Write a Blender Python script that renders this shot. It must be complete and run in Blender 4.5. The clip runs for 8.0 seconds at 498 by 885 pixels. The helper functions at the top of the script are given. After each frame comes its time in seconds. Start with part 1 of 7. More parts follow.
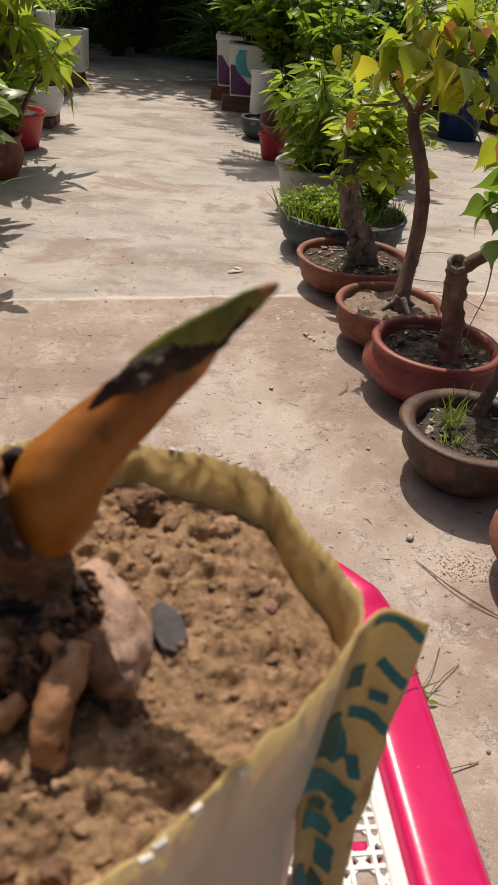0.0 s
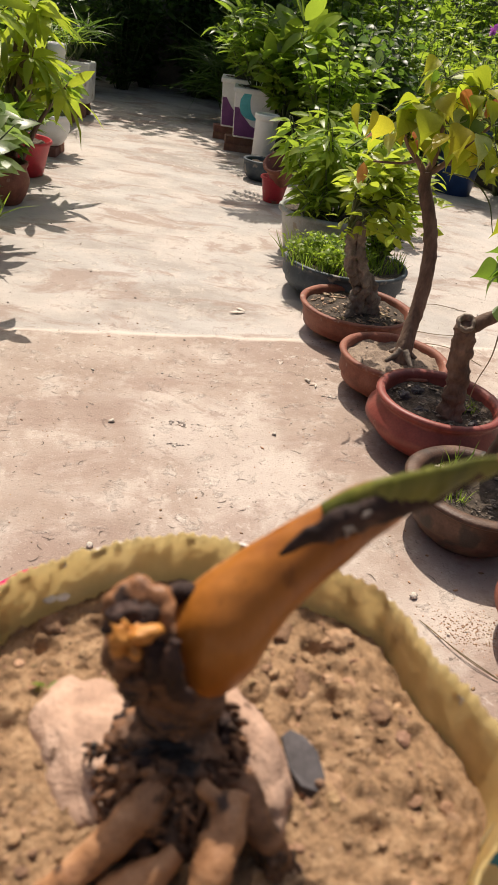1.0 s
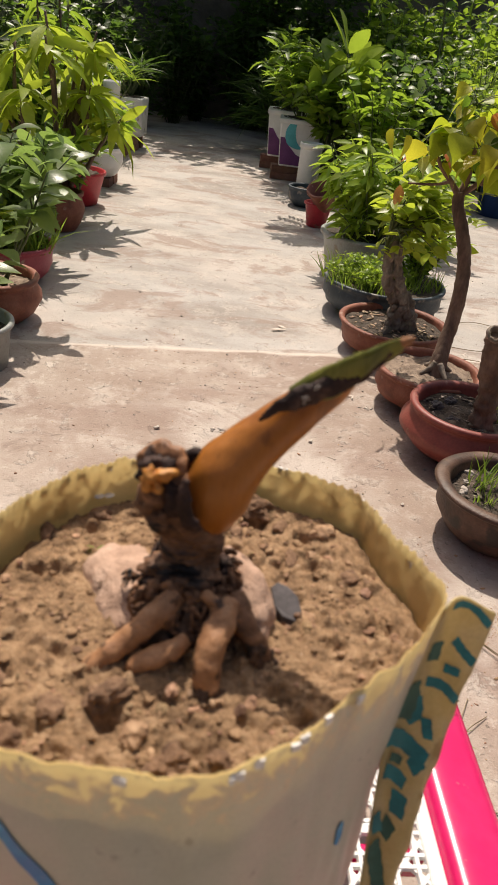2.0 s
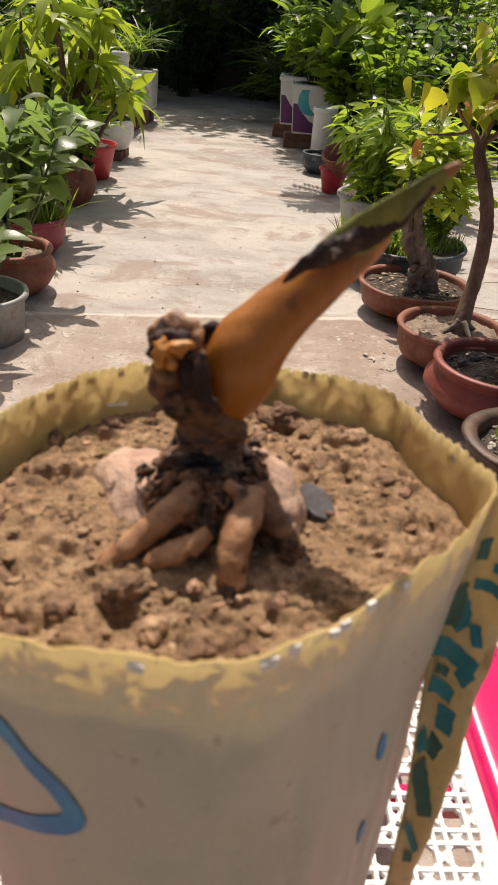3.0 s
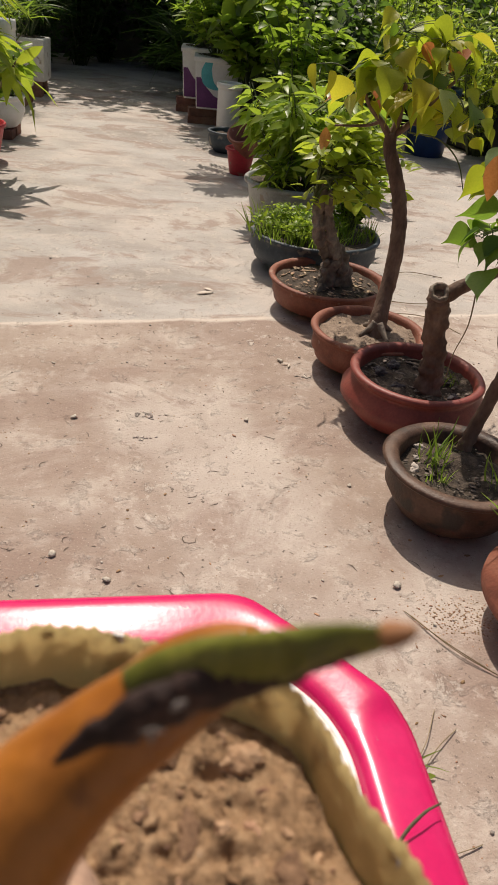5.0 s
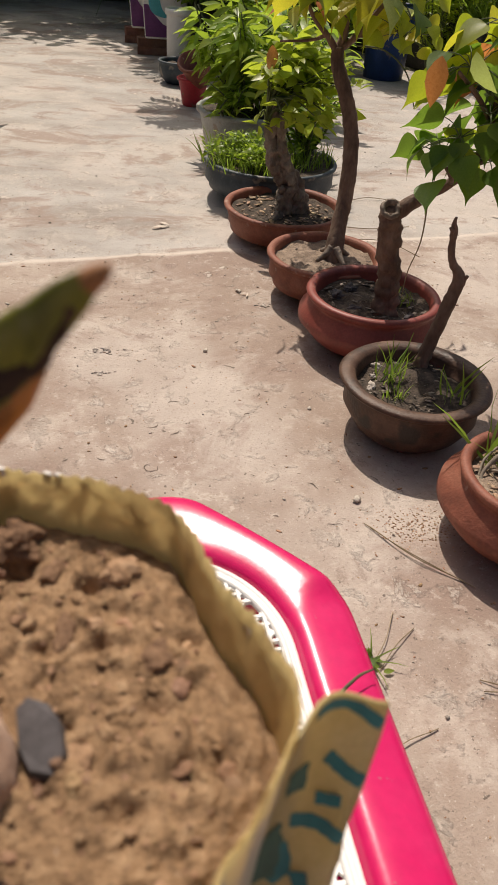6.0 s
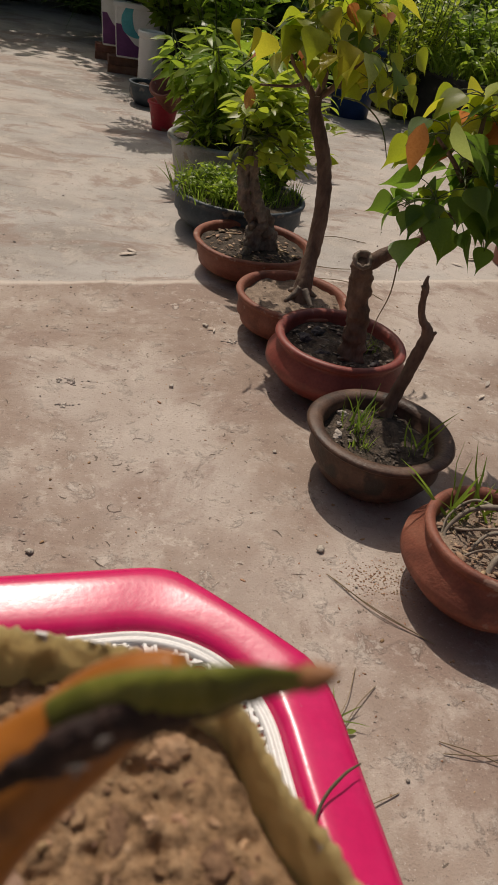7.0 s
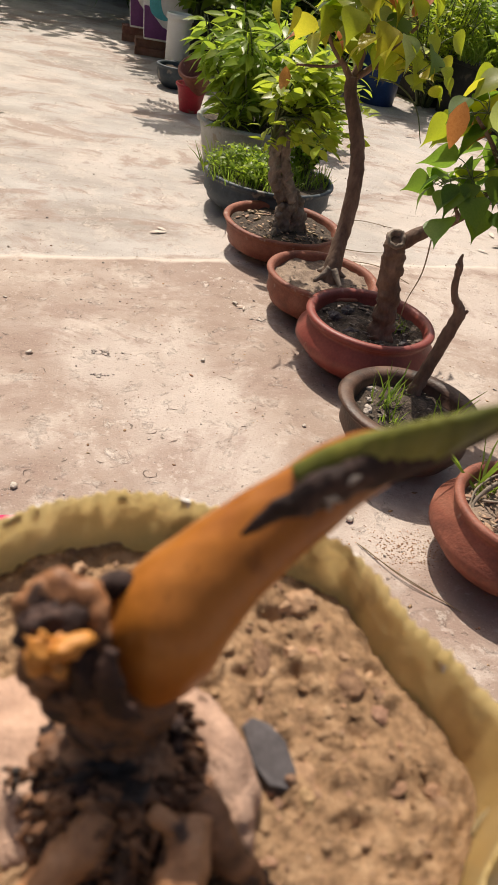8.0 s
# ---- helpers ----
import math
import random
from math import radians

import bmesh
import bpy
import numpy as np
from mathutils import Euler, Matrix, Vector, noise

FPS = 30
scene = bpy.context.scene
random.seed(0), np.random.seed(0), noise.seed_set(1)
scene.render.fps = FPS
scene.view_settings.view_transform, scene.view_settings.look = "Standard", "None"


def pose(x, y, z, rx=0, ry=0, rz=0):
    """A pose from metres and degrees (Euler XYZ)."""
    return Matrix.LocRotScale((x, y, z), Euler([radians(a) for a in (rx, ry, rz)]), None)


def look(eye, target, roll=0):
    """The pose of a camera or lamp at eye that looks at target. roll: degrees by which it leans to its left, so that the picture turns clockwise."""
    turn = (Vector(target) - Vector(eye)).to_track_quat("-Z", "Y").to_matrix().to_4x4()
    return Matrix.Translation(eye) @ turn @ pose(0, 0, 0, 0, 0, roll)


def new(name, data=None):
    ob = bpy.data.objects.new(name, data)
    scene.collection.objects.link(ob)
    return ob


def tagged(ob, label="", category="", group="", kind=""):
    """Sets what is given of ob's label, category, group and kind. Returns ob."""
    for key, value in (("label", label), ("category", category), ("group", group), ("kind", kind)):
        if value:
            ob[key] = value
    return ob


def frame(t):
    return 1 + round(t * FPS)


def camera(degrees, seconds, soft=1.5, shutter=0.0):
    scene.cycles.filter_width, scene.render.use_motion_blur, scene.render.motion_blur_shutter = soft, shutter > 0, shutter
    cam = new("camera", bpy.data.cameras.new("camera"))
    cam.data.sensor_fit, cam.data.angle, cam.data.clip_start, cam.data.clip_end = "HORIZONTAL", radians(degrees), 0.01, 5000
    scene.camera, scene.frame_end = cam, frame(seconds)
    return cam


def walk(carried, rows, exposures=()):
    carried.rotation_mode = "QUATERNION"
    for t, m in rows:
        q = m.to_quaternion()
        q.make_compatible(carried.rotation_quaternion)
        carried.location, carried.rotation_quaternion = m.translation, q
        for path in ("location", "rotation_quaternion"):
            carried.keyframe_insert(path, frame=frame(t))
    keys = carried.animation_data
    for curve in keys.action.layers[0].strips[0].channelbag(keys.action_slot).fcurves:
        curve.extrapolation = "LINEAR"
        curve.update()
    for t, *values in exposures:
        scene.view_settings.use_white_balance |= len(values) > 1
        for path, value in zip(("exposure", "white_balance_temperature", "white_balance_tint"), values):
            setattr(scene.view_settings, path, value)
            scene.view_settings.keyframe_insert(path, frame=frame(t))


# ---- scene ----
cam = camera(39.0, 8.0)
PATH = [
    (0.0, pose(0.0000, 0.0000, 0.9451, 55.82, -4.41, 0.00)),
    (0.3, pose(-0.0055, 0.0111, 0.9475, 55.23, -2.32, -1.16)),
    (0.5, pose(-0.0289, 0.0294, 0.9467, 56.12, -2.75, -1.01)),
    (0.8, pose(-0.0606, 0.0449, 0.9373, 55.66, -6.79, 0.16)),
    (1.0, pose(-0.0701, 0.0269, 0.9628, 58.36, -8.04, 0.02)),
    (1.3, pose(-0.0503, -0.0111, 0.9680, 59.24, -6.18, -0.59)),
    (1.5, pose(-0.0356, -0.0443, 0.9826, 59.84, -6.69, -0.09)),
    (1.8, pose(-0.0347, -0.0754, 0.9980, 61.38, -6.65, 1.82)),
    (2.0, pose(-0.0456, -0.0786, 0.9673, 60.05, -6.54, 3.53)),
    (2.2, pose(-0.0519, -0.0794, 0.9394, 58.98, -6.17, 4.61)),
    (3.3, pose(-0.0358, -0.0704, 0.9126, 58.36, -4.16, 3.84)),
    (3.5, pose(-0.0313, -0.0721, 0.9334, 59.15, -4.15, 3.71)),
    (3.8, pose(-0.0132, -0.0480, 0.9594, 59.07, -0.77, 3.55)),
    (4.0, pose(0.0128, -0.0027, 0.9476, 57.14, 0.16, 1.17)),
    (4.2, pose(0.0168, 0.0323, 0.9626, 58.37, -3.81, -1.09)),
    (5.3, pose(-0.0293, 0.1199, 0.9436, 56.14, -5.30, -3.28)),
    (5.5, pose(-0.0071, 0.1070, 0.9389, 55.93, -4.72, -4.82)),
    (5.8, pose(0.0092, 0.0864, 0.9209, 54.13, -5.48, -5.11)),
    (6.0, pose(0.0210, 0.0762, 0.9205, 52.66, -4.00, -5.81)),
    (6.2, pose(0.0359, 0.0691, 0.9320, 53.79, -2.71, -6.77)),
    (6.5, pose(0.0622, 0.0918, 0.9390, 53.81, -3.35, -9.27)),
    (6.8, pose(0.0103, 0.1142, 0.9627, 55.20, -6.76, -8.31)),
    (7.0, pose(-0.0209, 0.1205, 0.9590, 54.20, -8.76, -7.72)),
    (7.3, pose(-0.0507, 0.1238, 0.9339, 53.73, -9.51, -7.36)),
    (7.5, pose(-0.0631, 0.1118, 0.9327, 53.59, -9.85, -6.93)),
    (7.8, pose(-0.0718, 0.0891, 0.9345, 52.97, -9.46, -6.35)),
    (8.0, pose(-0.0713, 0.0737, 0.9398, 53.15, -9.46, -6.14)),
]
EXPOSURES = [(0.0, -0.32, 6900, 10), (0.5, 0.06, 6900, 10), (1.0, 0.14, 6900, 10), (1.5, 0.13, 6900, 10), (2.0, 0.01, 6900, 10), (2.2, -0.05, 6900, 10), (3.3, 0.07, 6900, 10), (3.5, 0.03, 6900, 10), (4.0, -0.22, 6900, 10), (4.2, -0.23, 6900, 10), (5.3, -0.28, 6900, 10), (5.5, -0.25, 6900, 10), (6.0, -0.26, 6900, 10), (6.5, -0.86, 6900, 10), (6.8, -1.02, 6900, 10), (7.0, -0.80, 6900, 10), (7.5, -0.21, 6900, 10), (8.0, 0.06, 6900, 10)]
cam.data.dof.use_dof = True
cam.data.dof.focus_distance = 1.6
cam.data.dof.aperture_fstop = 23.0
walk(cam, PATH, EXPOSURES)

# ---- light: high sun from ahead, clear sky ----
SUN_WAY = Vector((0.11, -0.58, -1.0))
sky_world = bpy.data.worlds.new("sky_world")
scene.world = sky_world
sky_world.use_nodes = True
wn = sky_world.node_tree.nodes
sky = wn.new("ShaderNodeTexSky")
sky.sky_type = "NISHITA"
sky.sun_disc = False
sky.sun_elevation = math.atan2(1.0, math.hypot(0.11, 0.58))
sky.sun_rotation = math.atan2(-0.11, 0.58)
sky.dust_density = 5.0
sky.ozone_density = 0.4
wn["Background"].inputs["Strength"].default_value = 0.105
sky_world.node_tree.links.new(sky.outputs["Color"], wn["Background"].inputs["Color"])
sun_data = bpy.data.lights.new("sun", "SUN")
sun_data.energy = 4.9
sun_data.angle = radians(0.55)
sun_data.color = (1.0, 0.925, 0.84)
sun = new("sun", sun_data)
sun.matrix_world = look(-SUN_WAY * 20, (0, 0, 0))


# ---- materials ----
def socket(bsdf, name, value):
    bsdf.inputs[name].default_value = value


def surface(name, colours, scale=8.0, rough=(0.6, 0.85), bump=0.3, fine=60.0, detail=6.0, stops=None, spots=None, spot_scale=40.0,
            spot_cut=0.62, metal=0.0, stretch=(1, 1, 1), per="", vary=0.12, glow_through=0.0, through_colour=None, bump_dist=0.004, spec=0.5):
    """A worn surface: a colour ramp over noise, fine grain, stains of a second noise, bump at two scales."""
    m = bpy.data.materials.new(name)
    m.use_nodes = True
    nt = m.node_tree
    n, l = nt.nodes, nt.links
    b = n["Principled BSDF"]
    tc = n.new("ShaderNodeTexCoord")
    mp = n.new("ShaderNodeMapping")
    mp.inputs["Scale"].default_value = stretch
    l.new(tc.outputs["Object"], mp.inputs["Vector"])
    big = n.new("ShaderNodeTexNoise")
    big.inputs["Scale"].default_value = scale
    big.inputs["Detail"].default_value = detail
    big.inputs["Roughness"].default_value = 0.62
    l.new(mp.outputs["Vector"], big.inputs["Vector"])
    grain = n.new("ShaderNodeTexNoise")
    grain.inputs["Scale"].default_value = fine
    grain.inputs["Detail"].default_value = 4.0
    l.new(mp.outputs["Vector"], grain.inputs["Vector"])
    ramp = n.new("ShaderNodeValToRGB")
    places = stops or [0.3 + 0.4 * i / max(1, len(colours) - 1) for i in range(len(colours))]
    while len(ramp.color_ramp.elements) < len(colours):
        ramp.color_ramp.elements.new(0.5)
    for e, c, p in zip(ramp.color_ramp.elements, colours, places):
        e.position = p
        e.color = (*c, 1)
    l.new(big.outputs["Fac"], ramp.inputs["Fac"])
    out = ramp.outputs["Color"]
    tone = n.new("ShaderNodeHueSaturation")
    shade = n.new("ShaderNodeMapRange")
    shade.inputs["From Min"].default_value, shade.inputs["From Max"].default_value = 0.3, 0.7
    shade.inputs["To Min"].default_value, shade.inputs["To Max"].default_value = 1 - vary, 1 + vary
    l.new(grain.outputs["Fac"], shade.inputs["Value"])
    l.new(shade.outputs["Result"], tone.inputs["Value"])
    l.new(out, tone.inputs["Color"])
    out = tone.outputs["Color"]
    if spots:
        sp = n.new("ShaderNodeTexNoise")
        sp.inputs["Scale"].default_value = spot_scale
        sp.inputs["Detail"].default_value = 5.0
        l.new(mp.outputs["Vector"], sp.inputs["Vector"])
        cut = n.new("ShaderNodeMapRange")
        cut.inputs["From Min"].default_value, cut.inputs["From Max"].default_value = spot_cut, spot_cut + 0.06
        l.new(sp.outputs["Fac"], cut.inputs["Value"])
        mx = n.new("ShaderNodeMix")
        mx.data_type = "RGBA"
        l.new(cut.outputs["Result"], mx.inputs["Factor"])
        l.new(out, mx.inputs["A"])
        mx.inputs["B"].default_value = (*spots, 1)
        out = mx.outputs["Result"]
    if per:
        src = n.new("ShaderNodeObjectInfo") if per == "object" else n.new("ShaderNodeNewGeometry")
        key = "Random" if per == "object" else "Random Per Island"
        hs = n.new("ShaderNodeHueSaturation")
        mr = n.new("ShaderNodeMapRange")
        mr.inputs["To Min"].default_value, mr.inputs["To Max"].default_value = 0.65, 1.35
        l.new(src.outputs[key], mr.inputs["Value"])
        l.new(mr.outputs["Result"], hs.inputs["Value"])
        hr = n.new("ShaderNodeMapRange")
        hr.inputs["To Min"].default_value, hr.inputs["To Max"].default_value = 0.482, 0.515
        wob = n.new("ShaderNodeMath")
        wob.operation = "FRACT"
        mul = n.new("ShaderNodeMath")
        mul.operation = "MULTIPLY"
        mul.inputs[1].default_value = 7.31
        l.new(src.outputs[key], mul.inputs[0])
        l.new(mul.outputs[0], wob.inputs[0])
        l.new(wob.outputs[0], hr.inputs["Value"])
        l.new(hr.outputs["Result"], hs.inputs["Hue"])
        l.new(out, hs.inputs["Color"])
        out = hs.outputs["Color"]
    l.new(out, b.inputs["Base Color"])
    rr = n.new("ShaderNodeMapRange")
    rr.inputs["To Min"].default_value, rr.inputs["To Max"].default_value = rough
    l.new(big.outputs["Fac"], rr.inputs["Value"])
    l.new(rr.outputs["Result"], b.inputs["Roughness"])
    socket(b, "Metallic", metal)
    socket(b, "Specular IOR Level", spec)
    if bump:
        add = n.new("ShaderNodeMath")
        add.operation = "ADD"
        l.new(big.outputs["Fac"], add.inputs[0])
        l.new(grain.outputs["Fac"], add.inputs[1])
        bp = n.new("ShaderNodeBump")
        bp.inputs["Strength"].default_value = bump
        bp.inputs["Distance"].default_value = bump_dist
        l.new(add.outputs[0], bp.inputs["Height"])
        l.new(bp.outputs["Normal"], b.inputs["Normal"])
    if glow_through:
        tr = n.new("ShaderNodeBsdfTranslucent")
        if through_colour:
            tint = n.new("ShaderNodeMix")
            tint.data_type = "RGBA"
            tint.blend_type = "MULTIPLY"
            tint.inputs["Factor"].default_value = 1.0
            gain = n.new("ShaderNodeMix")
            gain.data_type = "RGBA"
            gain.inputs["Factor"].default_value = 0.6
            l.new(out, gain.inputs["A"])
            gain.inputs["B"].default_value = (*through_colour, 1)
            l.new(gain.outputs["Result"], tr.inputs["Color"])
        else:
            l.new(out, tr.inputs["Color"])
        ms = n.new("ShaderNodeMixShader")
        ms.inputs["Fac"].default_value = glow_through
        l.new(b.outputs["BSDF"], ms.inputs[1])
        l.new(tr.outputs["BSDF"], ms.inputs[2])
        l.new(ms.outputs["Shader"], n["Material Output"].inputs["Surface"])
    return m


def leafy(name, dark, light, through_colour, per="island", rough=(0.30, 0.46), glow=0.56):
    return surface(name, [dark, light], scale=18, rough=rough, bump=0.12, fine=160, per=per, vary=0.08, glow_through=glow,
                   through_colour=through_colour, spec=0.45)


terracotta = surface("terracotta", [(0.12, 0.036, 0.022), (0.225, 0.072, 0.043), (0.29, 0.118, 0.075)], 14, (0.5, 0.8), 0.25, 180, spots=(0.32, 0.20, 0.15), spot_scale=22, spot_cut=0.64)
red_oxide = surface("red_oxide_clay", [(0.13, 0.025, 0.020), (0.215, 0.044, 0.033), (0.26, 0.066, 0.048)], 10, (0.38, 0.62), 0.15, 150, spots=(0.28, 0.14, 0.105), spot_scale=18, spot_cut=0.66)
dark_clay = surface("dark_weathered_clay", [(0.030, 0.014, 0.009), (0.078, 0.039, 0.024), (0.145, 0.082, 0.053)], 16, (0.40, 0.70), 0.35, 160, spots=(0.032, 0.022, 0.016), spot_scale=12, spot_cut=0.60)
soil_dark = surface("damp_potting_soil", [(0.022, 0.016, 0.011), (0.06, 0.042, 0.03), (0.13, 0.095, 0.07)], 55, (0.8, 0.98), 0.9, 260, spots=(0.20, 0.15, 0.11), spot_scale=120, spot_cut=0.66, bump_dist=0.006)
soil_dry = surface("dry_potting_soil", [(0.14, 0.10, 0.075), (0.26, 0.19, 0.14), (0.34, 0.26, 0.20)], 45, (0.85, 0.98), 0.9, 240, spots=(0.09, 0.065, 0.045), spot_scale=90, spot_cut=0.64, bump_dist=0.005)
bag_soil = surface("sandy_brown_soil", [(0.125, 0.070, 0.034), (0.285, 0.170, 0.089), (0.41, 0.265, 0.152)], 120, (0.85, 0.98), 0.9, 900, spots=(0.43, 0.31, 0.22), spot_scale=420, spot_cut=0.68, bump_dist=0.0018, vary=0.20)
clod_mat = surface("soil_crumb", [(0.15, 0.083, 0.045), (0.31, 0.187, 0.106), (0.45, 0.30, 0.185)], 150, (0.85, 0.98), 0.8, 800, per="island", bump_dist=0.001)
bark = surface("ficus_bark", [(0.065, 0.037, 0.026), (0.15, 0.092, 0.064), (0.25, 0.17, 0.125)], 22, (0.7, 0.92), 0.6, 140, stretch=(1, 1, 0.45), bump_dist=0.005)
bark_grey = surface("grey_bark", [(0.09, 0.07, 0.055), (0.18, 0.14, 0.11), (0.30, 0.25, 0.20)], 26, (0.75, 0.95), 0.6, 150, stretch=(1, 1, 0.5), bump_dist=0.005)
stem_green = surface("green_stem", [(0.05, 0.075, 0.025), (0.11, 0.13, 0.045)], 20, (0.5, 0.7), 0.2, 120)
leaf_lime = leafy("lime_leaf", (0.18, 0.26, 0.021), (0.32, 0.37, 0.035), (0.58, 0.68, 0.04), "object")
leaf_yellow = leafy("yellow_green_leaf", (0.30, 0.30, 0.026), (0.45, 0.43, 0.042), (0.74, 0.72, 0.05), "object")
leaf_orange = leafy("orange_young_leaf", (0.38, 0.13, 0.045), (0.52, 0.22, 0.09), (0.66, 0.26, 0.06), "object")
leaf_deep = leafy("deep_green_leaf", (0.042, 0.095, 0.016), (0.088, 0.165, 0.027), (0.24, 0.40, 0.035), "object")
leaf_pale = leafy("pale_green_leaf", (0.28, 0.34, 0.12), (0.42, 0.47, 0.20), (0.52, 0.62, 0.14), "object")
crown_mid = leafy("mid_green_foliage", (0.085, 0.165, 0.022), (0.165, 0.27, 0.036), (0.42, 0.60, 0.05))
crown_bright = leafy("bright_green_foliage", (0.14, 0.23, 0.028), (0.25, 0.35, 0.045), (0.5, 0.66, 0.06))
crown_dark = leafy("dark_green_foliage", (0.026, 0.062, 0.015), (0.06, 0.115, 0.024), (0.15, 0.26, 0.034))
crown_lime = leafy("lime_green_foliage", (0.20, 0.28, 0.026), (0.32, 0.39, 0.042), (0.56, 0.68, 0.06))
crown_blue = leafy("grey_green_foliage", (0.085, 0.145, 0.045), (0.165, 0.235, 0.085), (0.3, 0.44, 0.08), rough=(0.22, 0.4))
grass_mat = leafy("grass_blade", (0.09, 0.16, 0.02), (0.20, 0.29, 0.045), (0.36, 0.50, 0.06), rough=(0.45, 0.6))
stalk_brown = surface("drying_grass_stalk", [(0.07, 0.062, 0.030), (0.13, 0.105, 0.055)], 60, (0.5, 0.7), 0.2, 200)
straw = surface("dry_straw", [(0.20, 0.15, 0.08), (0.34, 0.27, 0.16)], 40, (0.6, 0.8), 0.2, 200)
dry_leaf = surface("dry_leaf_litter", [(0.16, 0.09, 0.05), (0.33, 0.22, 0.14), (0.48, 0.38, 0.28)], 30, (0.7, 0.9), 0.3, 200, per="island")
pink_plastic = surface("pink_plastic", [(0.58, 0.008, 0.105), (0.64, 0.012, 0.12), (0.68, 0.03, 0.15)], 9, (0.21, 0.30), 0.03, 120, spots=(0.50, 0.12, 0.19), spot_scale=75, spot_cut=0.69, vary=0.05, glow_through=0.10, through_colour=(0.9, 0.02, 0.20), spec=0.5)
white_plastic = surface("white_plastic", [(0.80, 0.79, 0.77), (0.88, 0.87, 0.86)], 20, (0.28, 0.4), 0.06, 250, spots=(0.58, 0.54, 0.48), spot_scale=60, spot_cut=0.68, vary=0.05, glow_through=0.15, through_colour=(0.85, 0.84, 0.8))
blue_grey_plastic = surface("blue_grey_plastic", [(0.018, 0.027, 0.037), (0.034, 0.050, 0.066), (0.075, 0.09, 0.10)], 12, (0.45, 0.7), 0.15, 120, spots=(0.19, 0.17, 0.15), spot_scale=16, spot_cut=0.6)
grey_plastic = surface("grey_plastic", [(0.22, 0.23, 0.22), (0.36, 0.37, 0.36)], 12, (0.4, 0.6), 0.1, 120, spots=(0.25, 0.21, 0.17), spot_scale=20, spot_cut=0.6)
red_plastic = surface("red_plastic", [(0.34, 0.016, 0.028), (0.46, 0.028, 0.045)], 14, (0.35, 0.55), 0.08, 120, spots=(0.30, 0.12, 0.09), spot_scale=24, spot_cut=0.62)
maroon_plastic = surface("maroon_plastic", [(0.22, 0.02, 0.045), (0.32, 0.045, 0.07)], 14, (0.35, 0.55), 0.08, 120, spots=(0.30, 0.18, 0.15), spot_scale=22, spot_cut=0.6)
blue_plastic = surface("blue_plastic", [(0.008, 0.03, 0.11), (0.014, 0.055, 0.19)], 14, (0.35, 0.55), 0.08, 120, spots=(0.10, 0.10, 0.11), spot_scale=20, spot_cut=0.63)
teal_plastic = surface("teal_print", [(0.05, 0.36, 0.42), (0.09, 0.46, 0.52)], 14, (0.35, 0.55), 0.05, 120)
purple_plastic = surface("purple_print", [(0.10, 0.02, 0.12), (0.17, 0.04, 0.18)], 14, (0.35, 0.55), 0.05, 120)
black_plastic = surface("black_planter", [(0.010, 0.010, 0.011), (0.022, 0.021, 0.021), (0.05, 0.045, 0.04)], 14, (0.5, 0.75), 0.15, 120, spots=(0.10, 0.08, 0.065), spot_scale=14, spot_cut=0.63)
styrofoam = surface("styrofoam", [(0.55, 0.54, 0.50), (0.72, 0.71, 0.68)], 20, (0.8, 0.95), 0.2, 300, spots=(0.34, 0.29, 0.23), spot_scale=14, spot_cut=0.6)
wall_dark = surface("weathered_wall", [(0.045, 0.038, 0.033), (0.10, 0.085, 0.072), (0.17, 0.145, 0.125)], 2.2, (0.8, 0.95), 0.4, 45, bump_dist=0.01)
brick_mat = surface("old_brick", [(0.10, 0.045, 0.032), (0.19, 0.085, 0.06), (0.25, 0.14, 0.10)], 9, (0.8, 0.95), 0.5, 80, per="object")
sheet_metal = surface("corrugated_sheet", [(0.09, 0.09, 0.088), (0.15, 0.148, 0.142), (0.22, 0.215, 0.205)], 3, (0.5, 0.75), 0.15, 60, spots=(0.16, 0.10, 0.07), spot_scale=7, spot_cut=0.66)
stone_mat = surface("pebble", [(0.22, 0.19, 0.165), (0.38, 0.33, 0.29), (0.52, 0.46, 0.41)], 40, (0.75, 0.95), 0.4, 260, per="island")
paper_mat = surface("white_paper_scrap", [(0.62, 0.59, 0.55), (0.74, 0.71, 0.67)], 40, (0.7, 0.9), 0.2, 250)
sheath_mat = surface("orange_leaf_sheath", [(0.28, 0.086, 0.013), (0.41, 0.145, 0.022), (0.48, 0.19, 0.04)], 30, (0.28, 0.42), 0.12, 500, stretch=(1, 1, 0.35), spots=(0.22, 0.075, 0.012), spot_scale=70, spot_cut=0.62, vary=0.07, glow_through=0.12, through_colour=(0.5, 0.18, 0.02), bump_dist=0.0008)
husk_mat = surface("dark_dried_husk", [(0.014, 0.008, 0.007), (0.038, 0.020, 0.016), (0.10, 0.055, 0.042)], 120, (0.6, 0.85), 0.7, 700, bump_dist=0.0014, spec=0.3)
blade_mat = surface("rolled_green_leaf", [(0.070, 0.078, 0.011), (0.15, 0.155, 0.022), (0.26, 0.24, 0.042)], 60, (0.35, 0.5), 0.25, 600, stretch=(1.6, 1.6, 0.25), glow_through=0.12, through_colour=(0.25, 0.3, 0.03), bump_dist=0.0006)
blade_tip_mat = surface("brown_leaf_tip", [(0.22, 0.085, 0.03), (0.34, 0.15, 0.055)], 80, (0.5, 0.7), 0.2, 500, bump_dist=0.0005)
stem_mat = surface("scarred_brown_stem", [(0.048, 0.022, 0.011), (0.18, 0.082, 0.038), (0.34, 0.17, 0.086)], 95, (0.55, 0.85), 0.7, 600, stretch=(0.6, 0.6, 1.8), spots=(0.020, 0.012, 0.008), spot_scale=80, spot_cut=0.55, bump_dist=0.0015)
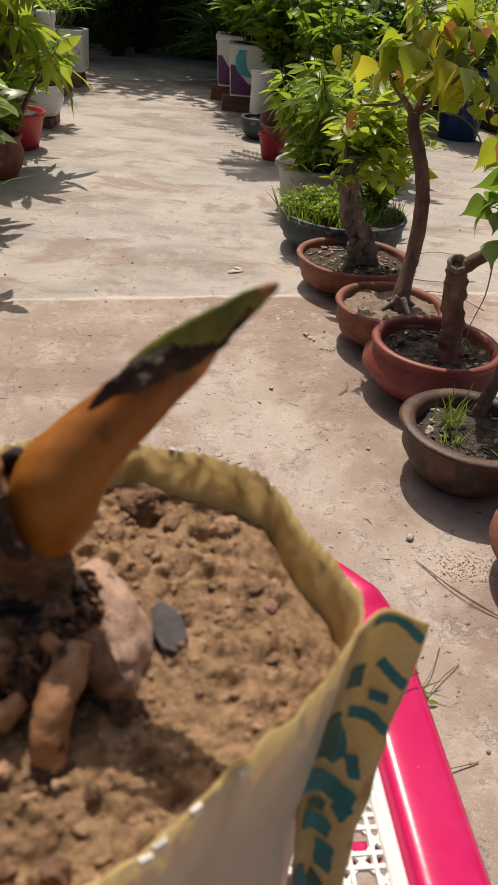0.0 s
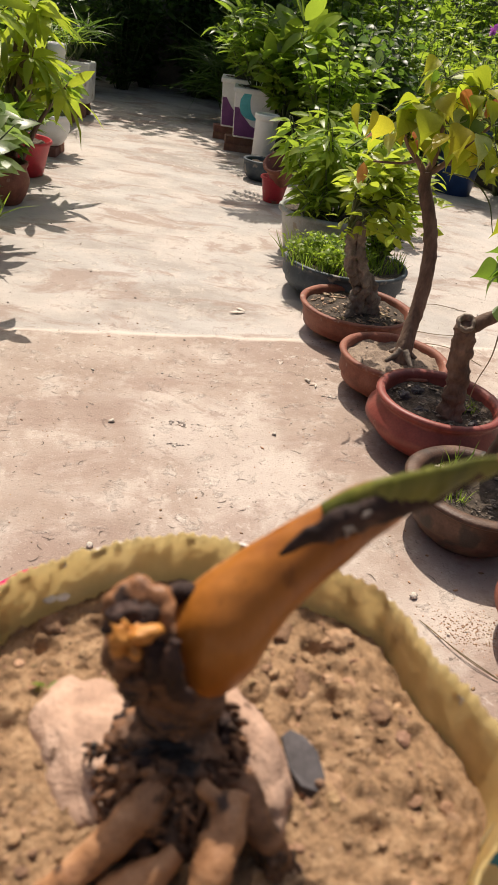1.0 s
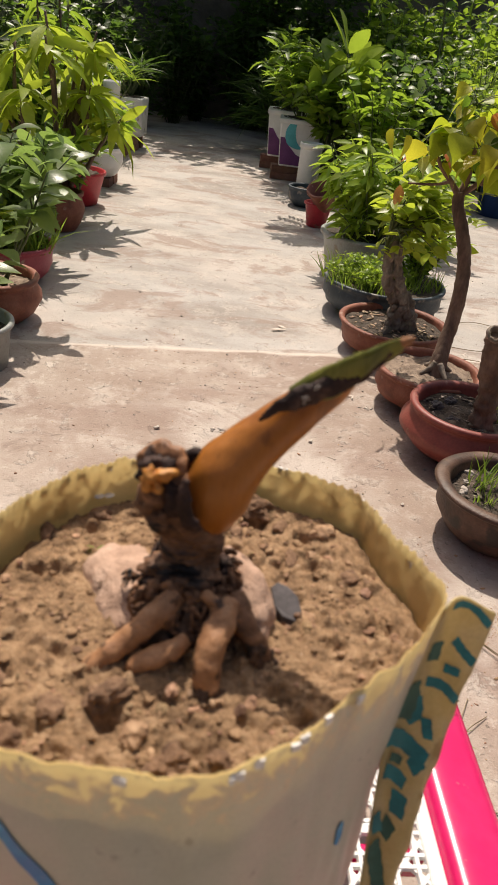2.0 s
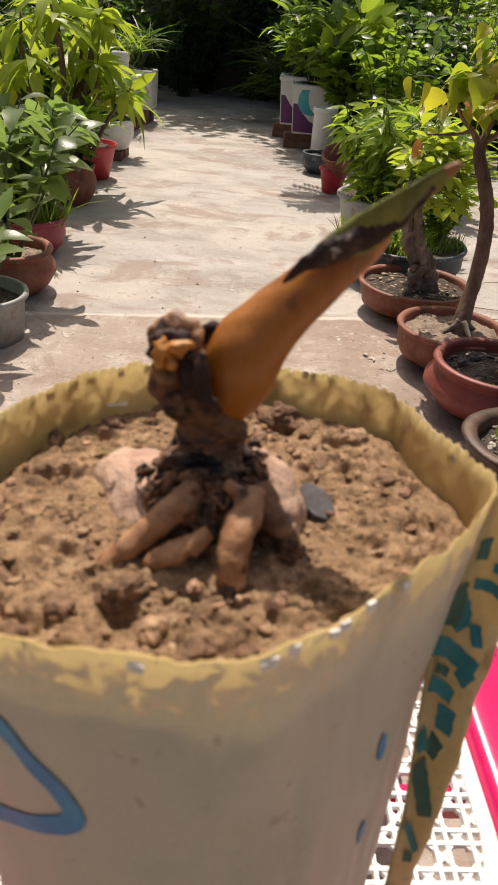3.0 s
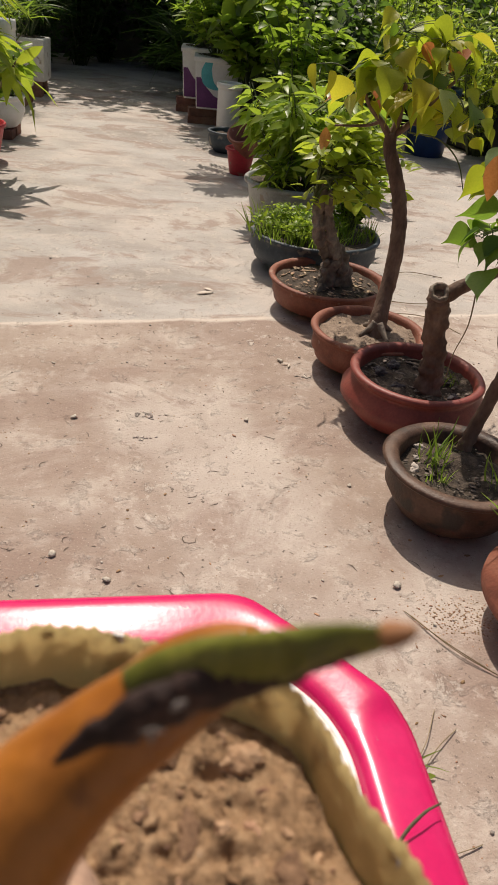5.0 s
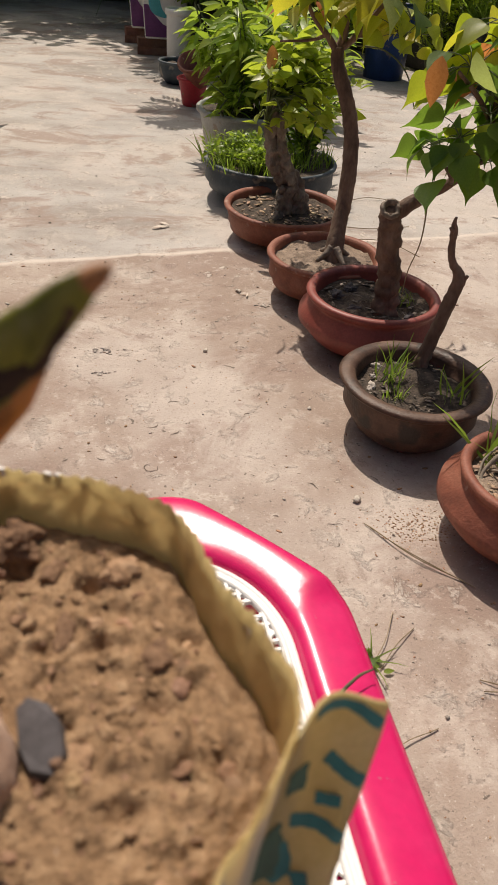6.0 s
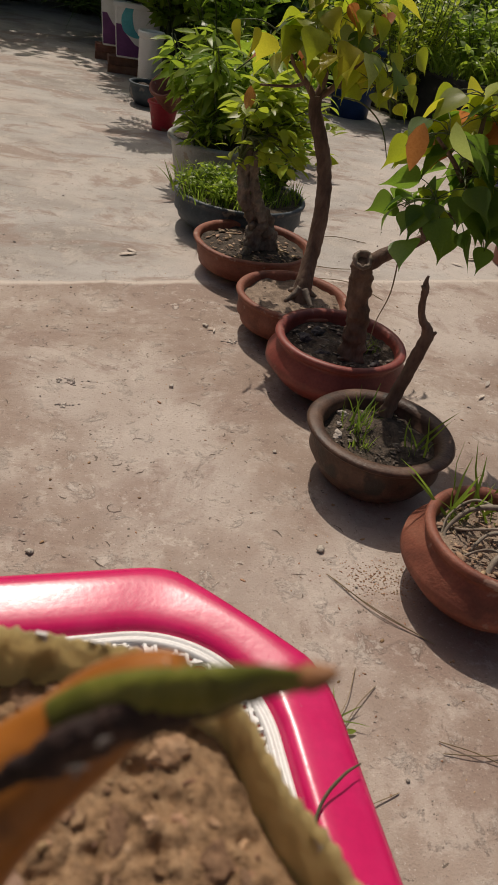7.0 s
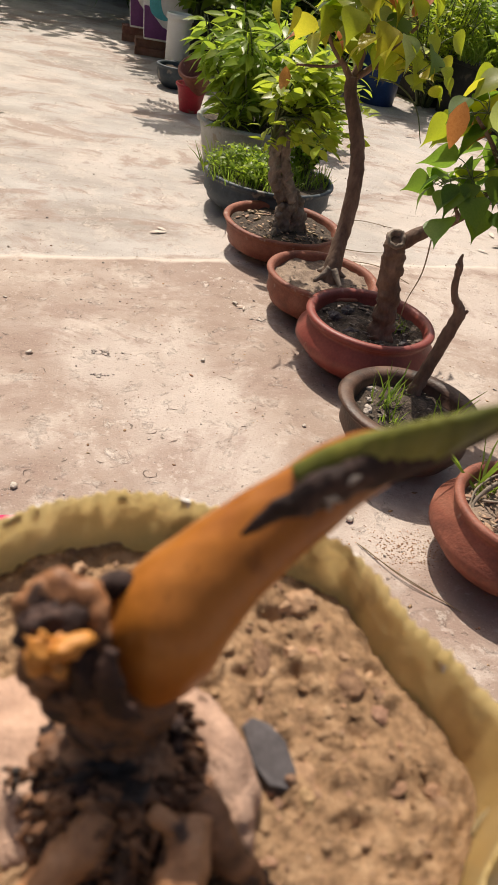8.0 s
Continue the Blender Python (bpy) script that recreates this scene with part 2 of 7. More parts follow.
root_mat = surface("tan_fleshy_root", [(0.21, 0.092, 0.040), (0.36, 0.175, 0.080), (0.46, 0.255, 0.14)], 90, (0.5, 0.75), 0.5, 600, spots=(0.055, 0.026, 0.015), spot_scale=75, spot_cut=0.575, bump_dist=0.001)
cap_mat = surface("orange_brown_rind", [(0.12, 0.046, 0.018), (0.27, 0.115, 0.045), (0.38, 0.19, 0.095)], 120, (0.4, 0.65), 0.5, 600, spots=(0.05, 0.024, 0.014), spot_scale=110, spot_cut=0.62, bump_dist=0.001)
root_dark = surface("blackened_root", [(0.020, 0.012, 0.008), (0.075, 0.038, 0.021), (0.20, 0.10, 0.052)], 90, (0.6, 0.9), 0.7, 600, bump_dist=0.0015)
tuber_mat = surface("pinkish_crumbly_bark", [(0.33, 0.205, 0.145), (0.44, 0.285, 0.205), (0.53, 0.365, 0.275)], 60, (0.85, 0.98), 0.8, 700, spots=(0.17, 0.10, 0.066), spot_scale=130, spot_cut=0.64, bump_dist=0.0012)
cut_mat = surface("fresh_orange_cut", [(0.42, 0.14, 0.018), (0.56, 0.25, 0.05)], 160, (0.4, 0.6), 0.4, 700, bump_dist=0.001)
slate_mat = surface("dark_slate_chip", [(0.045, 0.040, 0.042), (0.095, 0.085, 0.088)], 120, (0.85, 0.95), 0.3, 600, bump_dist=0.0006)
bag_inner = surface("yellow_woven_plastic", [(0.52, 0.47, 0.29), (0.69, 0.55, 0.29), (0.77, 0.64, 0.365), (0.83, 0.74, 0.51)], 14, (0.42, 0.6), 0.3, 500, spots=(0.30, 0.19, 0.10), spot_scale=30, spot_cut=0.585, vary=0.06, glow_through=0.74, through_colour=(0.98, 0.83, 0.50), bump_dist=0.0006)
flap_mat = surface("yellow_sack_seam", [(0.48, 0.38, 0.17), (0.59, 0.485, 0.25), (0.66, 0.58, 0.39)], 40, (0.45, 0.62), 0.3, 500, spots=(0.36, 0.25, 0.13), spot_scale=40, spot_cut=0.62, vary=0.08, glow_through=0.42, through_colour=(0.85, 0.68, 0.30), bump_dist=0.0006)
teal_ink = surface("teal_ink", [(0.004, 0.115, 0.125), (0.014, 0.20, 0.21)], 90, (0.5, 0.65), 0.1, 500, bump_dist=0.0003)
green_ink = surface("dark_green_ink", [(0.012, 0.062, 0.038), (0.028, 0.115, 0.085)], 90, (0.5, 0.65), 0.1, 500, bump_dist=0.0003)
flap_stain = surface("brown_flap_stain", [(0.045, 0.026, 0.014), (0.11, 0.066, 0.034)], 90, (0.7, 0.85), 0.3, 500, bump_dist=0.0005)
blue_ink = surface("blue_ink", [(0.008, 0.12, 0.34), (0.012, 0.20, 0.42), (0.05, 0.30, 0.46)], 60, (0.5, 0.65), 0.1, 500, spots=(0.22, 0.27, 0.28), spot_scale=160, spot_cut=0.66, bump_dist=0.0003)
film_mat = surface("grey_torn_film", [(0.13, 0.10, 0.085), (0.30, 0.26, 0.23)], 160, (0.5, 0.7), 0.2, 400)
clod_dark = surface("damp_soil_clod", [(0.085, 0.043, 0.022), (0.185, 0.102, 0.056), (0.29, 0.172, 0.10)], 170, (0.8, 0.95), 0.9, 700, bump_dist=0.0014)
pale_root = surface("pale_weathered_root", [(0.13, 0.10, 0.075), (0.24, 0.20, 0.155), (0.33, 0.285, 0.235)], 40, (0.7, 0.9), 0.4, 240, bump_dist=0.001)
bleached_leaf = surface("bleached_leaf", [(0.42, 0.36, 0.29), (0.62, 0.56, 0.49)], 40, (0.7, 0.9), 0.3, 240, per="island")
flower_purple = surface("purple_petal", [(0.34, 0.06, 0.40), (0.48, 0.12, 0.52)], 60, (0.5, 0.7), 0.1, 200, glow_through=0.3)


def bag_outer_material():
    """Grey printed film over yellow weave; the film has frayed away along the top."""
    m = surface("grey_printed_sack", [(0.41, 0.405, 0.30), (0.50, 0.475, 0.37), (0.56, 0.455, 0.36)], 9, (0.45, 0.62), 0.3, 600, vary=0.06, spots=(0.34, 0.30, 0.23), spot_scale=70, spot_cut=0.66,
                glow_through=0.05, through_colour=(0.82, 0.73, 0.52), bump_dist=0.0006)
    nt = m.node_tree
    n, l = nt.nodes, nt.links
    b = n["Principled BSDF"]
    film = b.inputs["Base Color"].links[0].from_socket
    tc = n.new("ShaderNodeTexCoord")
    sep = n.new("ShaderNodeSeparateXYZ")
    l.new(tc.outputs["Object"], sep.inputs["Vector"])
    fray = n.new("ShaderNodeTexNoise")
    fray.inputs["Scale"].default_value = 78.0
    fray.inputs["Detail"].default_value = 9.0
    fray.inputs["Roughness"].default_value = 0.72
    fray.inputs["Distortion"].default_value = 1.2
    l.new(tc.outputs["Object"], fray.inputs["Vector"])
    ma = n.new("ShaderNodeMath")
    ma.operation = "MULTIPLY_ADD"
    ma.inputs[1].default_value = 0.11
    l.new(fray.outputs["Fac"], ma.inputs[0])
    l.new(sep.outputs["Z"], ma.inputs[2])
    edge = n.new("ShaderNodeMapRange")
    edge.inputs["From Min"].default_value, edge.inputs["From Max"].default_value = 0.3630, 0.3655
    l.new(ma.outputs[0], edge.inputs["Value"])
    mx = n.new("ShaderNodeMix")
    mx.data_type = "RGBA"
    l.new(edge.outputs["Result"], mx.inputs["Factor"])
    l.new(film, mx.inputs["A"])
    mx.inputs["B"].default_value = (0.66, 0.555, 0.37, 1)
    thin = n.new("ShaderNodeMapRange")
    thin.inputs["From Min"].default_value, thin.inputs["From Max"].default_value, thin.inputs["To Max"].default_value = 0.3500, 0.3630, 0.75
    l.new(ma.outputs[0], thin.inputs["Value"])
    worn = n.new("ShaderNodeMix")
    worn.data_type = "RGBA"
    l.new(thin.outputs["Result"], worn.inputs["Factor"])
    l.new(film, worn.inputs["A"])
    worn.inputs["B"].default_value = (0.64, 0.46, 0.31, 1)
    l.new(worn.outputs["Result"], mx.inputs["A"])
    l.new(mx.outputs["Result"], b.inputs["Base Color"])
    bare = n.new("ShaderNodeMapRange")
    bare.inputs["To Min"].default_value, bare.inputs["To Max"].default_value = 0.10, 0.62
    l.new(edge.outputs["Result"], bare.inputs["Value"])
    for node in list(n):
        if node.bl_idname == "ShaderNodeMixShader":
            l.new(bare.outputs["Result"], node.inputs["Fac"])
    return m


bag_outer = bag_outer_material()


def concrete_material():
    """Old cement paving: pale and pinkish blotches, worn flakes, grit, and a greyer pour beyond the joint."""
    m = bpy.data.materials.new("old_concrete")
    m.use_nodes = True
    nt = m.node_tree
    n, l = nt.nodes, nt.links
    b = n["Principled BSDF"]
    tc = n.new("ShaderNodeTexCoord")

    def noise_at(scale, detail=6.0, rough=0.6, stretch=None, distort=0.0):
        t = n.new("ShaderNodeTexNoise")
        t.inputs["Scale"].default_value = scale
        t.inputs["Detail"].default_value = detail
        t.inputs["Roughness"].default_value = rough
        t.inputs["Distortion"].default_value = distort
        if stretch:
            mp = n.new("ShaderNodeMapping")
            mp.inputs["Scale"].default_value = stretch
            l.new(tc.outputs["Object"], mp.inputs["Vector"])
            l.new(mp.outputs["Vector"], t.inputs["Vector"])
        else:
            l.new(tc.outputs["Object"], t.inputs["Vector"])
        return t.outputs["Fac"]

    def ramp(fac, stops):
        r = n.new("ShaderNodeValToRGB")
        while len(r.color_ramp.elements) < len(stops):
            r.color_ramp.elements.new(0.5)
        for e, (p, c) in zip(r.color_ramp.elements, stops):
            e.position, e.color = p, (*c, 1)
        l.new(fac, r.inputs["Fac"])
        return r.outputs["Color"]

    def blend(fac, a, c, kind="MIX"):
        x = n.new("ShaderNodeMix")
        x.data_type, x.blend_type = "RGBA", kind
        for key, v in (("Factor", fac), ("A", a), ("B", c)):
            if isinstance(v, (int, float)):
                x.inputs[key].default_value = v
            elif isinstance(v, tuple):
                x.inputs[key].default_value = (*v, 1)
            else:
                l.new(v, x.inputs[key])
        return x.outputs["Result"]

    def cut(fac, lo, hi, to=1.0):
        r = n.new("ShaderNodeMapRange")
        r.inputs["From Min"].default_value, r.inputs["From Max"].default_value, r.inputs["To Max"].default_value = lo, hi, to
        l.new(fac, r.inputs["Value"])
        return r.outputs["Result"]

    near_tone = ramp(noise_at(1.9, 8, 0.66), [(0.30, (0.232, 0.165, 0.130)), (0.46, (0.315, 0.241, 0.198)), (0.58, (0.385, 0.313, 0.264)), (0.70, (0.475, 0.406, 0.352))])
    far_tone = ramp(noise_at(1.5, 8, 0.62, (1, 2.2, 1)), [(0.32, (0.285, 0.250, 0.222)), (0.50, (0.375, 0.342, 0.315)), (0.68, (0.455, 0.425, 0.40))])
    sep = n.new("ShaderNodeSeparateXYZ")
    l.new(tc.outputs["Object"], sep.inputs["Vector"])
    side = n.new("ShaderNodeMath")
    side.operation = "MULTIPLY_ADD"
    side.inputs[1].default_value = -0.22
    l.new(sep.outputs["X"], side.inputs[0])
    l.new(sep.outputs["Y"], side.inputs[2])
    wav = n.new("ShaderNodeMath")
    wav.operation = "MULTIPLY_ADD"
    wav.inputs[1].default_value = 0.10
    l.new(noise_at(4.0, 5), wav.inputs[0])
    l.new(side.outputs[0], wav.inputs[2])
    base = blend(cut(wav.outputs[0], 2.31, 2.34), near_tone, far_tone)
    base = blend(cut(noise_at(1.1, 6, 0.55), 0.48, 0.58, 0.6), base, (0.525, 0.465, 0.418))
    base = blend(cut(noise_at(7.5, 8, 0.72), 0.51, 0.60, 0.45), base, (0.53, 0.462, 0.408))
    base = blend(cut(noise_at(2.3, 8, 0.68, (1, 1.6, 1), distort=0.7), 0.52, 0.60, 0.7), base, (0.27, 0.192, 0.157))
    flake = noise_at(15.0, 9, 0.70, distort=0.3)
    worn = cut(noise_at(1.35, 5, 0.58), 0.42, 0.60)

    def patchy(fac):
        x = n.new("ShaderNodeMath")
        x.operation = "MULTIPLY"
        l.new(fac, x.inputs[0])
        l.new(worn, x.inputs[1])
        return x.outputs[0]

    base = blend(patchy(cut(flake, 0.60, 0.625, 0.7)), base, (0.62, 0.545, 0.485))
    base = blend(cut(noise_at(9.0, 9, 0.74, distort=0.5), 0.60, 0.63, 0.5), base, (0.235, 0.172, 0.142))
    base = blend(patchy(cut(noise_at(38.0, 6, 0.72), 0.57, 0.63, 0.6)), base, (0.55, 0.48, 0.425))
    base = blend(patchy(cut(noise_at(42.0, 6, 0.74), 0.60, 0.65, 0.55)), base, (0.22, 0.165, 0.138))
    rim = n.new("ShaderNodeMath")
    rim.operation = "SUBTRACT"
    l.new(flake, rim.inputs[0])
    rim.inputs[1].default_value = 0.598
    lip = n.new("ShaderNodeMath")
    lip.operation = "ABSOLUTE"
    l.new(rim.outputs[0], lip.inputs[0])
    base = blend(patchy(cut(lip.outputs[0], 0.006, 0.001, 0.45)), base, (0.16, 0.12, 0.10))
    base = blend(cut(noise_at(58.0, 4, 0.6), 0.675, 0.70, 0.85), base, (0.11, 0.084, 0.068))
    base = blend(cut(noise_at(170.0, 3, 0.6), 0.62, 0.68, 0.6), base, (0.18, 0.138, 0.115))
    base = blend(cut(noise_at(230.0, 3, 0.6), 0.63, 0.69, 0.45), base, (0.60, 0.54, 0.48))
    joint = n.new("ShaderNodeMath")
    joint.operation = "SUBTRACT"
    l.new(wav.outputs[0], joint.inputs[0])
    joint.inputs[1].default_value = 2.318
    gap = n.new("ShaderNodeMath")
    gap.operation = "ABSOLUTE"
    l.new(joint.outputs[0], gap.inputs[0])
    base = blend(cut(gap.outputs[0], 0.022, 0.004, 0.7), base, (0.62, 0.55, 0.485))
    l.new(base, b.inputs["Base Color"])
    socket(b, "Roughness", 0.82)
    socket(b, "Specular IOR Level", 0.35)
    h1 = cut(flake, 0.57, 0.66)
    h2 = noise_at(170.0, 4, 0.7)
    add = n.new("ShaderNodeMath")
    add.operation = "ADD"
    l.new(h1, add.inputs[0])
    l.new(h2, add.inputs[1])
    bp = n.new("ShaderNodeBump")
    bp.inputs["Strength"].default_value, bp.inputs["Distance"].default_value = 0.8, 0.0028
    l.new(add.outputs[0], bp.inputs["Height"])
    l.new(bp.outputs["Normal"], b.inputs["Normal"])
    return m


concrete = concrete_material()
crack_mat = surface("dirt_in_cracks", [(0.085, 0.060, 0.046), (0.15, 0.112, 0.088)], 60, (0.85, 0.95), 0.2, 300)


# ---- building blocks ----
def smooth_mesh(me, flat=False):
    me.polygons.foreach_set("use_smooth", [not flat] * len(me.polygons))
    return me


def mesh_of(name, bm, material, flat=False):
    me = bpy.data.meshes.new(name)
    bmesh.ops.recalc_face_normals(bm, faces=bm.faces)
    bm.to_mesh(me)
    bm.free()
    mats = material if isinstance(material, (list, tuple)) else [material]
    for k in mats:
        me.materials.append(k)
    return smooth_mesh(me, flat)


def part(name, bm, material, parent, label="", flat=False):
    """One mesh object under a thing or a part."""
    me = bm if isinstance(bm, bpy.types.Mesh) else mesh_of(name, bm, material, flat)
    ob = new(name, me)
    ob.parent = parent
    return tagged(ob, label)


def thing(name, place, label, category, group="", turn=0.0, kind=""):
    ob = new(name)
    ob.empty_display_size = 0.05
    ob.matrix_world = pose(*place, 0, 0, turn)
    return tagged(ob, label, category, group, kind)


def lathe(profile, seg=48, wob=0.0, seed=0.0, oval=1.0):
    """A closed solid of revolution; profile is (radius, height) from the middle of the underside to the middle of the inside."""
    bm = bmesh.new()
    rings = []
    for r, z in profile:
        if r < 1e-5:
            rings.append([bm.verts.new((0, 0, z))])
            continue
        ring = []
        for i in range(seg):
            a = 2 * math.pi * i / seg
            k = 1 + wob * noise.noise(Vector((math.cos(a) * 1.3 + seed, math.sin(a) * 1.3, z * 6 + seed)))
            ring.append(bm.verts.new((r * k * math.cos(a), r * k * math.sin(a) * oval, z + wob * 0.06 * noise.noise(Vector((math.cos(a) * 2, math.sin(a) * 2 + seed, 3))))))
        rings.append(ring)
    for a, b in zip(rings, rings[1:]):
        if len(a) == 1 and len(b) == 1:
            continue
        for i in range(seg):
            j = (i + 1) % seg
            if len(a) == 1:
                bm.faces.new((a[0], b[j], b[i]))
            elif len(b) == 1:
                bm.faces.new((a[i], a[j], b[0]))
            else:
                bm.faces.new((a[i], a[j], b[j], b[i]))
    return bm


def spline(points, steps):
    """Smooth line through the points (Catmull-Rom); each point may carry further numbers such as a radius."""
    p = [np.array(q, float) for q in points]
    p = [2 * p[0] - p[1]] + p + [2 * p[-1] - p[-2]]
    out = []
    for i in range(1, len(p) - 2):
        for k in range(steps):
            t = k / steps
            out.append(0.5 * (2 * p[i] + (p[i + 1] - p[i - 1]) * t + (2 * p[i - 1] - 5 * p[i] + 4 * p[i + 1] - p[i + 2]) * t * t
                              + (3 * p[i] - p[i - 1] - 3 * p[i + 1] + p[i + 2]) * t ** 3))
    out.append(p[-2])
    return out


def tube(bm, points, seg=10, steps=4, rough=0.0, grain=30.0, flat=1.0, mat=0, up=None):
    """A tapering limb along points (x, y, z, radius), with closed ends and an uneven skin."""
    line = spline(points, steps)
    rings = []
    side = None
    for i, q in enumerate(line):
        c, r = Vector(q[:3]), max(q[3], 1e-4)
        ahead = Vector(line[min(i + 1, len(line) - 1)][:3]) - Vector(line[max(i - 1, 0)][:3])
        ahead = ahead.normalized() if ahead.length > 1e-9 else Vector((0, 0, 1))
        if side is None:
            side = ahead.cross(Vector(up) if up else Vector((0.31, 0.94, 0.12))).normalized()
        side = (side - ahead * side.dot(ahead)).normalized()
        other = ahead.cross(side)
        ring = []
        for k in range(seg):
            a = 2 * math.pi * k / seg
            o = side * math.cos(a) * r + other * math.sin(a) * r * flat
            if rough:
                o *= 1 + rough * noise.noise((c + o) * grain) + rough * 0.5 * noise.noise((c + o) * grain * 2.7)
            ring.append(bm.verts.new(c + o))
        rings.append(ring)
    faces = []
    for a, b in zip(rings, rings[1:]):
        for k in range(seg):
            j = (k + 1) % seg
            faces.append(bm.faces.new((a[k], a[j], b[j], b[k])))
    for ring, q in ((rings[0], line[0]), (rings[-1], line[-1])):
        c = bm.verts.new(q[:3])
        for k in range(seg):
            faces.append(bm.faces.new((c, ring[k], ring[(k + 1) % seg])))
    for f in faces:
        f.material_index = mat
    return bm


def blob(bm, centre, size, rough=0.25, grain=30.0, sub=3, turn=0.0, seed=0.0, mat=0):
    """An uneven lump."""
    made = bmesh.ops.create_icosphere(bm, subdivisions=sub, radius=1.0)
    m = Matrix.Translation(centre) @ Euler((0, 0, turn)).to_matrix().to_4x4()
    for v in made["verts"]:
        p = Vector((v.co.x * size[0], v.co.y * size[1], v.co.z * size[2]))
        k = 1 + rough * noise.noise(p * grain + Vector((seed, seed * 0.7, 1.3))) + rough * 0.5 * noise.noise(p * grain * 2.6 + Vector((seed, 4.1, 1.3)))
        v.co = m @ (p * k)
        for f in v.link_faces:
            f.material_index = mat
    return bm


def box(bm, lo, hi, bevel=0.004, taper=1.0):
    x0, y0, z0 = lo
    x1, y1, z1 = hi
    cx, cy = (x0 + x1) / 2, (y0 + y1) / 2
    vs = []
    for z, k in ((z0, taper), (z1, 1.0)):
        for x, y in ((x0, y0), (x1, y0), (x1, y1), (x0, y1)):
            vs.append(bm.verts.new((cx + (x - cx) * k, cy + (y - cy) * k, z)))
    fs = [bm.faces.new([vs[i] for i in f]) for f in ((0, 3, 2, 1), (4, 5, 6, 7), (0, 1, 5, 4), (1, 2, 6, 5), (2, 3, 7, 6), (3, 0, 4, 7))]
    if bevel:
        es = list({e for f in fs for e in f.edges})
        bmesh.ops.bevel(bm, geom=es, offset=bevel, segments=2, profile=0.6, affect="EDGES")
    return bm


# leaf outlines: (place along the leaf, half width), and how much the blade folds and droops
LEAVES = {
    "heart": ([(0.0, 0.02), (0.02, 0.16), (0.06, 0.27), (0.13, 0.36), (0.22, 0.405), (0.33, 0.39), (0.46, 0.325), (0.58, 0.23), (0.68, 0.14), (0.77, 0.07), (0.87, 0.028), (1.0, 0.004)], 0.30, 0.22),
    "ovate": ([(0.0, 0.01), (0.12, 0.13), (0.32, 0.23), (0.55, 0.22), (0.80, 0.12), (1.0, 0.006)], 0.25, 0.20),
    "round": ([(0.0, 0.02), (0.12, 0.18), (0.35, 0.31), (0.62, 0.31), (0.86, 0.18), (1.0, 0.02)], 0.20, 0.14),
    "lance": ([(0.0, 0.008), (0.15, 0.075), (0.42, 0.12), (0.70, 0.09), (1.0, 0.004)], 0.22, 0.34),
    "blade": ([(0.0, 0.022), (0.35, 0.024), (0.70, 0.016), (1.0, 0.002)], 0.10, 0.38),
}


def leaf_shape(kind, droop=None, cols=(-1, 0, 1)):
    """Points and faces of a leaf one unit long, lying along +Y and curling down."""
    outline, fold, sag = LEAVES[kind]
    sag = sag if droop is None else droop
    pts, faces = [], []
    w = len(cols)
    for t, half in outline:
        z = -sag * t * t
        y = t * (1 - 0.25 * sag * t)
        pts += [(half * c, y, z + fold * half * abs(c) ** 1.4 * 0.8 + 0.03 * half * math.sin(9 * t + 2 * c) * abs(c)) for c in cols]
    for i in range(len(outline) - 1):
        for k in range(w - 1):
            a = w * i + k
            faces.append((a, a + 1, a + w + 1, a + w))
    return np.array(pts), faces


def leaf_turn(way, roll, rng):
    """The turn of a leaf that points along way."""
    y = np.array(way, float)
    y /= np.linalg.norm(y)
    up = np.array((0.0, 0.0, 1.0)) + 0.35 * rng.standard_normal(3)
    x = np.cross(y, up)
    x /= max(np.linalg.norm(x), 1e-6)
    z = np.cross(x, y)
    c, s = math.cos(roll), math.sin(roll)
    return np.stack([c * x + s * z, y, c * z - s * x], 1)


def leaf_cloud(name, leaves, material):
    """One mesh of many leaves: rows of (kind, place, turn, length, droop)."""
    verts, faces, base = [], [], 0
    shapes = {}
    for kind, place, turn, length, droop in leaves:
        key = (kind, round(droop, 1))
        if key not in shapes:
            shapes[key] = leaf_shape(kind, key[1])
        p, f = shapes[key]
        verts.append(np.array(place) + (p * length) @ turn.T)
        faces += [tuple(i + base for i in q) for q in f]
        base += len(p)
    me = bpy.data.meshes.new(name)
    me.from_pydata(np.concatenate(verts).tolist(), [], faces)
    mats = material if isinstance(material, (list, tuple)) else [material]
    for k in mats:
        me.materials.append(k)
    return smooth_mesh(me)


def grass_tuft(rng, spread, n, height, lean=0.45, kind="blade"):
    out = []
    for _ in range(n):
        a, r = rng.uniform(0, 2 * math.pi), spread * math.sqrt(rng.uniform(0, 1))
        b = rng.uniform(0, 2 * math.pi)
        k = lean * rng.uniform(0.2, 1.2)
        out.append((kind, (r * math.cos(a), r * math.sin(a), 0), leaf_turn((k * math.cos(b), k * math.sin(b), 1.0), rng.uniform(0, 6.3), rng), height * rng.uniform(0.45, 1.15), rng.uniform(0.2, 0.7)))
    return out


# ---- setting: paving, walls ----
def joint_y(x):
    return 2.29 + 0.22 * x


def paving_height(x, y):
    wave = 0.05 * noise.noise(Vector((x * 3.1, y * 0.8, 2.0))) + 0.02 * noise.noise(Vector((x * 11, y * 3, 5.0)))
    d = joint_y(x) + wave - y
    step = min(max(d / 0.03 + 0.5, 0.0), 1.0) * 0.005
    return step + 0.0018 * noise.noise(Vector((x * 2.3, y * 2.3, 0.4)))


